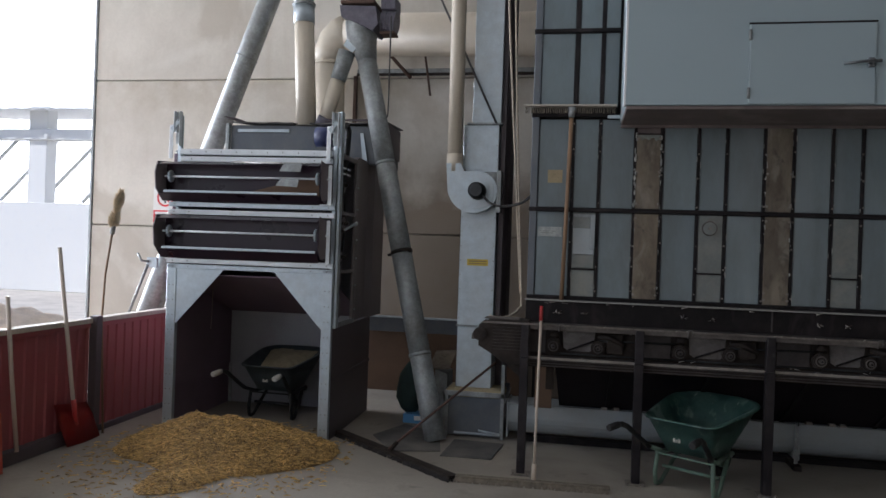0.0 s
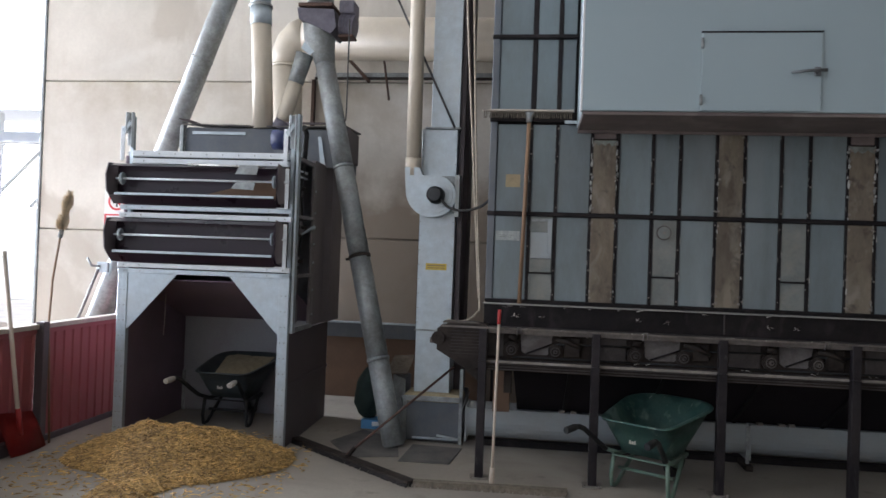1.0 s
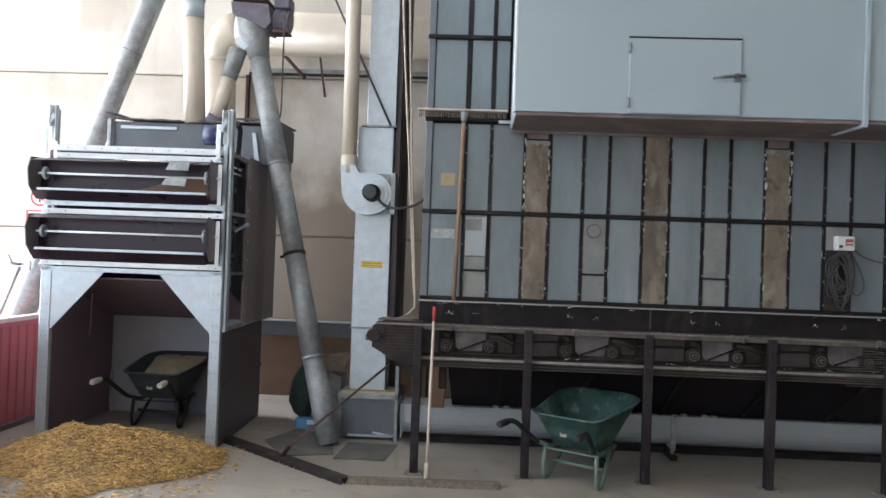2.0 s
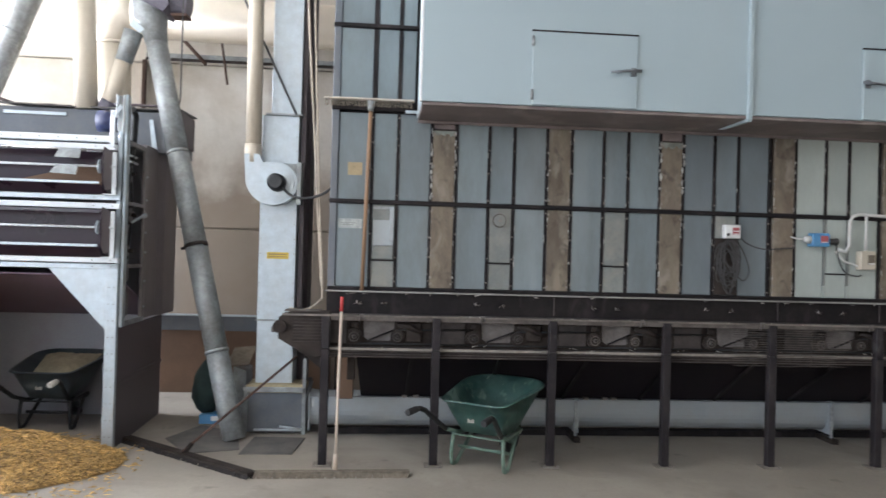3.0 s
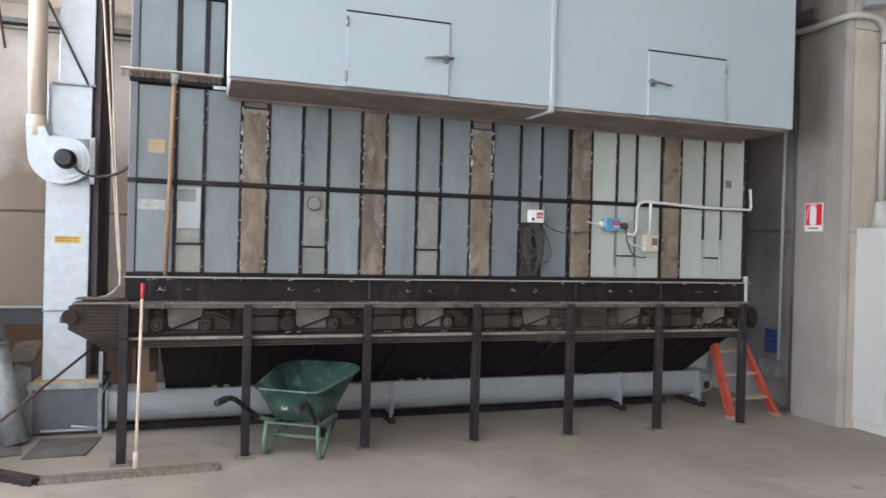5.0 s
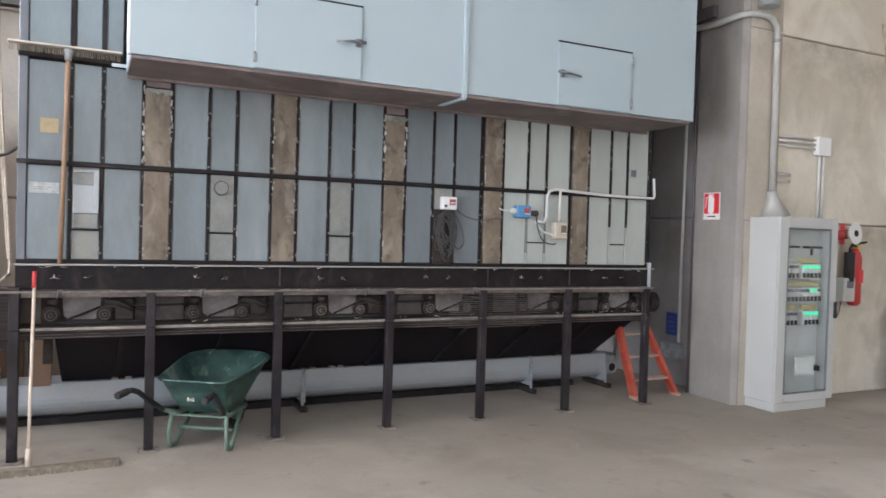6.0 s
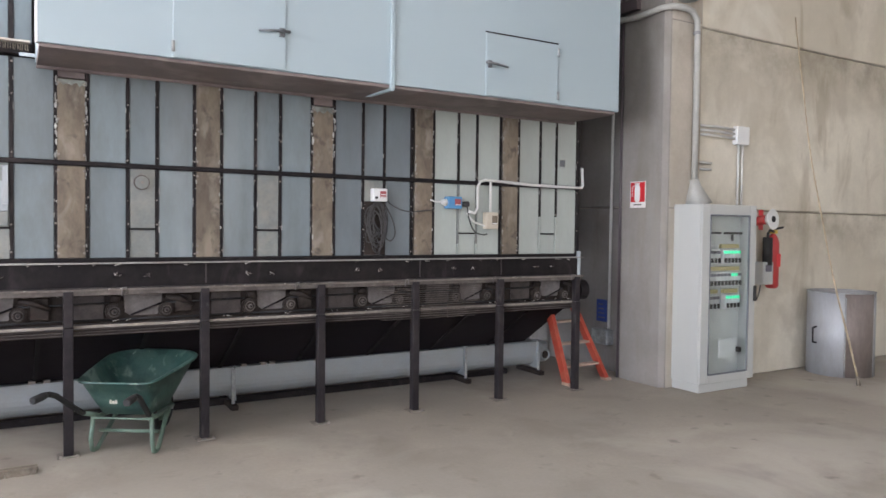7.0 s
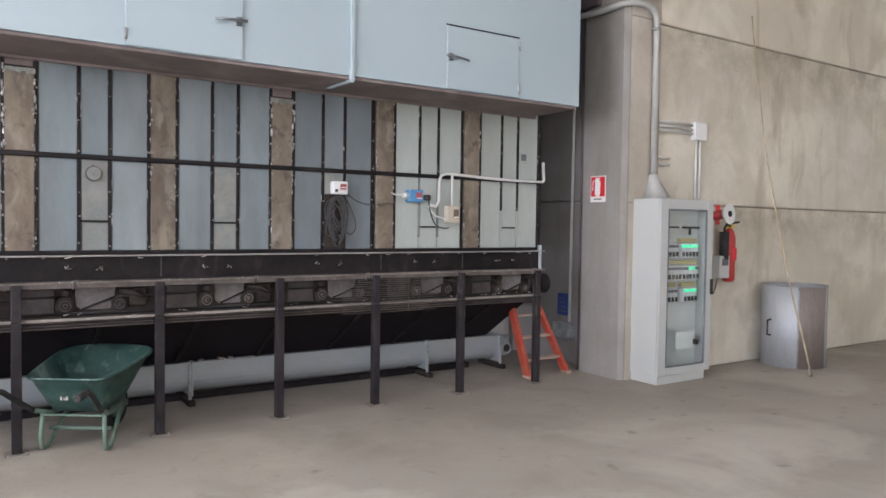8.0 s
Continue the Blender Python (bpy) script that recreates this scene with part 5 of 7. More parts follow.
# ---- spouts, ducts and pipes ----
def spout():
    t = thing("grain_spout", pose(3.54, 6.66, 0), "dull galvanised round grain spout leaning to the floor", "spout")
    a, b = Vector((3.56, 6.62, 0.0)), Vector((2.603, 7.33, 3.50))

    def at(z):
        return a + (b - a) * (z / 3.50)
    cuts = [0.0, 0.72, 1.62, 2.45, 3.50]
    for z0, z1 in zip(cuts, cuts[1:]):
        part("pipe", tubed([at(z0 + 0.002), at(z1 - 0.002)], 0.094, 24), M["galv_old"], t)
        if z0:
            part("clamp_band", tubed([at(z0 - 0.014), at(z0 + 0.014)], 0.097 if z0 > 2 else 0.101, 24), M["galv_old" if z0 != 1.62 else "drive"], t)
    part("clamp_ear", tubed([at(1.62) + Vector((-0.12, -0.03, -0.03)), at(1.62) + Vector((0.11, -0.05, 0.02))], 0.012, 6), M["drive"], t)
    # two-way box at the top, with its flap motor
    top = at(3.50)
    vb = part("flap_box", tubed([(top.x + 0.01, 7.33, 3.46), (top.x - 0.02, 7.33, 3.60), (top.x - 0.055, 7.33, 3.72), (top.x - 0.06, 7.33, 3.84), (top.x - 0.04, 7.33, 3.97)], [0.093, 0.115, 0.15, 0.165, 0.17], 24), M["galv_old"], t, "galvanised two-way flap box")
    part("cheek_plate", prismed([(top.x - 0.24, 7.16, 3.99), (top.x - 0.22, 7.16, 3.88), (top.x + 0.10, 7.16, 3.74), (top.x + 0.15, 7.16, 3.80), (top.x + 0.12, 7.16, 3.97)], (0, 0.34, 0)), M["motor_grey"], vb)
    part("band", boxed(top.x - 0.23, top.x + 0.11, 7.15, 7.50, 4.0, 4.035, 0.006), M["rust"], vb)
    part("inlet", tubed([(top.x - 0.06, 7.32, 4.03), (top.x - 0.10, 7.34, 5.4)], 0.13, 20), M["galv_old"], vb)
    m = part("flap_motor", tubed([(top.x + 0.16, 7.30, 3.86), (top.x + 0.30, 7.30, 3.84)], 0.115, 16, smooth=False), M["motor_grey"], vb, "dusty violet-grey actuator")
    for k in range(4):
        part("fin", tubed([(top.x + 0.175 + 0.03 * k, 7.30, 3.858 - 0.004 * k), (top.x + 0.183 + 0.03 * k, 7.30, 3.857 - 0.004 * k)], 0.125, 16, smooth=False), M["motor_grey"], m)
    part("terminal_box", boxed(top.x + 0.16, top.x + 0.31, 7.20, 7.40, 3.95, 4.07, 0.01), M["motor_grey"], m)
    part("lower_cap", boxed(top.x + 0.15, top.x + 0.30, 7.22, 7.38, 3.722, 3.748, 0.006), M["rust"], m)
    part("notch_plate", prismed([(top.x - 0.19, 7.17, 3.60), (top.x - 0.10, 7.17, 3.53), (top.x - 0.06, 7.17, 3.57), (top.x - 0.16, 7.17, 3.66)], (0, 0.006, 0)), M["galv"], vb)
    # slanted branch into the cleaner
    u0, u1 = Vector((2.40, 7.32, 3.58)), Vector((2.195, 7.31, 2.87))
    part("branch_collar", tubed([u0, u0 + (u1 - u0) * 0.40], [0.086, 0.076], 20), M["galv_old"], t)
    part("branch", tubed([u0 + (u1 - u0) * 0.38, u1], 0.072, 20), M["cream"], t, "cream plastic branch pipe")
    part("joint_collar", tubed([u1 + Vector((0.02, 0, 0.05)), u1 - Vector((0.02, 0, 0.03))], 0.081, 20), M["motor_grey"], t)


spout()
wire("rope", [(2.90, 7.1, 3.85), (2.90, 7.1, 3.3), (2.885, 7.15, 2.95), (2.85, 7.2, 2.90)], 0.008, M["cable"], "thin grey pull cord under the flap motor")

t = thing("riser_pipe", pose(1.97, 7.3, 2.86), "upright cream plastic pipe standing on the cleaner", "pipe")
part("pipe", tubed([(2.012, 7.3, 2.84), (1.945, 7.3, 4.0)], 0.099, 24), M["cream"], t)
part("collar", tubed([(1.953, 7.3, 3.86), (1.944, 7.3, 4.04)], 0.105, 24), M["galv"], t)
part("collar_rim", tubed([(1.944, 7.3, 4.035), (1.943, 7.3, 4.06)], 0.115, 24), M["galv_old"], t)
part("upper_pipe", tubed([(1.943, 7.3, 4.05), (1.86, 7.3, 5.6)], 0.098, 24), M["galv"], t)

t = thing("inclined_tube", pose(-0.1, 7.95, 0.0), "straight inclined galvanised tube behind the cleaner", "tube")
lo, hi = Vector((-0.365, 7.95, 0.0)), Vector((1.293, 7.95, 4.39))
part("pipe", tubed([lo, lo + (hi - lo) * 0.5], 0.130, 24), M["galv_old"], t)
part("pipe", tubed([lo + (hi - lo) * 0.502, hi + (hi - lo) * 0.35], 0.114, 24), M["galv_old"], t)
part("clamp_band", tubed([lo + (hi - lo) * 0.84, lo + (hi - lo) * 0.845], 0.120, 24), M["galv_old"], t)
part("gate_plate", boxed(0.02, 0.15, 7.76, 7.79, 1.345, 1.46, 0.006), M["galv"], t)
part("gate_handle", tubed([(0.06, 7.75, 1.41), (0.0, 7.70, 1.42), (-0.05, 7.70, 1.50)], 0.014, 8), M["galv_old"], t)
part("guide_rod", tubed([(-0.20, 7.78, 0.8), (0.04, 7.76, 1.38)], 0.016, 8), M["galv_old"], t)

t = thing("dust_duct", pose(1.75, 8.4, 2.4), "wide cream plastic dust duct along the wall", "duct")
part("run", tubed([(2.04, 8.45, 4.085), (7.5, 8.45, 4.01)], 0.238, 28), M["cream"], t)
part("elbow", tubed([(2.06, 8.45, 4.085), (1.96, 8.45, 4.055), (1.885, 8.44, 3.985), (1.84, 8.43, 3.88), (1.83, 8.42, 3.74)], [0.238, 0.228, 0.208, 0.19, 0.18], 28), M["cream"], t)
part("drop", tubed([(1.83, 8.42, 3.76), (1.85, 8.42, 2.2)], 0.175, 28), M["cream"], t)
part("elbow_seam", tubed([(1.83, 8.42, 3.76), (1.83, 8.42, 3.73)], 0.188, 28), M["cream"], t)

t = thing("pipe_rail", pose(3.2, 8.7, 3.76), "grey steel rail with brackets under the duct", "rail")
part("rail", boxed(2.1, 6.5, 8.62, 8.68, 3.685, 3.735, 0.004), M["galv_old"], t)
part("lower_lip", boxed(2.1, 6.5, 8.60, 8.62, 3.65, 3.68, 0.002), M["drive"], t)
part("stay", tubed([(2.34, 8.6, 4.054), (2.753, 8.58, 3.618)], 0.022, 6), M["rust"], t)
part("stay", tubed([(2.876, 8.58, 4.058), (3.002, 8.56, 3.881)], 0.022, 6), M["rust"], t)
part("hanger", tubed([(2.89, 8.57, 4.05), (2.992, 8.57, 3.409)], 0.014, 6), M["rust"], t)
part("wall_stud", boxed(2.0, 2.04, 8.80, 8.85, 2.4, 3.7, 0.003), M["rust"], t)

t = thing("low_channel", pose(3, 8.5, 0.6), "grey steel channel running low along the wall", "channel")
part("channel", boxed(2.0, 4.3, 8.40, 8.56, 0.715, 0.871, 0.006), M["slate"], t)
part("flange", boxed(2.0, 4.3, 8.36, 8.44, 0.872, 0.89, 0.003), M["galv"], t)
for x in (2.3, 3.4, 4.2):
    part("wall_bracket", boxed(x - 0.03, x + 0.03, 8.55, 8.852, 0.73, 0.80, 0.004), M["galv_old"], t)
solo("board", boxed(1.9, 4.2, 8.66, 8.70, 0.0, 0.71, 0.004), M["card"], "brown board leaning along the foot of the wall", "board")

# steel covers on the floor at the spout
solo("floor_plate", prismed([(2.99, 6.64, 0.001), (3.27, 6.19, 0.001), (3.66, 6.31, 0.001), (3.55, 6.85, 0.001), (3.17, 7.12, 0.001)], (0, 0, 0.006)), M["dark_plate"], "dark steel cover plate on the floor", "floor plate")
solo("floor_plate", prismed([(3.68, 6.18, 0.001), (4.09, 6.19, 0.001), (4.14, 6.69, 0.001), (3.71, 6.72, 0.001)], (0, 0, 0.006)), M["dark_plate"], "dark steel cover plate on the floor", "floor plate")


def sack():
    bm = bmesh.new()
    bmesh.ops.create_icosphere(bm, subdivisions=3, radius=1)
    for v in bm.verts:
        n_ = 1 + 0.22 * noise.noise(v.co * 2.1) + 0.08 * noise.noise(v.co * 6)
        v.co = Vector((3.17 + 0.14 * v.co.x * n_, 7.35 + 0.16 * v.co.y * n_, max(0.085, 0.30 + 0.25 * v.co.z * n_)))
    for f in bm.faces:
        f.smooth = True
    solo("work_jacket", bm, M["cloth"], "crumpled dark green jacket heaped behind the spout", "jacket")
    solo("blue_carton", boxed(3.13, 3.33, 7.18, 7.36, 0.0, 0.085, 0.004), M["blue"], "flat blue carton on the floor", "carton")
    solo("paper_slip", prismed([(3.24, 7.176, 0.03), (3.31, 7.176, 0.035), (3.308, 7.176, 0.075), (3.238, 7.176, 0.072)], (0, -0.003, 0)), M["sign_white"], "white paper slip stuck to the blue carton", "paper")


sack()


# ---- the seed cleaner ----
def cleaner():
    t = thing("seed_cleaner", pose(1.186, 6.251, 0, 0, 0, 1.5), "two-drum seed cleaner on a galvanised steel frame", "seed cleaner")

    def p(name, bm, mat, parent=t, label=""):
        bm.transform(Matrix.Diagonal((0.9, 1, 1, 1)))        # lengths along the front are written for 1.67, it is 1.50 wide
        return part(name, bm, M[mat], parent, label, local=True)
    Wd, D = 1.67, 1.30
    lw = 0.098
    CB = bmesh.new()
    # legs and arch plates
    for x0, x1 in ((0.0, lw), (Wd - lw, Wd)):
        l = p("leg", boxed(x0, x1, 0.0, 0.05, 0.0, 1.45, 0.004), "galv", label="galvanised folded leg")
        bolts(CB, [((x0 + x1) / 2 + s * 0.02, 0.0, 0.1 + 0.13 * i) for s in (-1, 1) for i in range(10)], 0.006, 0.004)
    p("gusset", prismed([(lw, 0.006, 1.415), (0.58, 0.006, 1.415), (lw + 0.01, 0.006, 0.94), (lw, 0.006, 0.94)], (0, 0.012, 0)), "galv")
    p("gusset", prismed([(Wd - lw, 0.006, 1.415), (1.09, 0.006, 1.415), (Wd - lw - 0.01, 0.006, 0.95), (Wd - lw, 0.006, 0.95)], (0, 0.012, 0)), "galv")
    # level rails
    for z0, z1, y, m in ((1.463, 1.503, -0.012, "zinc_bright"), (1.414, 1.454, 0.0, "galv"), (1.888, 1.93, -0.014, "zinc_bright"), (1.955, 1.995, -0.004, "galv"), (2.408, 2.458, -0.012, "zinc_bright"), (2.35, 2.395, 0.0, "zinc_bright")):
        r = p("rail", boxed(-0.005 if z0 < 2.3 else 0.10, Wd + (0.0 if z0 < 2.3 else -0.05), y, y + 0.05, z0, z1, 0.003), m)
        bolts(CB, [(0.06 + 0.155 * i, y, (z0 + z1) / 2) for i in range(11) if z0 > 2.4 or i in (0, 1, 9, 10)], 0.006, 0.004)
    tagged(p("bolts", CB, "galv_old"), "small grey bolt heads on the frame", kind="stuff")
    # front uprights with the raised brackets
    for x, s in ((0.055, 1), (Wd - 0.03, -1)):
        p("upright", boxed(x - 0.018, x + 0.018, 0.05, 0.09, 1.42, 2.76, 0.003), "galv")
        p("bracket_plate", boxed(x - 0.062, x - 0.022, -0.03, -0.022, 2.37, 2.66, 0.003), "zinc_bright")
        p("channel_web", boxed(x - 0.012, x + 0.052, 0.0, 0.006, 2.50, 2.78, 0.002), "galv_old")
        p("channel_flange", boxed(x - 0.012, x - 0.005, -0.045, 0.0, 2.60, 2.78, 0.002), "zinc_bright")
        p("channel_flange", boxed(x + 0.045, x + 0.052, -0.045, 0.0, 2.48, 2.78, 0.002), "zinc_bright")
        p("link", prismed([(x - 0.05, -0.034, 2.63), (x + 0.02, -0.034, 2.71), (x + 0.04, -0.034, 2.68), (x - 0.02, -0.034, 2.60)], (0, 0.012, 0)), "galv")
    # drum housings with smoked covers, shaft, sprockets and discharge lip
    for z0, z1 in ((1.507, 1.886), (1.997, 2.348)):
        h = z1 - z0
        zc = z0 + 0.61 * h
        side = [(0, 0.02, z1), (0, -0.11, z1 - 0.01), (0, -0.15, z1 - 0.3 * h), (0, -0.13, z0 + 0.30 * h), (0, -0.03, z0 + 0.02), (0, 0.30, z0 + 0.02), (0, 0.30, z1)]
        hs = p("housing", prismed([(-0.06, 0.035, z0 + 0.01), (-0.06, 0.035, z1 - 0.003), (-0.06, 0.06, z1 - 0.003), (-0.06, 0.06, z0 + 0.01)], (Wd - 0.04, 0, 0)), "tint", label="dark smoked drum housing")
        for x in (-0.07, Wd - 0.11):
            p("end_plate", prismed([(x, y, z) for _, y, z in side], (0.012, 0, 0)), "sheet_brown" if x < 0 else "tint", hs)
        p("end_cheek", prismed([(Wd - 0.100, -0.13, z1 + 0.01), (Wd - 0.055, -0.055, z1 - 0.03), (Wd - 0.055, -0.055, z0 + 0.04), (Wd - 0.090, -0.11, z0 + 0.03), (Wd - 0.104, -0.135, z0 + 0.12)], (0.004, 0.004, 0)), "sheet_brown", hs, "grey-brown end cheek")
        p("drum", tubed([(-0.05, 0.22, zc), (Wd - 0.13, 0.22, zc)], 0.17, 24), "roller", hs)
        # upper sloping smoked sheet, open front slot with lip
        p("cover_sheet", slab_quad(bmesh.new(), [(-0.055, -0.035, z1 - 0.008), (Wd - 0.13, -0.035, z1 - 0.008), (Wd - 0.13, -0.125, z1 - 0.10 * h), (-0.055, -0.125, z1 - 0.10 * h)], 0.004), "tint", hs)
        p("front_sheet", slab_quad(bmesh.new(), [(-0.055, -0.028, z0 + 0.005), (Wd - 0.13, -0.028, z0 + 0.005), (Wd - 0.13, -0.105, z0 + 0.20 * h), (-0.055, -0.105, z0 + 0.20 * h)], 0.004), "tint", hs)
        p("lip", boxed(0.0, Wd - 0.14, -0.112, -0.10, z0 + 0.21 * h, z0 + 0.265 * h, 0.002), "galv", hs)
        s_ = p("shaft", tubed([(-0.02, -0.06, zc), (Wd - 0.03, -0.06, zc)], 0.0095, 10), "zinc_bright", hs, "bright steel shaft")
        for x in (0.035, Wd - 0.165):
            bm = tubed([(x, -0.06, zc), (x + 0.022, -0.06, zc)], 0.040, 18, smooth=False)
            for i in range(12):
                a = 2 * math.pi * i / 12
                tube(bm, [(x + 0.003, -0.06 + 0.046 * math.cos(a), zc + 0.046 * math.sin(a)), (x + 0.019, -0.06 + 0.046 * math.cos(a), zc + 0.046 * math.sin(a))], 0.007, 5)
            p("sprocket", bm, "galv", s_)
        p("side_bracket", boxed(Wd - 0.054, Wd - 0.018, -0.060, -0.052, z0 - 0.005, z1 - 0.02, 0.002), "zinc_bright", hs)
        p("bracket_foot", boxed(Wd - 0.13, Wd - 0.018, -0.062, -0.016, z0 - 0.003, z0 + 0.004, 0.001), "zinc_bright", hs)
    top_h = p("upper_slot_rod", tubed([(0.70, -0.10, 2.335), (Wd - 0.25, -0.10, 2.33)], 0.012, 8), "steel")
    p("paper_tag", slab_quad(bmesh.new(), [(1.17, -0.126, 2.265), (1.37, -0.126, 2.262), (1.39, -0.126, 2.335), (1.21, -0.126, 2.338)], 0.004), "galv_old", top_h)
    p("paper_tag", slab_quad(bmesh.new(), [(1.13, -0.118, 2.145), (1.34, -0.118, 2.135), (1.36, -0.118, 2.20), (1.18, -0.118, 2.205)], 0.004), "galv_old", top_h)
    p("seed_tray", prismed([(0.80, 0.028, 2.095), (1.50, 0.028, 2.065), (1.50, 0.028, 2.25), (1.12, 0.028, 2.17)], (0, 0.005, 0)), "card", top_h, "brown inner tray")
    # right-hand side: angle bar, open slot with belts and pulleys, folded side sheet over the lower sheet
    p("angle", boxed(Wd + 0.004, Wd + 0.028, 0.045, 0.12, 0.955, 2.80, 0.003), "galv")
    p("angle", boxed(Wd + 0.029, Wd + 0.034, 0.045, 0.065, 0.955, 2.80, 0.002), "galv_old")
    sf = p("side_frame", boxed(Wd - 0.005, Wd + 0.022, 0.57, 0.66, 0.99, 2.46, 0.004), "galv_brown", label="dull brown-grey upright")
    for z, w_ in ((0.955, 0.04), (1.42, 0.03), (1.93, 0.03), (2.42, 0.035)):
        p("side_rail", boxed(Wd - 0.005, Wd + 0.018, 0.121, 0.66 if z < 1 else 0.569, z, z + w_, 0.003), "galv_brown" if z > 1 else "galv_old", sf)
    bm = prismed([(Wd - 0.04, 0.661, 0.97), (Wd + 0.0, 0.661, 0.97), (Wd + 0.006, 1.02, 0.97), (Wd + 0.060, 1.10, 0.97), (Wd + 0.062, 1.50, 0.97), (Wd - 0.04, 1.50, 0.97)], (0, 0, 1.52))
    sh = p("side_sheet", bm, "sheet_brown", label="smooth grey-brown folded side sheet")
    for z in (1.08, 1.3, 1.55, 1.72, 2.0, 2.2):
        p("frame_bolt", bolts(bmesh.new(), [(Wd + 0.022, 0.615, z)], 0.009, 0.01, (1, 0, 0)), "galv", sf)
    p("inner_sheet", boxed(Wd - 0.16, Wd - 0.12, 0.09, 0.60, 1.30, 2.42), "sheet_brown")
    p("inner_pan", boxed(Wd - 0.16, Wd - 0.10, 0.13, 0.56, 1.0, 1.27, 0.01), "galv_brown")
    p("lower_sheet", boxed(Wd - 0.025, Wd, 0.05, D, 0.0, 0.95, 0.004), "dark_panel")
    p("lower_seam", boxed(Wd, Wd + 0.012, 0.06, D, 0.50, 0.53, 0.003), "dark_panel")
    for z, y, r in ((2.20, 0.36, 0.10), (1.86, 0.42, 0.085), (1.86, 0.24, 0.05), (1.56, 0.36, 0.06)):
        pl = p("pulley", tubed([(Wd - 0.10, y, z), (Wd - 0.05, y, z)], r, 20, smooth=False), "drive")
        p("pulley_face", tubed([(Wd - 0.05, y, z), (Wd - 0.045, y, z)], [r * 0.75, r * 0.70], 18, smooth=False), "galv_brown", pl)
        p("hub", tubed([(Wd - 0.045, y, z), (Wd + 0.0, y, z)], 0.016, 10), "drive", pl)
    p("belt", tubed([(Wd - 0.07, 0.34, 1.86), (Wd - 0.07, 0.27, 2.22), (Wd - 0.07, 0.36, 2.305), (Wd - 0.07, 0.46, 2.20), (Wd - 0.07, 0.51, 1.86), (Wd - 0.07, 0.42, 1.50), (Wd - 0.07, 0.30, 1.54), (Wd - 0.07, 0.34, 1.86)], 0.012, 6), "rubber")
    p("latch_arm", tubed([(Wd - 0.04, 0.42, 1.80), (Wd + 0.005, 0.53, 1.85), (Wd + 0.024, 0.60, 1.87)], [0.010, 0.014, 0.022], 8), "galv", sf)
    p("hose", tubed([(Wd + 0.0, 0.24, 2.72), (Wd + 0.0, 0.32, 2.68), (Wd - 0.02, 0.36, 2.52), (Wd - 0.04, 0.34, 2.3), (Wd - 0.05, 0.24, 2.0)], 0.030, 8), "rubber")
    for z in (2.345, 2.295):
        p("shaft_end", tubed([(Wd - 0.02, 0.17, z), (Wd - 0.02, 0.46, z)], 0.009, 8), "zinc_bright", sf)
    # blue motor behind the bracket
    mo = p("motor", tubed([(1.40, 0.18, 2.60), (1.56, 0.18, 2.60)], 0.085, 18), "motor_blue", label="dark blue motor")
    p("motor_cap", tubed([(1.39, 0.18, 2.60), (1.40, 0.18, 2.60)], [0.05, 0.086], 18), "galv", mo)
    # roof of the drums and the hopper box behind
    p("drum_roof", boxed(0.0, Wd - 0.02, 0.09, D - 0.30, 2.42, 2.46, 0.004), "slate")
    hb = p("feed_box", boxed(0.09, Wd + 0.20, D - 0.32, D + 0.25, 2.46, 2.835, 0.006), "slate", label="slate-grey feed box")
    bm = bmesh.new()
    rows_ = [[bm.verts.new((0.03 + 0.08 * i, D - 0.38 + 0.09 * j, 2.87 + 0.03 * noise.noise(Vector((i * 0.8, j * 0.9, 3.3))) + 0.06 * max(0, 1 - i / 3) - 0.02 * (j == 0))) for i in range(11)] for j in range(5)]
    for a, b in zip(rows_, rows_[1:]):
        for i in range(10):
            bm.faces.new((a[i], a[i + 1], b[i + 1], b[i]))
    bmesh.ops.solidify(bm, geom=bm.faces[:], thickness=0.006)
    p("dust_sheet", bm, "dark_panel", hb, "crumpled dark cover sheet")
    p("light_strip", boxed(0.18, 0.78, D - 0.338, D - 0.322, 2.765, 2.795, 0.002), "galv", hb)
    p("left_lid", slab_quad(bmesh.new(), [(0.07, D - 0.36, 2.855), (0.83, D - 0.36, 2.843), (0.83, D + 0.2, 2.875), (0.10, D + 0.2, 2.92)], 0.012), "dark_plate", hb)
    p("right_lid", slab_quad(bmesh.new(), [(0.86, D - 0.35, 2.843), (Wd + 0.23, D - 0.35, 2.858), (Wd + 0.24, D + 0.25, 2.885), (0.86, D + 0.25, 2.865)], 0.012), "dark_plate", hb)
    p("lid_lip", boxed(1.25, 1.80, D - 0.40, D - 0.36, 2.872, 2.89, 0.004), "dark_panel", hb)
    p("box_end", boxed(Wd + 0.203, Wd + 0.23, D - 0.36, D + 0.20, 2.55, 2.86, 0.004), "dark_panel", hb)
    p("flap", prismed([(Wd - 0.08, D - 0.35, 2.76), (Wd - 0.045, D - 0.35, 2.76), (Wd + 0.01, D - 0.35, 2.48), (Wd - 0.045, D - 0.35, 2.48)], (0, 0.006, 0)), "galv", hb)
    p("left_post", boxed(0.05, 0.088, D - 0.36, D - 0.31, 2.46, 2.85, 0.003), "galv_old", hb)
    # body behind the drums and the bay under it
    p("left_side_sheet", boxed(0.0, 0.03, 0.05, D, 0.0, 2.42, 0.004), "bay")
    p("rear_sheet", boxed(0.03, Wd - 0.03, D - 0.04, D, 0.0, 2.46, 0.004), "rear_grey")
    p("bay_roof", slab_quad(bmesh.new(), [(0.04, 0.07, 1.36), (Wd - 0.04, 0.07, 1.36), (Wd - 0.04, D - 0.05, 0.95), (0.04, D - 0.05, 0.95)], 0.01), "bay")
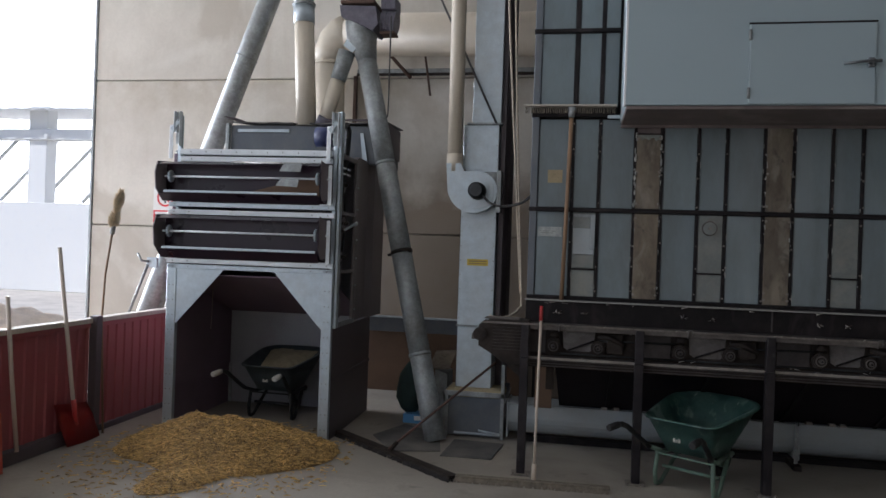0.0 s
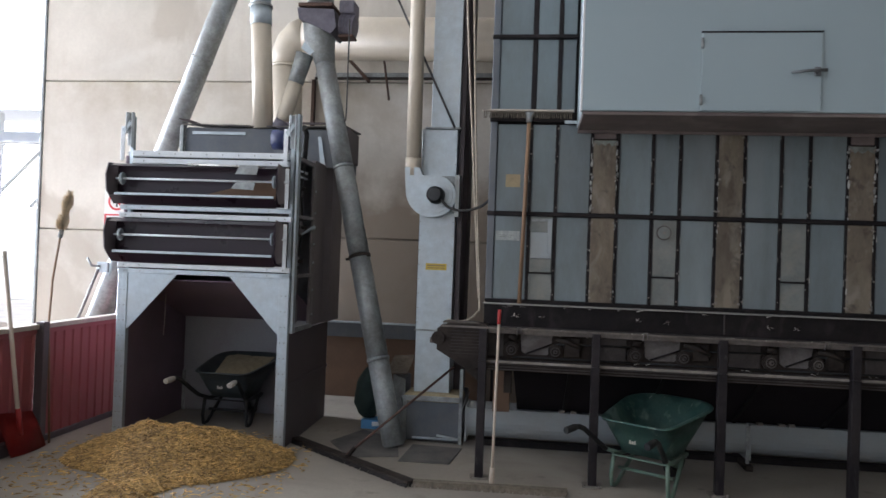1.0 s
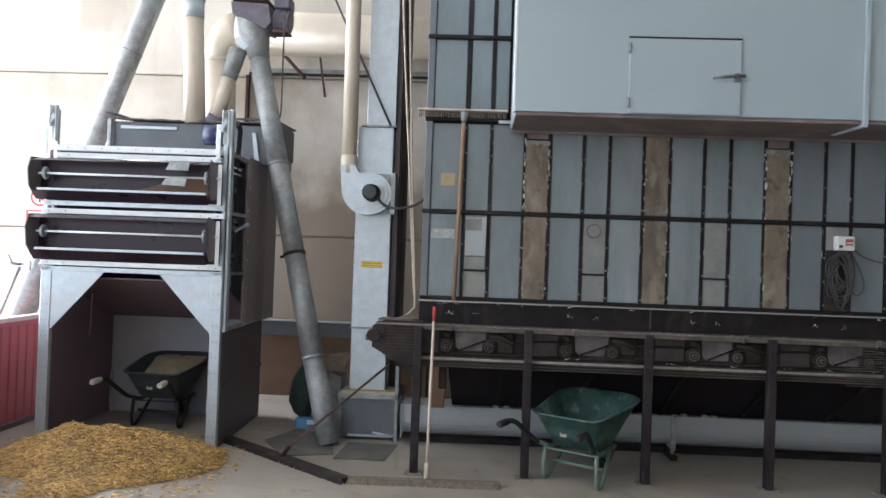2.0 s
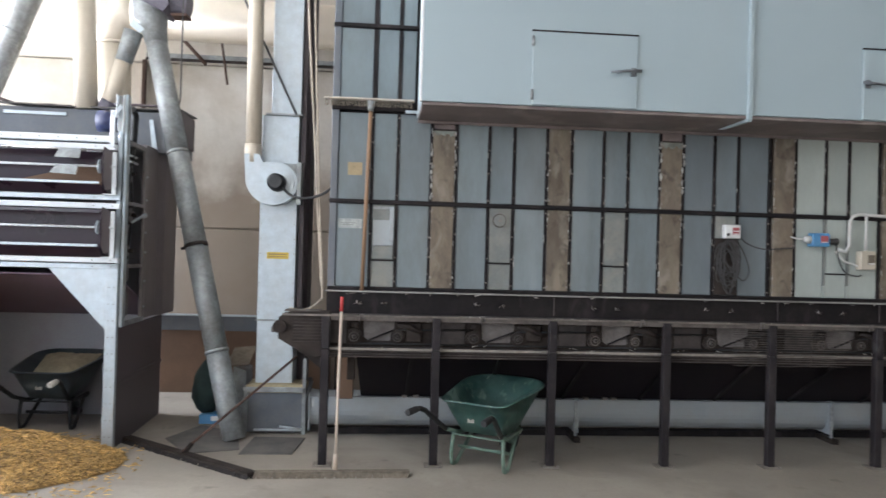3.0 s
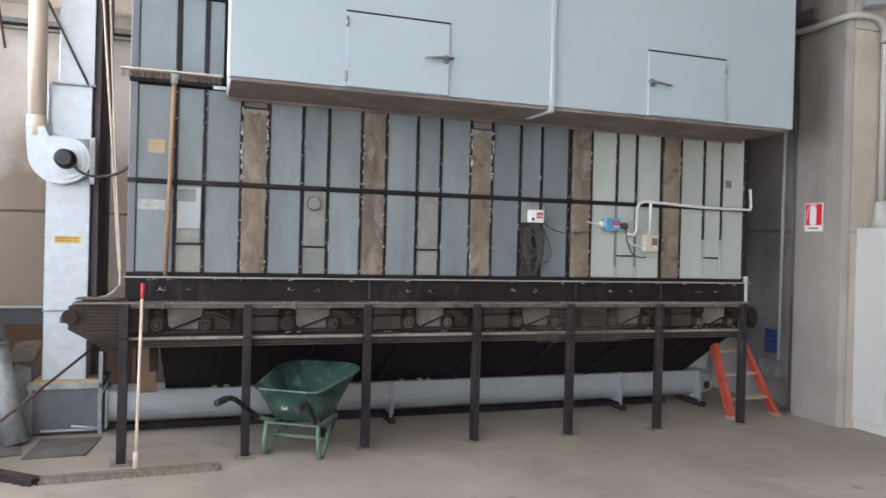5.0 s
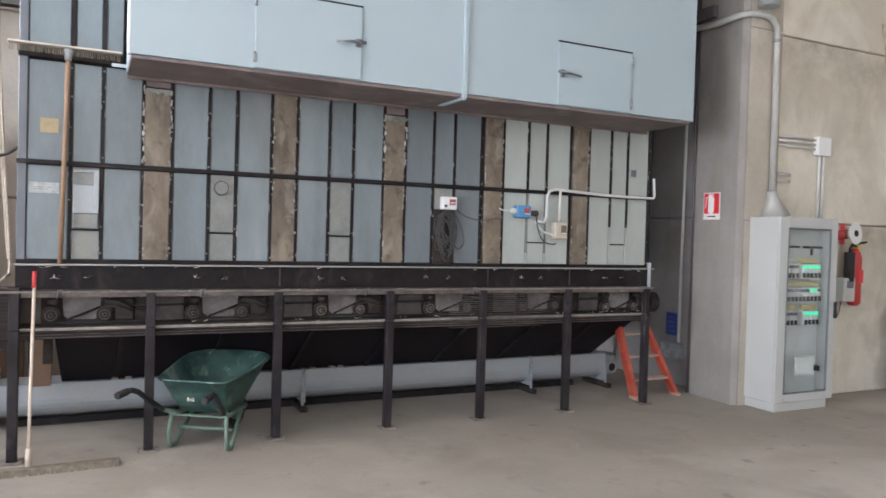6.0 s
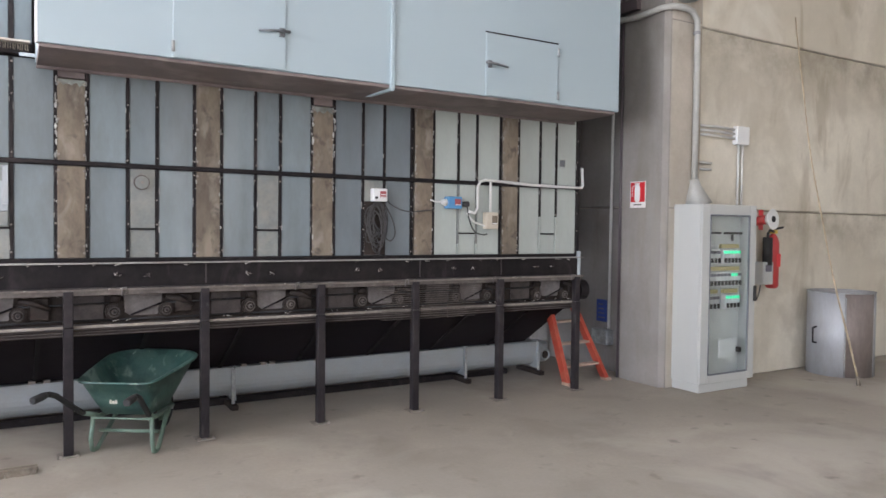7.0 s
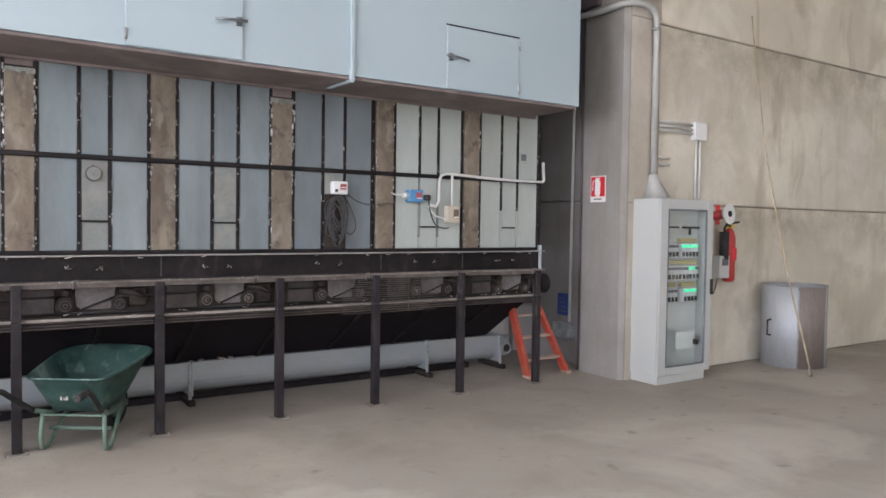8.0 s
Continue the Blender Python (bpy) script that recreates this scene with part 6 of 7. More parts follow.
    p("hanging_string", tubed([(0.215, 0.485, 1.212), (0.212, 0.485, 0.96), (0.205, 0.485, 0.84)], 0.0035, 5), "rope")
    p("rear_leg", boxed(0.0, 0.06, D - 0.06, D, 0.0, 0.4), "galv_old")
    p("rear_leg", boxed(Wd - 0.09, Wd - 0.03, D - 0.06, D, 0.0, 0.4), "galv_old")


cleaner()


# ---- wheelbarrows ----
def tray_mesh(t=0.010):
    """A tapered tray with a square rear and a rounded nose: rings from the floor to the rolled rim, then an inner skin."""
    bm = bmesh.new()
    n = 44

    def ring(hw, y0, y1, z0, z1, flare=0.31, off=-0.043):
        pts = []
        yc, half = (y0 + y1) / 2, (y1 - y0) / 2
        for i in range(n):
            a = 2 * math.pi * (i + 0.5) / n
            c, s = math.cos(a), math.sin(a)
            e = 2 / (9.0 if s < 0 else 3.4)
            y = yc + half * math.copysign(abs(s) ** e, s)
            x = hw * math.copysign(abs(c) ** e, c)
            k = min(1.0, max(0.0, (y - y0) / (y1 - y0)))
            pts.append((x * (1 + flare * min(1.0, k / 0.8)) + off * (1 - k), y, z0 + (z1 - z0) * k))
        return pts
    rims = [ring(0.165, 0.0, 0.38, 0.262, 0.285, 0.1, -0.005), ring(0.205, -0.045, 0.48, 0.37, 0.44, 0.2, -0.02), ring(0.243, -0.085, 0.58, 0.488, 0.606), ring(0.256, -0.10, 0.597, 0.487, 0.605),
            ring(0.260, -0.104, 0.601, 0.496, 0.614), ring(0.253, -0.096, 0.593, 0.504, 0.622), ring(0.243 - t, -0.085 + t, 0.58 - t, 0.500, 0.618),
            ring(0.205 - t, -0.045 + t, 0.48 - t, 0.375, 0.445, 0.2, -0.02), ring(0.157, 0.01, 0.37, 0.272, 0.295, 0.1, -0.005)]
    vs = [[bm.verts.new(p) for p in r] for r in rims]
    for a, b in zip(vs, vs[1:]):
        for i in range(n):
            bm.faces.new((a[i], a[(i + 1) % n], b[(i + 1) % n], b[i])).smooth = True
    bm.faces.new(vs[0][::-1])
    bm.faces.new(vs[-1])
    return bm


def wheelbarrow(m, label, tray_mat, frame_mat, grip_mat):
    t = thing("wheelbarrow", m, label, "wheelbarrow", "wheelbarrows by the machines")

    def p(name, bm, mat, parent=t, lab=""):
        bm.transform(Matrix.Diagonal((1.05, 1, 1, 1)))
        return part(name, bm, M[mat], parent, lab, local=True)
    tr = p("tray", tray_mesh(), tray_mat, lab="scuffed plastic tray")
    bm = bmesh.new()
    for i in range(3):
        box(bm, -0.085 + 0.018 * i, -0.075 + 0.018 * i, -0.052, -0.036, 0.345, 0.372 - 0.008 * (i == 1))
    p("tray_mark", bm, "grip_grey", tr, "small whitish marks")
    for s in (-1, 1):
        h = p("handle", tubed([(s * 0.10, 0.50, 0.20), (s * 0.15, 0.40, 0.238), (s * 0.19, 0.02, 0.245), (s * 0.215, -0.14, 0.30)], 0.016, 10), frame_mat)
        p("handle_tube", tubed([(s * 0.215, -0.14, 0.30), (s * 0.235, -0.24, 0.37), (s * 0.26, -0.38, 0.472), (s * 0.268, -0.44, 0.495), (s * 0.272, -0.48, 0.497)], 0.0185, 10), "rubber", h)
        p("grip", tubed([(s * 0.272, -0.47, 0.497), (s * 0.275, -0.50, 0.494), (s * 0.28, -0.585, 0.488), (s * 0.281, -0.595, 0.487)], [0.020, 0.0245, 0.0245, 0.019], 12), grip_mat, h)
        p("leg", tubed([(s * 0.195, -0.05, 0.262), (s * 0.205, -0.065, 0.10), (s * 0.205, -0.045, 0.022), (s * 0.205, -0.02, 0.015), (s * 0.203, 0.025, 0.017), (s * 0.198, 0.075, 0.06), (s * 0.172, 0.27, 0.243)], 0.015, 10), frame_mat)
        p("fork", tubed([(s * 0.10, 0.50, 0.20), (s * 0.058, 0.57, 0.175)], 0.013, 8), frame_mat)
    p("crossbar", tubed([(-0.20, 0.045, 0.135), (0.20, 0.045, 0.135)], 0.013, 8), frame_mat)
    p("crossbar", boxed(-0.205, 0.205, -0.068, -0.044, 0.242, 0.254, 0.004), frame_mat)
    wh = p("wheel", tubed([(-0.04, 0.56, 0.175), (0.04, 0.56, 0.175)], 0.10, 20), "green_frame" if frame_mat == "green_frame" else "galv_old")
    ring = [(0, 0.56 + 0.145 * math.cos(2 * math.pi * i / 24), 0.178 + 0.145 * math.sin(2 * math.pi * i / 24)) for i in range(25)]
    p("tyre", tubed(ring, 0.033, 10, caps=False), "rubber", wh)
    p("axle", tubed([(-0.09, 0.56, 0.175), (0.09, 0.56, 0.175)], 0.012, 8), "galv_old", wh)
    return t


barrow = wheelbarrow(pose(5.53, 5.835, 0, 0, 0, -33), "empty scuffed green plastic wheelbarrow under the dryer edge", "green", "green_frame", "rubber")
barrow_full = wheelbarrow(pose(1.911, 6.95, 0, 0, 0, -2.6), "blackish wheelbarrow filled with pale seed under the cleaner", "tray_dark", "rubber", "grip_grey")
bm = bmesh.new()
n = 16
grid = [[bm.verts.new(((-0.20 + 0.40 * i / n) * (1 + 0.25 * j / n) - 0.02, 0.02 + 0.50 * j / n, 0.385 + 0.20 * j / n + 0.05 * math.sin(math.pi * i / n) * math.sin(math.pi * j / n) + 0.01 * noise.noise(Vector((i, j, 0.5))))) for i in range(n + 1)] for j in range(n + 1)]
for a, b in zip(grid, grid[1:]):
    for i in range(n):
        bm.faces.new((a[i], a[i + 1], b[i + 1], b[i])).smooth = True
bm.transform(pose(1.911, 6.95, 0, 0, 0, -2.6))
solo("seed_load", bm, M["seed"], "pale seed heaped in the wheelbarrow tray", "seed", kind="stuff")


# ---- brooms, shovels and sticks ----
def wide_broom(name, a, b, label, head_mat, tuft_mat, handle, handle_mat, tip=None, w=0.05):
    t = thing(name, pose((a[0] + b[0]) / 2, (a[1] + b[1]) / 2, 0), label, "broom", "brooms")
    A, B = Vector((*a, 0)), Vector((*b, 0))
    d = (B - A).normalized()
    nrm = Vector((-d.y, d.x, 0))
    bm = bmesh.new()
    prism(bm, [A + nrm * w * 0.6 + Vector((0, 0, 0.024)), A - nrm * w * 0.6 + Vector((0, 0, 0.024)), A - nrm * w * 0.6 + Vector((0, 0, 0.040)), A + nrm * w * 0.6 + Vector((0, 0, 0.040))], B - A)
    part("head", bm, M[head_mat], t)
    bm = bmesh.new()
    L = (B - A).length
    for i in range(int(L / 0.012)):
        for s in (-1, -0.35, 0.35, 1):
            c = A + d * (i * 0.012 + random.uniform(0, 0.008)) + nrm * s * w * 0.5
            e = c + nrm * s * random.uniform(0.018, 0.034) + d * random.uniform(-0.01, 0.01)
            prism(bm, [c + Vector((0, 0, 0.032)), c + d * 0.015 + Vector((0, 0, 0.032)), e + d * 0.017 + Vector((0, 0, 0.001)), e + Vector((0, 0, 0.001))], nrm * 0.006)
    part("bristles", bm, M[tuft_mat], t)
    h = part("handle", tubed(handle, 0.0105, 10), M[handle_mat], t)
    if tip:
        e, f = Vector(handle[-1]), Vector(handle[-2])
        w_ = (e - f).normalized()
        part("tip", tubed([e - w_ * 0.01, e + w_ * 0.10], 0.0135, 10), M[tip], h, "red plastic tip")
    c = Vector(handle[0])
    part("socket", tubed([c - Vector((0, 0, 0.02)), c + (Vector(handle[1]) - c).normalized() * 0.09], 0.018, 10), M["handle_pale"] if tip else M["drive"], t)


wide_broom("wide_broom", (3.90, 5.617), (4.99, 5.655), "wide dusty push broom with pale red-tipped handle", "bristle", "bristle", [(4.458, 5.66, 0.06), (4.458, 5.75, 0.5), (4.46, 5.89, 1.165)], "handle_pale", "red")
wide_broom("wide_broom", (2.70, 6.57), (3.89, 5.59), "wide black push broom with brown handle on the floor", "drive", "bristle_dark", [(3.28, 6.08, 0.05), (3.66, 6.42, 0.37), (4.04, 6.75, 0.69)], "rust", None, 0.07)


def upturned_broom():
    t = thing("upturned_broom", pose(4.6, 6.05, 1.31), "upturned push broom leaning on the dryer ledge", "broom", "brooms")
    part("handle", tubed([(4.60, 6.075, 1.306), (4.615, 6.08, 2.0), (4.63, 6.07, 2.75)], 0.016, 10), M["wood"], t, "brown wooden handle")
    part("head", boxed(4.27, 4.965, 6.045, 6.095, 2.785, 2.80, 0.004), M["wood_grey"], t)
    part("socket", tubed([(4.628, 6.07, 2.70), (4.632, 6.07, 2.78)], [0.020, 0.034], 10), M["galv_old"], t)
    bm = bmesh.new()
    for i in range(48):
        x = 4.28 + i * 0.0142
        for y in (6.05, 6.08):
            prism(bm, [(x, y, 2.785), (x + 0.004, y, 2.785), (x + 0.004 + random.uniform(-.004, .004), y - 0.004, 2.735), (x + random.uniform(-.004, .004), y - 0.004, 2.735)], (0, 0.004, 0))
    part("bristles", bm, M["bristle"], t)


upturned_broom()


def red_shovel():
    t = thing("shovel", pose(0.9, 5.5, 0), "red plastic grain shovel standing against the fence", "shovel")
    bm = bmesh.new()
    n = 8
    cols = []
    for i in range(n + 1):
        u = i / n
        bulge = 0.025 * math.sin(math.pi * u)
        yy = 5.51 + 0.40 * u
        cols.append([bm.verts.new((0.83 + bulge, yy, 0.005)), bm.verts.new((0.79 + bulge * 0.8, yy - 0.045, 0.19)), bm.verts.new((0.765 + bulge * 0.3, yy - 0.085 - 0.01 * u, 0.35 - 0.05 * u))])
    for a, b in zip(cols, cols[1:]):
        for k in range(2):
            bm.faces.new((a[k], b[k], b[k + 1], a[k + 1])).smooth = True
    bmesh.ops.solidify(bm, geom=bm.faces[:], thickness=0.008)
    part("blade", bm, M["red"], t)
    h = part("handle", tubed([(0.815, 5.625, 0.18), (0.80, 5.605, 0.34), (0.735, 5.47, 1.57)], 0.016, 10), M["handle_pale"], t)
    part("socket", tubed([(0.815, 5.63, 0.15), (0.80, 5.605, 0.36)], 0.019, 10), M["red"], t)


red_shovel()
t = thing("long_handled_tool", pose(0.73, 5.1, 0), "long pale wooden tool handle leaning on the fence", "tool")
part("handle", tubed([(0.80, 5.02, 0.10), (0.775, 4.97, 0.7), (0.76, 4.93, 1.22)], 0.015, 10), M["handle_pale"], t)
part("blade", prismed([(0.84, 4.76, 0.002), (0.86, 4.83, 0.002), (0.83, 4.83, 0.42), (0.82, 4.76, 0.42)], (-0.006, 0, 0)), M["orange"], t)

t = thing("cobweb_brush", pose(0.73, 5.95, 0.0), "long cobweb brush with matted head standing by the fence", "brush")
part("pole", tubed([(0.80, 5.99, 0.0), (0.775, 5.96, 0.98), (0.80, 5.95, 1.35), (0.856, 5.95, 1.73)], 0.009, 8), M["wood"], t)
bm = bmesh.new()
for k in range(900):
    u = random.random()
    c = Vector((0.856 + 0.07 * u, 5.95, 1.73 + 0.30 * u))
    w_ = 0.020 + 0.032 * abs(math.sin(1.9 * math.pi * u + 0.5)) * (1 - 0.4 * u)
    a = random.uniform(0, 2 * math.pi)
    e = c + Vector((math.cos(a) * w_, math.sin(a) * w_, random.uniform(0.01, 0.07)))
    d = Vector((0.004, 0.004, 0))
    prism(bm, [c, c + d, e], (0, 0, 0.006))
part("bristles", bm, M["web_bristle"], t, "matted pale brown bristles")
part("ferrule", tubed([(0.850, 5.95, 1.69), (0.862, 5.95, 1.76)], 0.02, 10), M["galv_old"], t)

# ---- red sheet fence ----
def fence():
    t = thing("sheet_fence", pose(0.71, 5.5, 0), "low red corrugated sheet fence with pale top rail", "fence")
    posts = [2.3, 4.15, 5.92, 7.28]
    for y0, y1 in zip(posts, posts[1:]):
        n = int((y1 - y0) / 0.115)
        prof = []
        for i in range(n):
            ya = y0 + 0.02 + i * (y1 - y0 - 0.04) / n
            w = (y1 - y0 - 0.04) / n
            prof += [(0.702, ya), (0.702, ya + w * 0.66), (0.714, ya + w * 0.75), (0.714, ya + w * 0.91)]
        bm = bmesh.new()
        cols = [[bm.verts.new(p) for p in ((x, y, 0.05), (x, y, 0.94), (x - 0.004, y, 0.94), (x - 0.004, y, 0.05))] for x, y in prof]
        for c, d in zip(cols, cols[1:]):
            for k in range(4):
                bm.faces.new((c[k], c[(k + 1) % 4], d[(k + 1) % 4], d[k]))
        bm.faces.new(cols[0])
        bm.faces.new(cols[-1])
        part("sheet", bm, M["red_sheet"], t)
        part("bottom_rail", boxed(0.67, 0.77 if y0 < 5 else 0.73, y0 + 0.02, y1 - 0.02, 0.0, 0.10 if y0 < 5 else 0.05, 0.004), M["dark_panel"], t)
        part("top_rail", boxed(0.66, 0.75, y0, y1, 0.94, 0.98, 0.004), M["wood_grey"], t)
        part("rail_lip", boxed(0.715, 0.73, y0 + 0.03, y1 - 0.03, 0.90, 0.939, 0.002), M["red_sheet"], t)
    for y in posts:
        part("post", boxed(0.715, 0.79, y - 0.036, y + 0.036, 0.0, 1.0, 0.005), M["dark_panel"], t)


fence()

# ---- grain heap on the floor ----
def heap_height(x, y):
    u, v = (x - 2.05) / 0.84, (y - 5.86) / 0.66
    d = math.hypot(u, v) + 0.12 * noise.noise(Vector((x * 2.3, y * 2.3, 4)))
    z = 0.27 * max(0.0, 1 - d) ** 0.9
    # thin tongue towards the front, and the flat left shoulder
    u2, v2 = (x - 2.08 - 0.10 * (y - 5.2)) / 0.24, (y - 5.20) / 0.52
    z = max(z, 0.055 * max(0.0, 1 - math.hypot(u2, v2) - 0.15 * noise.noise(Vector((x * 5, y * 5, 9)))) ** 0.7)
    u3, v3 = (x - 1.70) / 0.60, (y - 5.92) / 0.60
    z = max(z, 0.25 * max(0.0, 1 - math.hypot(u3, v3) - 0.08 * noise.noise(Vector((x * 3, y * 3, 6)))) ** 0.95)
    return z * (1 + 0.09 * noise.noise(Vector((x * 6, y * 6, 2))))


bm = bmesh.new()
n = 90
grid = []
for j in range(n + 1):
    row = []
    for i in range(n + 1):
        x, y = 0.95 + 2.1 * i / n, 4.55 + 2.25 * j / n
        z = heap_height(x, y)
        row.append(bm.verts.new((x, y, z + 0.008 * noise.noise(Vector((x * 40, y * 40, 1))) if z > 0.004 else -0.01)))
    grid.append(row)
for a, b in zip(grid, grid[1:]):
    for i in range(n):
        bm.faces.new((a[i], a[i + 1], b[i + 1], b[i])).smooth = True
solo("grain_heap", bm, M["grain"], "golden heap of husks and straw spilled on the floor", "grain heap", kind="stuff")
verts, faces = [], []
rng = random.Random(11)
count = 0
while count < 21000:
    x, y = rng.uniform(0.95, 3.05), rng.uniform(4.5, 6.8)
    z = heap_height(x, y)
    if z < 0.003:
        d = math.hypot((x - 2.0) / 1.25, (y - 5.65) / 1.2)
        if d > 1 or rng.random() > 0.020 * (1.25 - d) / 0.3:
            continue
        z = 0.002
    big = rng.random() < 0.55
    L, w = (rng.uniform(0.035, 0.075), rng.uniform(0.0038, 0.0068)) if big else (rng.uniform(0.014, 0.04), rng.uniform(0.003, 0.006))
    a, tilt = rng.uniform(0, 2 * math.pi), rng.uniform(-0.28, 0.28) if z > 0.01 else 0.0
    d = Vector((math.cos(a) * math.cos(tilt), math.sin(a) * math.cos(tilt), math.sin(tilt))) * L
    s = Vector((-math.sin(a), math.cos(a), 0)) * w
    c = Vector((x, y, z + 0.006 + abs(d.z) * 0.5))
    k = len(verts)
    verts += [c - d / 2 - s, c + d / 2 - s * 0.4, c + d / 2 + s * 0.4, c - d / 2 + s, c + Vector((0, 0, w * 1.4))]
    faces += [(k, k + 1, k + 4), (k + 1, k + 2, k + 4), (k + 2, k + 3, k + 4), (k + 3, k, k + 4), (k, k + 3, k + 2, k + 1)]
    count += 1
me = bpy.data.meshes.new("straw_pieces")
me.from_pydata(verts, [], faces)
me.materials.append(M["straw"])
tagged(new("straw_pieces", me), "loose golden straw and husk pieces over the heap", "straw", kind="stuff")

# ---- right end: ladder, cabinet, wall fittings ----
def ladder():
    t = thing("ladder", pose(10.0, 6.2, 0), "short orange-red ladder leaning under the dryer end", "ladder")
    fl, fr = Vector((9.69, 6.10, 0.0)), Vector((10.24, 6.13, 0.0))
    up_l, up_r = Vector((0.0, 0.42, 1.02)), Vector((-0.26, 0.42, 1.02))

    def rail(f, up):
        d = 0.022
        bm = bmesh.new()
        a = [f + Vector((-d, -0.045, 0)), f + Vector((d, -0.045, 0)), f + Vector((d, 0.045, 0)), f + Vector((-d, 0.045, 0))]
        prism(bm, a, up)
        return bm
    for f, up in ((fl, up_l), (fr, up_r)):
        r = part("side_rail", rail(f, up), M["orange"], t)
        part("foot_cap", boxed(f.x - 0.03, f.x + 0.03, f.y - 0.055, f.y + 0.055, 0, 0.03, 0.004), M["rung"], r)
    for k in range(4):
        s = 0.17 + 0.215 * k
        a, b = fl + up_l * s, fr + up_r * s
        bm = bmesh.new()
        prism(bm, [a + Vector((0.02, -0.04, -0.008)), a + Vector((0.02, 0.04, -0.008)), a + Vector((0.02, 0.04, 0.012)), a + Vector((0.02, -0.04, 0.012))], b - a - Vector((0.04, 0, 0)))
        part("rung", bm, M["rung"], t)


ladder()


def cabinet():
    t = thing("switch_cabinet", pose(11.0, 5.43, 0), "tall pale grey electrical cabinet with glazed door", "electrical cabinet")
    x0, x1, y0, y1, z0, z1 = 10.578, 11.38, 5.197, 5.597, 0.09, 1.842
    bm = boxed(x0, x0 + 0.02, y0 + 0.025, y1, z0, z1, 0.004)
    box(bm, x1 - 0.02, x1, y0 + 0.025, y1, z0, z1, 0.004)
    box(bm, x0 + 0.021, x1 - 0.021, y0 + 0.025, y1, z1 - 0.02, z1, 0.003)
    box(bm, x0 + 0.021, x1 - 0.021, y0 + 0.025, y1, z0, z0 + 0.02, 0.003)
    box(bm, x0 + 0.021, x1 - 0.021, y1 - 0.02, y1, z0 + 0.021, z1 - 0.021)
    part("body", bm, M["cabinet"], t)
    part("plinth", boxed(x0 + 0.015, x1 - 0.06, y0 + 0.02, y1, 0.0, z0 - 0.004, 0.004), M["cabinet"], t)
    wx0, wx1, wz0, wz1 = 10.69, 11.28, 0.168, 1.74
    bm = boxed(x0, wx0, y0, y0 + 0.022, z0, z1, 0.005)
    box(bm, wx1, x1, y0, y0 + 0.022, z0, z1, 0.005)
    box(bm, wx0, wx1, y0 + 0.001, y0 + 0.022, z0, wz0, 0.003)
    box(bm, wx0, wx1, y0 + 0.001, y0 + 0.022, wz1, z1, 0.003)
    d = part("door", bm, M["cabinet"], t)
    bm = boxed(wx0 - 0.004, wx0 + 0.012, y0 - 0.004, y0 + 0.01, wz0, wz1, 0.002)
    box(bm, wx1 - 0.012, wx1 + 0.004, y0 - 0.004, y0 + 0.01, wz0, wz1, 0.002)
    box(bm, wx0 + 0.013, wx1 - 0.013, y0 - 0.004, y0 + 0.01, wz1 - 0.012, wz1 + 0.004, 0.002)
    box(bm, wx0 + 0.013, wx1 - 0.013, y0 - 0.004, y0 + 0.01, wz0 - 0.004, wz0 + 0.012, 0.002)
    part("gasket", bm, M["slate"], d)
    g = part("pane", boxed(wx0 + 0.013, wx1 - 0.013, y0 + 0.008, y0 + 0.012, wz0 + 0.012, wz1 - 0.012), M["pane"], d)
    g.visible_shadow = False
    part("handle", boxed(x1 - 0.035, x1 - 0.005, y0 - 0.025, y0, 0.875, 1.033, 0.006), M["rubber"], d)
    yb = y0 + 0.18
    part("mounting_plate", boxed(wx0 - 0.03, x1 - 0.0215, yb, yb + 0.01, z0 + 0.03, z1 - 0.03), M["cab_in"], t)
    # rows of breakers: left group and right group, yellow caps, lit displays
    for r, (z, right_lit) in enumerate(((1.325, (0, 5)), (1.097, (4, 2)), (0.868, (0, 5)))):
        part("din_rail", boxed(10.80, 11.31, yb - 0.012, yb - 0.001, z - 0.02, z + 0.02), M["galv"], t)
        groups = [(10.815, 3 if r != 1 else 5), ((11.017, 11.083, 11.064)[r], (5, 4, 4)[r])]
        for gi, (gx, cnt) in enumerate(groups):
            for i in range(cnt):
                x = gx + 0.0535 * i
                b = part("breaker", boxed(x, x + 0.050, yb - 0.075, yb - 0.012, z - 0.075, z + 0.075, 0.003), M["white"], t)
                part("toggle", boxed(x + 0.012, x + 0.038, yb - 0.092, yb - 0.075, z - 0.062, z - 0.015, 0.003), M["rubber"], b)
                lit = gi == 1 and (right_lit[0] == 0 or i < 3 and i > 0)
                part("display", boxed(x + 0.002, x + 0.048, yb - 0.078, yb - 0.0752, z + 0.030, z + 0.058), M["led"] if lit else M["motor_grey"], b)
            wdt = 0.0535 * cnt
            part("label_strip", boxed(gx, gx + wdt, yb - 0.05, yb - 0.012, z + 0.085, z + 0.125, 0.002), M["cap_yellow"] if not (r == 0 and gi == 0) else M["cab_in"], t)
    part("isolator", boxed(11.10, 11.295, yb - 0.08, yb - 0.001, 1.55, 1.572, 0.003), M["rubber"], t)
    part("isolator", boxed(10.815, 10.975, yb - 0.08, yb - 0.001, 1.552, 1.572, 0.003), M["rubber"], t)
    part("lever", boxed(11.11, 11.135, yb - 0.10, yb - 0.081, 1.485, 1.548, 0.003), M["rubber"], t)
    part("document_pocket", boxed(10.86, 11.12, y0 + 0.016, y0 + 0.022, 0.33, 0.51, 0.002), M["cab_in"], d)
    part("small_lock", boxed(11.29, 11.315, yb - 0.08, yb - 0.001, 0.34, 0.39, 0.002), M["rubber"], t)


cabinet()

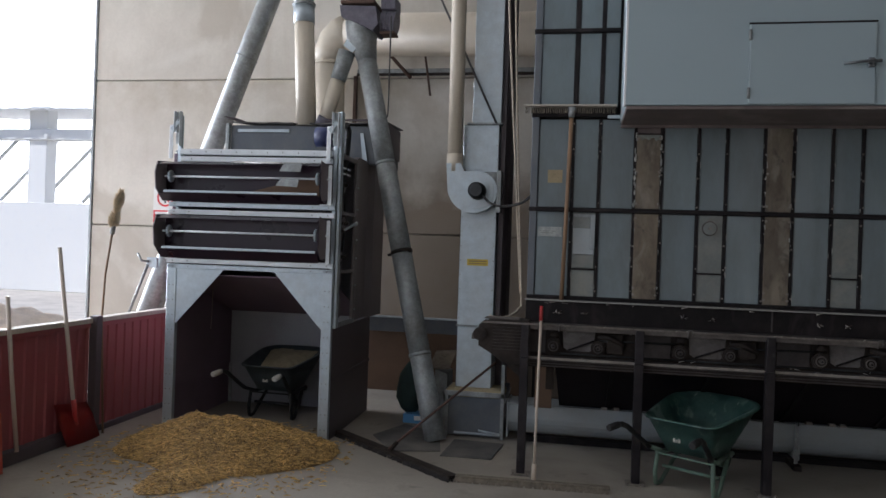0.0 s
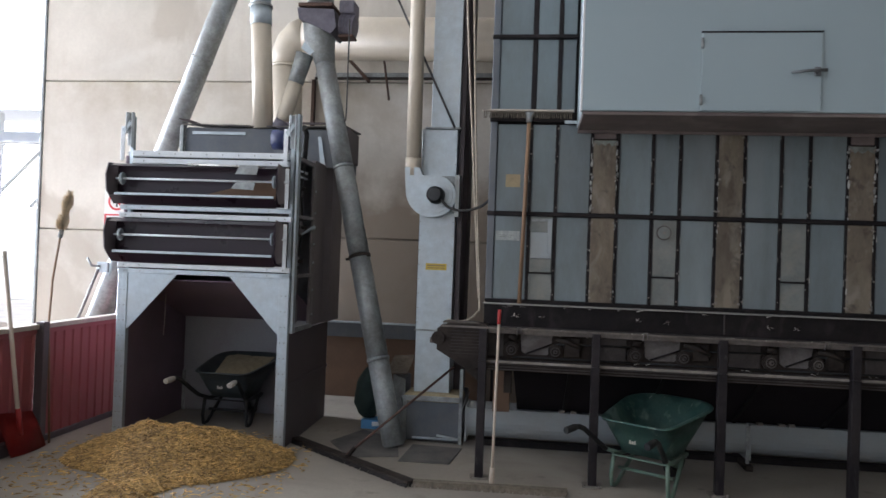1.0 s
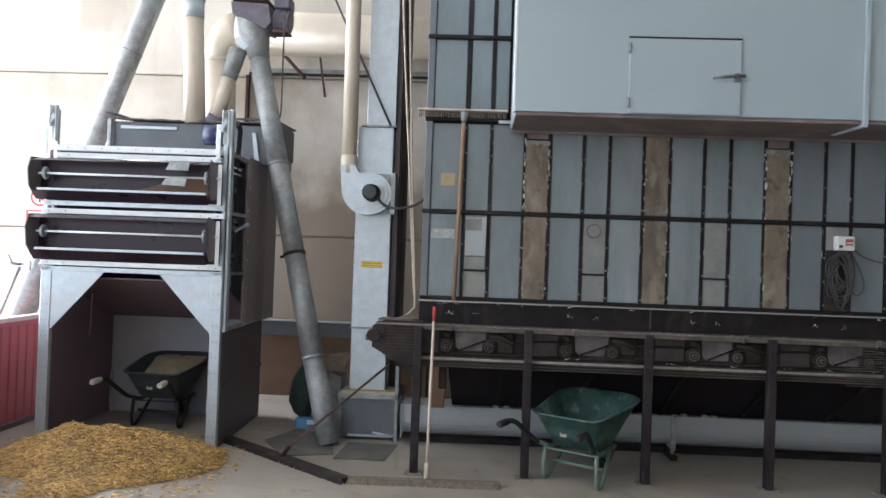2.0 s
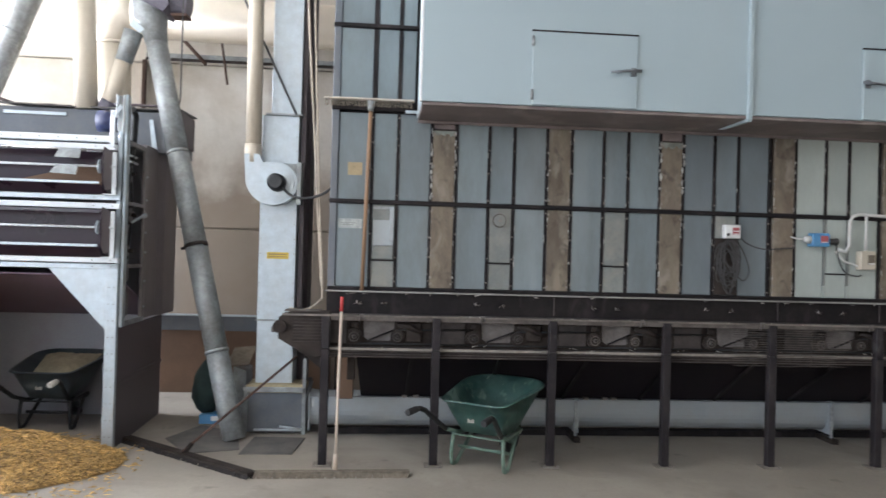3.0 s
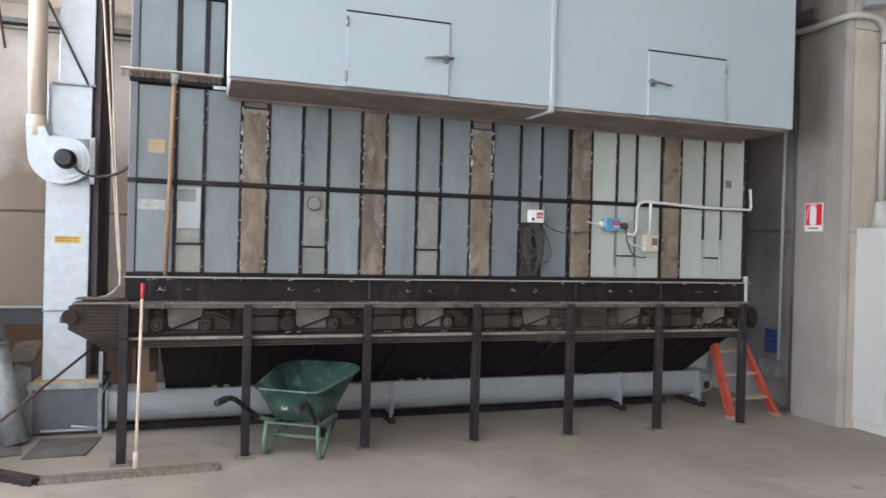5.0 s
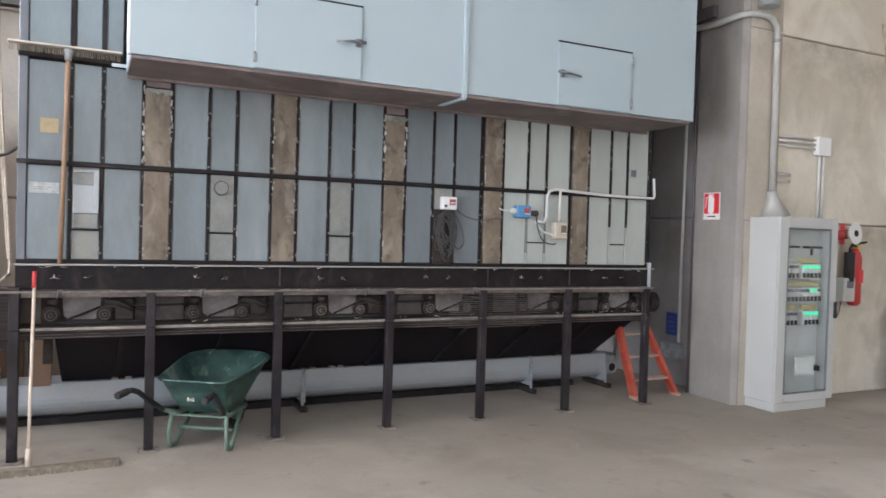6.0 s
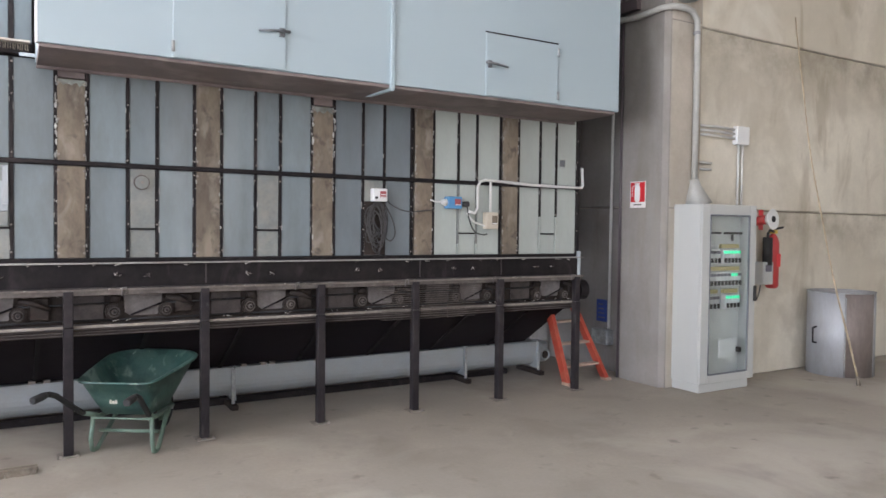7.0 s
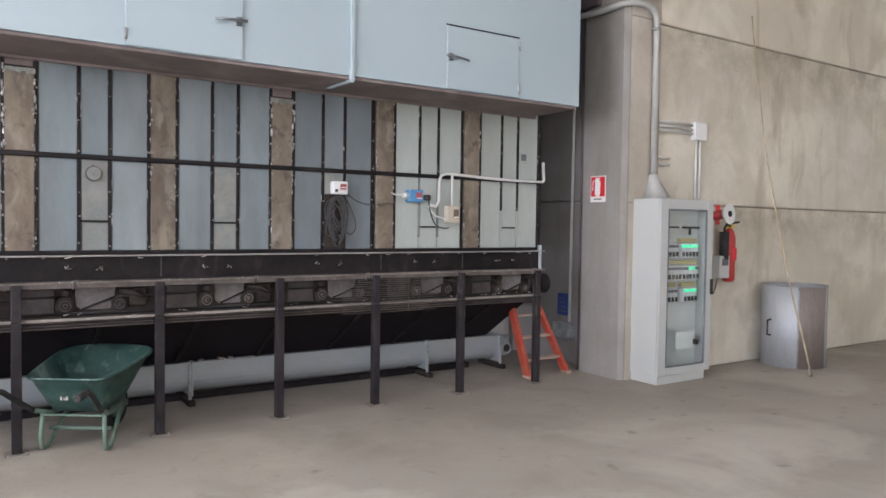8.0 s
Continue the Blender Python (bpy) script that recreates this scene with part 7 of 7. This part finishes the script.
t = thing("cable_conduit", pose(10.8, 5.5, 1.9), "galvanised cable conduit bending round the column top", "conduit")
part("pipe", tubed([(10.56, 6.9, 3.90), (10.40, 6.3, 3.80), (10.38, 5.9, 3.76), (10.40, 5.62, 3.78), (10.47, 5.52, 3.79), (10.62, 5.50, 3.79), (10.72, 5.50, 3.77), (10.79, 5.50, 3.70), (10.80, 5.50, 3.58), (10.80, 5.50, 2.10)], 0.031, 14), M["conduit_grey"], t)
part("flare", tubed([(10.80, 5.50, 2.10), (10.81, 5.50, 2.03), (10.85, 5.49, 1.846)], [0.042, 0.06, 0.14], 14), M["conduit_grey"], t)
part("band", tubed([(10.79, 5.50, 3.55), (10.79, 5.50, 3.58)], 0.036, 14), M["galv_old"], t)
solo("cable_sleeve", tubed([(10.62, 5.46, 3.86), (10.62, 5.46, 4.6)], 0.10, 18), M["galv"], "bright sheet-metal sleeve above the column conduit", "sleeve")
solo("steel_beam", boxed(10.36, 10.42, 5.9, 8.8, 3.84, 3.96, 0.005), M["dark_panel"], "dark steel beam beside the column top", "beam")
# dark bar added to draw the gap and shadow line beside the column
solo("down_pipe", tubed([(10.45, 6.18, 0.0), (10.45, 6.18, 4.2)], 0.014, 10), M["dark_panel"], "thin dark bar drawn for the shadow line behind the column", "pipe")

t = thing("junction_box", pose(11.57, 5.58, 2.1), "pale junction box with conduits on the wall", "junction box")
part("case", boxed(11.485, 11.685, 5.53, 5.599, 2.506, 2.70, 0.008), M["white"], t)
for z, dz in ((2.662, 0.0), (2.615, 0.005), (2.568, 0.008)):
    part("conduit", tubed([(10.93, 5.57, z + dz), (11.2, 5.57, z + 0.01), (11.485, 5.57, z)], 0.014, 8), M["conduit"], t)
for x in (11.555, 11.618):
    part("conduit", tubed([(x, 5.57, 2.506), (x, 5.57, 1.843)], 0.013, 8), M["conduit"], t)
for z in (2.285, 2.217):
    part("stub", tubed([(10.95, 5.57, z), (11.127, 5.57, z)], 0.013, 8), M["conduit"], t)


def extinguisher():
    t = thing("fire_extinguisher", pose(12.13, 5.5, 0.96), "red fire extinguisher hung on the concrete wall", "fire extinguisher")
    c = (12.06, 5.49)
    part("cylinder", tubed([(*c, 0.96), (*c, 0.985), (*c, 1.46), (*c, 1.52), (*c, 1.56)], [0.045, 0.068, 0.068, 0.05, 0.022], 20), M["red"], t)
    part("valve", boxed(c[0] - 0.03, c[0] + 0.06, c[1] - 0.02, c[1] + 0.02, 1.56, 1.60, 0.004), M["yellow"], t)
    part("lever", tubed([(c[0] - 0.02, c[1] - 0.02, 1.61), (c[0] + 0.09, c[1] - 0.06, 1.63)], 0.012, 8), M["rubber"], t)
    part("hose", tubed([(c[0] - 0.03, c[1] - 0.03, 1.58), (c[0] - 0.12, c[1] - 0.05, 1.60), (c[0] - 0.17, c[1] - 0.06, 1.56), (c[0] - 0.17, c[1] - 0.06, 1.50)], 0.014, 8), M["rubber"], t)
    part("horn", tubed([(c[0] - 0.17, c[1] - 0.06, 1.22), (c[0] - 0.17, c[1] - 0.06, 1.52)], 0.05, 12), M["rubber"], t)
    part("label", boxed(c[0] - 0.02, c[0] + 0.04, c[1] - 0.072, c[1] - 0.066, 1.20, 1.34), M["sign_red"], t)
    part("bracket", boxed(c[0] - 0.03, c[0] + 0.03, c[1] + 0.06, 5.599, 1.30, 1.34), M["galv_old"], t)
    s = thing("alarm_horn", pose(12.08, 5.5, 1.62), "white round alarm horn with red body on the wall", "alarm")
    part("bell", tubed([(11.91, 5.46, 1.712), (11.917, 5.39, 1.717)], [0.05, 0.115], 20), M["white"], s)
    part("cone", tubed([(11.919, 5.385, 1.717), (11.919, 5.392, 1.717)], 0.035, 14), M["rubber"], s)
    part("body", tubed([(11.87, 5.598, 1.69), (11.90, 5.47, 1.71)], 0.05, 14), M["red"], s)
    b = thing("alarm_box", pose(12.0, 5.55, 1.05), "pale grey alarm button box on the wall", "switch box")
    part("case", boxed(11.785, 11.955, 5.40, 5.51, 1.01, 1.255, 0.008), M["cabinet"], b)
    part("back_plate", boxed(11.81, 11.93, 5.51, 5.599, 1.04, 1.24), M["galv_old"], b)
    part("window", boxed(11.82, 11.925, 5.396, 5.40, 1.15, 1.225, 0.002), M["motor_grey"], b)


extinguisher()
wire("cable", [(11.97, 5.56, 1.04), (11.95, 5.57, 0.90), (11.90, 5.57, 0.82), (11.86, 5.57, 0.86)], 0.006, M["cable"], "thin grey cable under the alarm button box")
bm = boxed(11.955, 12.03, 5.594, 5.5985, 1.60, 1.82, 0.001)
sg = solo("alarm_sign", bm, M["sign_red"], "small red and white alarm sign on the wall", "sign")
part("text_bar", boxed(11.965, 12.02, 5.5915, 5.5935, 1.73, 1.75), M["sign_white"], sg)
part("text_bar", boxed(11.965, 12.02, 5.5915, 5.5935, 1.68, 1.69), M["sign_white"], sg)


def barrel():
    t = thing("steel_drum", pose(12.97, 5.22, 0), "open drum of rolled sheet steel by the wall", "drum")
    c, r = (12.92, 5.22), 0.345
    ring = [(c[0] + r * math.cos(2 * math.pi * i / 48), c[1] + r * math.sin(2 * math.pi * i / 48)) for i in range(48)]
    bm = bmesh.new()
    inner = [(c[0] + (r - 0.005) * math.cos(2 * math.pi * i / 48), c[1] + (r - 0.005) * math.sin(2 * math.pi * i / 48)) for i in range(48)]
    rings = [[bm.verts.new((*p, z)) for p in q] for q, z in ((inner, 0.92), (ring, 0.92), (ring, 0.0), (inner, 0.0))]
    for j in range(4):
        lo, hi = rings[j], rings[(j + 1) % 4]
        for i in range(48):
            bm.faces.new((lo[i], lo[(i + 1) % 48], hi[(i + 1) % 48], hi[i])).smooth = j in (1, 3)
    brown = [f for f in bm.faces if math.cos(radians(249)) * (f.calc_center_median().x - c[0]) + math.sin(radians(249)) * (f.calc_center_median().y - c[1]) > 0.30]
    dup = bm.copy()
    dup.faces.ensure_lookup_table()
    keep = {f.index for f in brown}
    bmesh.ops.delete(bm, geom=brown, context="FACES")
    bmesh.ops.delete(dup, geom=[f for f in dup.faces if f.index not in keep], context="FACES")
    part("shell", bm, M["drum_steel"], t)
    part("shell_panel", dup, M["rust_sheet"], t, "browned steel shell panel")
    rim = [(*p, 0.918) for p in ring] + [(*ring[0], 0.918)]
    part("rim", tubed(rim, 0.007, 6, caps=False), M["galv_old"], t)
    part("lid", tubed([(*c, 0.86), (*c, 0.865)], 0.337, 40), M["galv_old"], t)
    a = radians(168)
    h = Vector((c[0] + r * math.cos(a), c[1] + r * math.sin(a), 0.44))
    o = Vector((math.cos(a), math.sin(a), 0))
    part("handle", tubed([h + Vector((0, 0, 0.09)), h + o * 0.05 + Vector((0, 0, 0.08)), h + o * 0.05 - Vector((0, 0, 0.08)), h - Vector((0, 0, 0.09))], 0.010, 8), M["rubber"], t)
    for k in (219, 279):
        a = radians(k)
        part("seam", boxed(c[0] + r * math.cos(a) - 0.006, c[0] + r * math.cos(a) + 0.006, c[1] + r * math.sin(a) - 0.005, c[1] + r * math.sin(a) + 0.006, 0.0, 0.87, 0.002), M["galv_old"], t)


barrel()
t = thing("cane", pose(12.29, 4.69, 0), "long bamboo cane leaning against the concrete wall", "cane")
pts = [Vector((12.37, 4.68, 0.03)).lerp(Vector((12.49, 5.575, 4.0)), i / 14) + Vector((0.008 * math.sin(i * 1.3) - 0.16 * math.sin(math.pi * i / 14), 0, 0)) for i in range(15)]
part("stem", tubed(pts, [0.0105 - 0.0003 * i for i in range(15)], 8), M["bamboo"], t)
for i in range(1, 14):
    part("node", tubed([pts[i] - (pts[1] - pts[0]) * 0.02, pts[i] + (pts[1] - pts[0]) * 0.02], 0.0120 - 0.0003 * i, 8), M["bamboo"], t)
part("foot_wrap", tubed([pts[0] - Vector((0, 0, 0.025)), pts[0] + (pts[1] - pts[0]) * 0.25], [0.022, 0.014], 8), M["brown"], t)

# ---- signs ----
def sign_extinguisher():
    x = cx0 - 0.001
    s = solo("extinguisher_sign", boxed(x - 0.004, x, 5.805, 6.022, 1.812, 2.085, 0.001), M["sign_white"], "red and white fire extinguisher sign on the column", "sign")
    part("red_field", boxed(x - 0.006, x - 0.0042, 5.815, 6.012, 1.872, 2.075), M["sign_red"], s)
    bm = prismed([(x - 0.0075, 5.918 + 0.038 * math.cos(a), 1.888 + (0.13 if math.sin(a) > 0 else 0) + 0.03 * math.sin(a) + (0 if math.sin(a) > 0 else 0.012)) for a in [2 * math.pi * i / 20 for i in range(20)]], (0.0014, 0, 0))
    box(bm, x - 0.0075, x - 0.0061, 5.908, 5.928, 2.03, 2.06)
    box(bm, x - 0.0075, x - 0.0061, 5.885, 5.953, 2.052, 2.066)
    tube(bm, [(x - 0.0068, 5.933, 2.05), (x - 0.0068, 5.983, 2.03), (x - 0.0068, 5.988, 1.93)], 0.005, 4)
    part("pictogram", bm, M["sign_white"], s)
    part("text_bar", boxed(x - 0.006, x - 0.0042, 5.86, 5.97, 1.838, 1.85), M["cable"], s)
    w = SIDE_X - 0.001
    b = solo("notice_sign", boxed(w - 0.004, w, 6.53, 6.70, 0.54, 0.79, 0.001), M["sign_blue"], "small dark blue notice sign on the recess wall", "sign")
    bm = bmesh.new()
    for k in range(4):
        box(bm, w - 0.006, w - 0.0042, 6.56 + 0.01 * k, 6.67, 0.58 + 0.05 * k, 0.592 + 0.05 * k)
    part("text_bar", bm, M["motor_grey"], b)


sign_extinguisher()
solo("wall_conduit", tubed([(SIDE_X - 0.03, 6.46, 3.6), (SIDE_X - 0.03, 6.46, 2.9), (SIDE_X - 0.03, 6.47, 0.48)], 0.016, 8), M["conduit"], "thin white conduit on the recess wall", "conduit")
solo("wall_box", boxed(SIDE_X - 0.10, SIDE_X - 0.001, 6.42, 6.68, 0.30, 0.465, 0.006), M["galv_old"], "grey metal box at the foot of the conduit", "box")


def prohibition_sign():
    y = WALL_Y - 0.001
    s = solo("prohibition_sign", boxed(-0.605, -0.275, y - 0.004, y, 1.865, 2.335, 0.001), M["sign_white"], "white prohibition sign with red ring on the wall", "sign")
    c = (-0.44, y - 0.006, 2.19)
    ring = [(c[0] + 0.115 * math.cos(2 * math.pi * i / 32), c[1], c[2] + 0.115 * math.sin(2 * math.pi * i / 32)) for i in range(33)]
    bm = bmesh.new()
    pts_in = [(c[0] + 0.09 * math.cos(2 * math.pi * i / 32), c[1], c[2] + 0.09 * math.sin(2 * math.pi * i / 32)) for i in range(33)]
    for i in range(32):
        slab_quad(bm, [ring[i], ring[i + 1], pts_in[i + 1], pts_in[i]], 0.0015)
    slab_quad(bm, [(c[0] - 0.075, c[1], c[2] + 0.06), (c[0] - 0.06, c[1], c[2] + 0.075), (c[0] + 0.075, c[1], c[2] - 0.06), (c[0] + 0.06, c[1], c[2] - 0.075)], 0.0015)
    part("red_ring", bm, M["sign_red"], s)
    bm = boxed(c[0] - 0.012, c[0] + 0.012, c[1] - 0.001, c[1] + 0.001, c[2] - 0.07, c[2] + 0.02)
    box(bm, c[0] - 0.04, c[0] + 0.03, c[1] - 0.001, c[1] + 0.001, c[2] - 0.02, c[2])
    part("pictogram", bm, M["cable"], s)
    f = part("red_field", boxed(-0.60, -0.28, y - 0.006, y - 0.0042, 1.87, 2.03), M["sign_red"], s)
    part("text_bar", boxed(-0.575, -0.305, y - 0.008, y - 0.0062, 1.98, 2.01), M["sign_white"], f)
    part("text_bar", boxed(-0.575, -0.345, y - 0.008, y - 0.0062, 1.93, 1.955), M["sign_white"], f)
    part("text_bar", boxed(-0.515, -0.365, y - 0.008, y - 0.0062, 1.885, 1.905), M["sign_white"], f)


prohibition_sign()
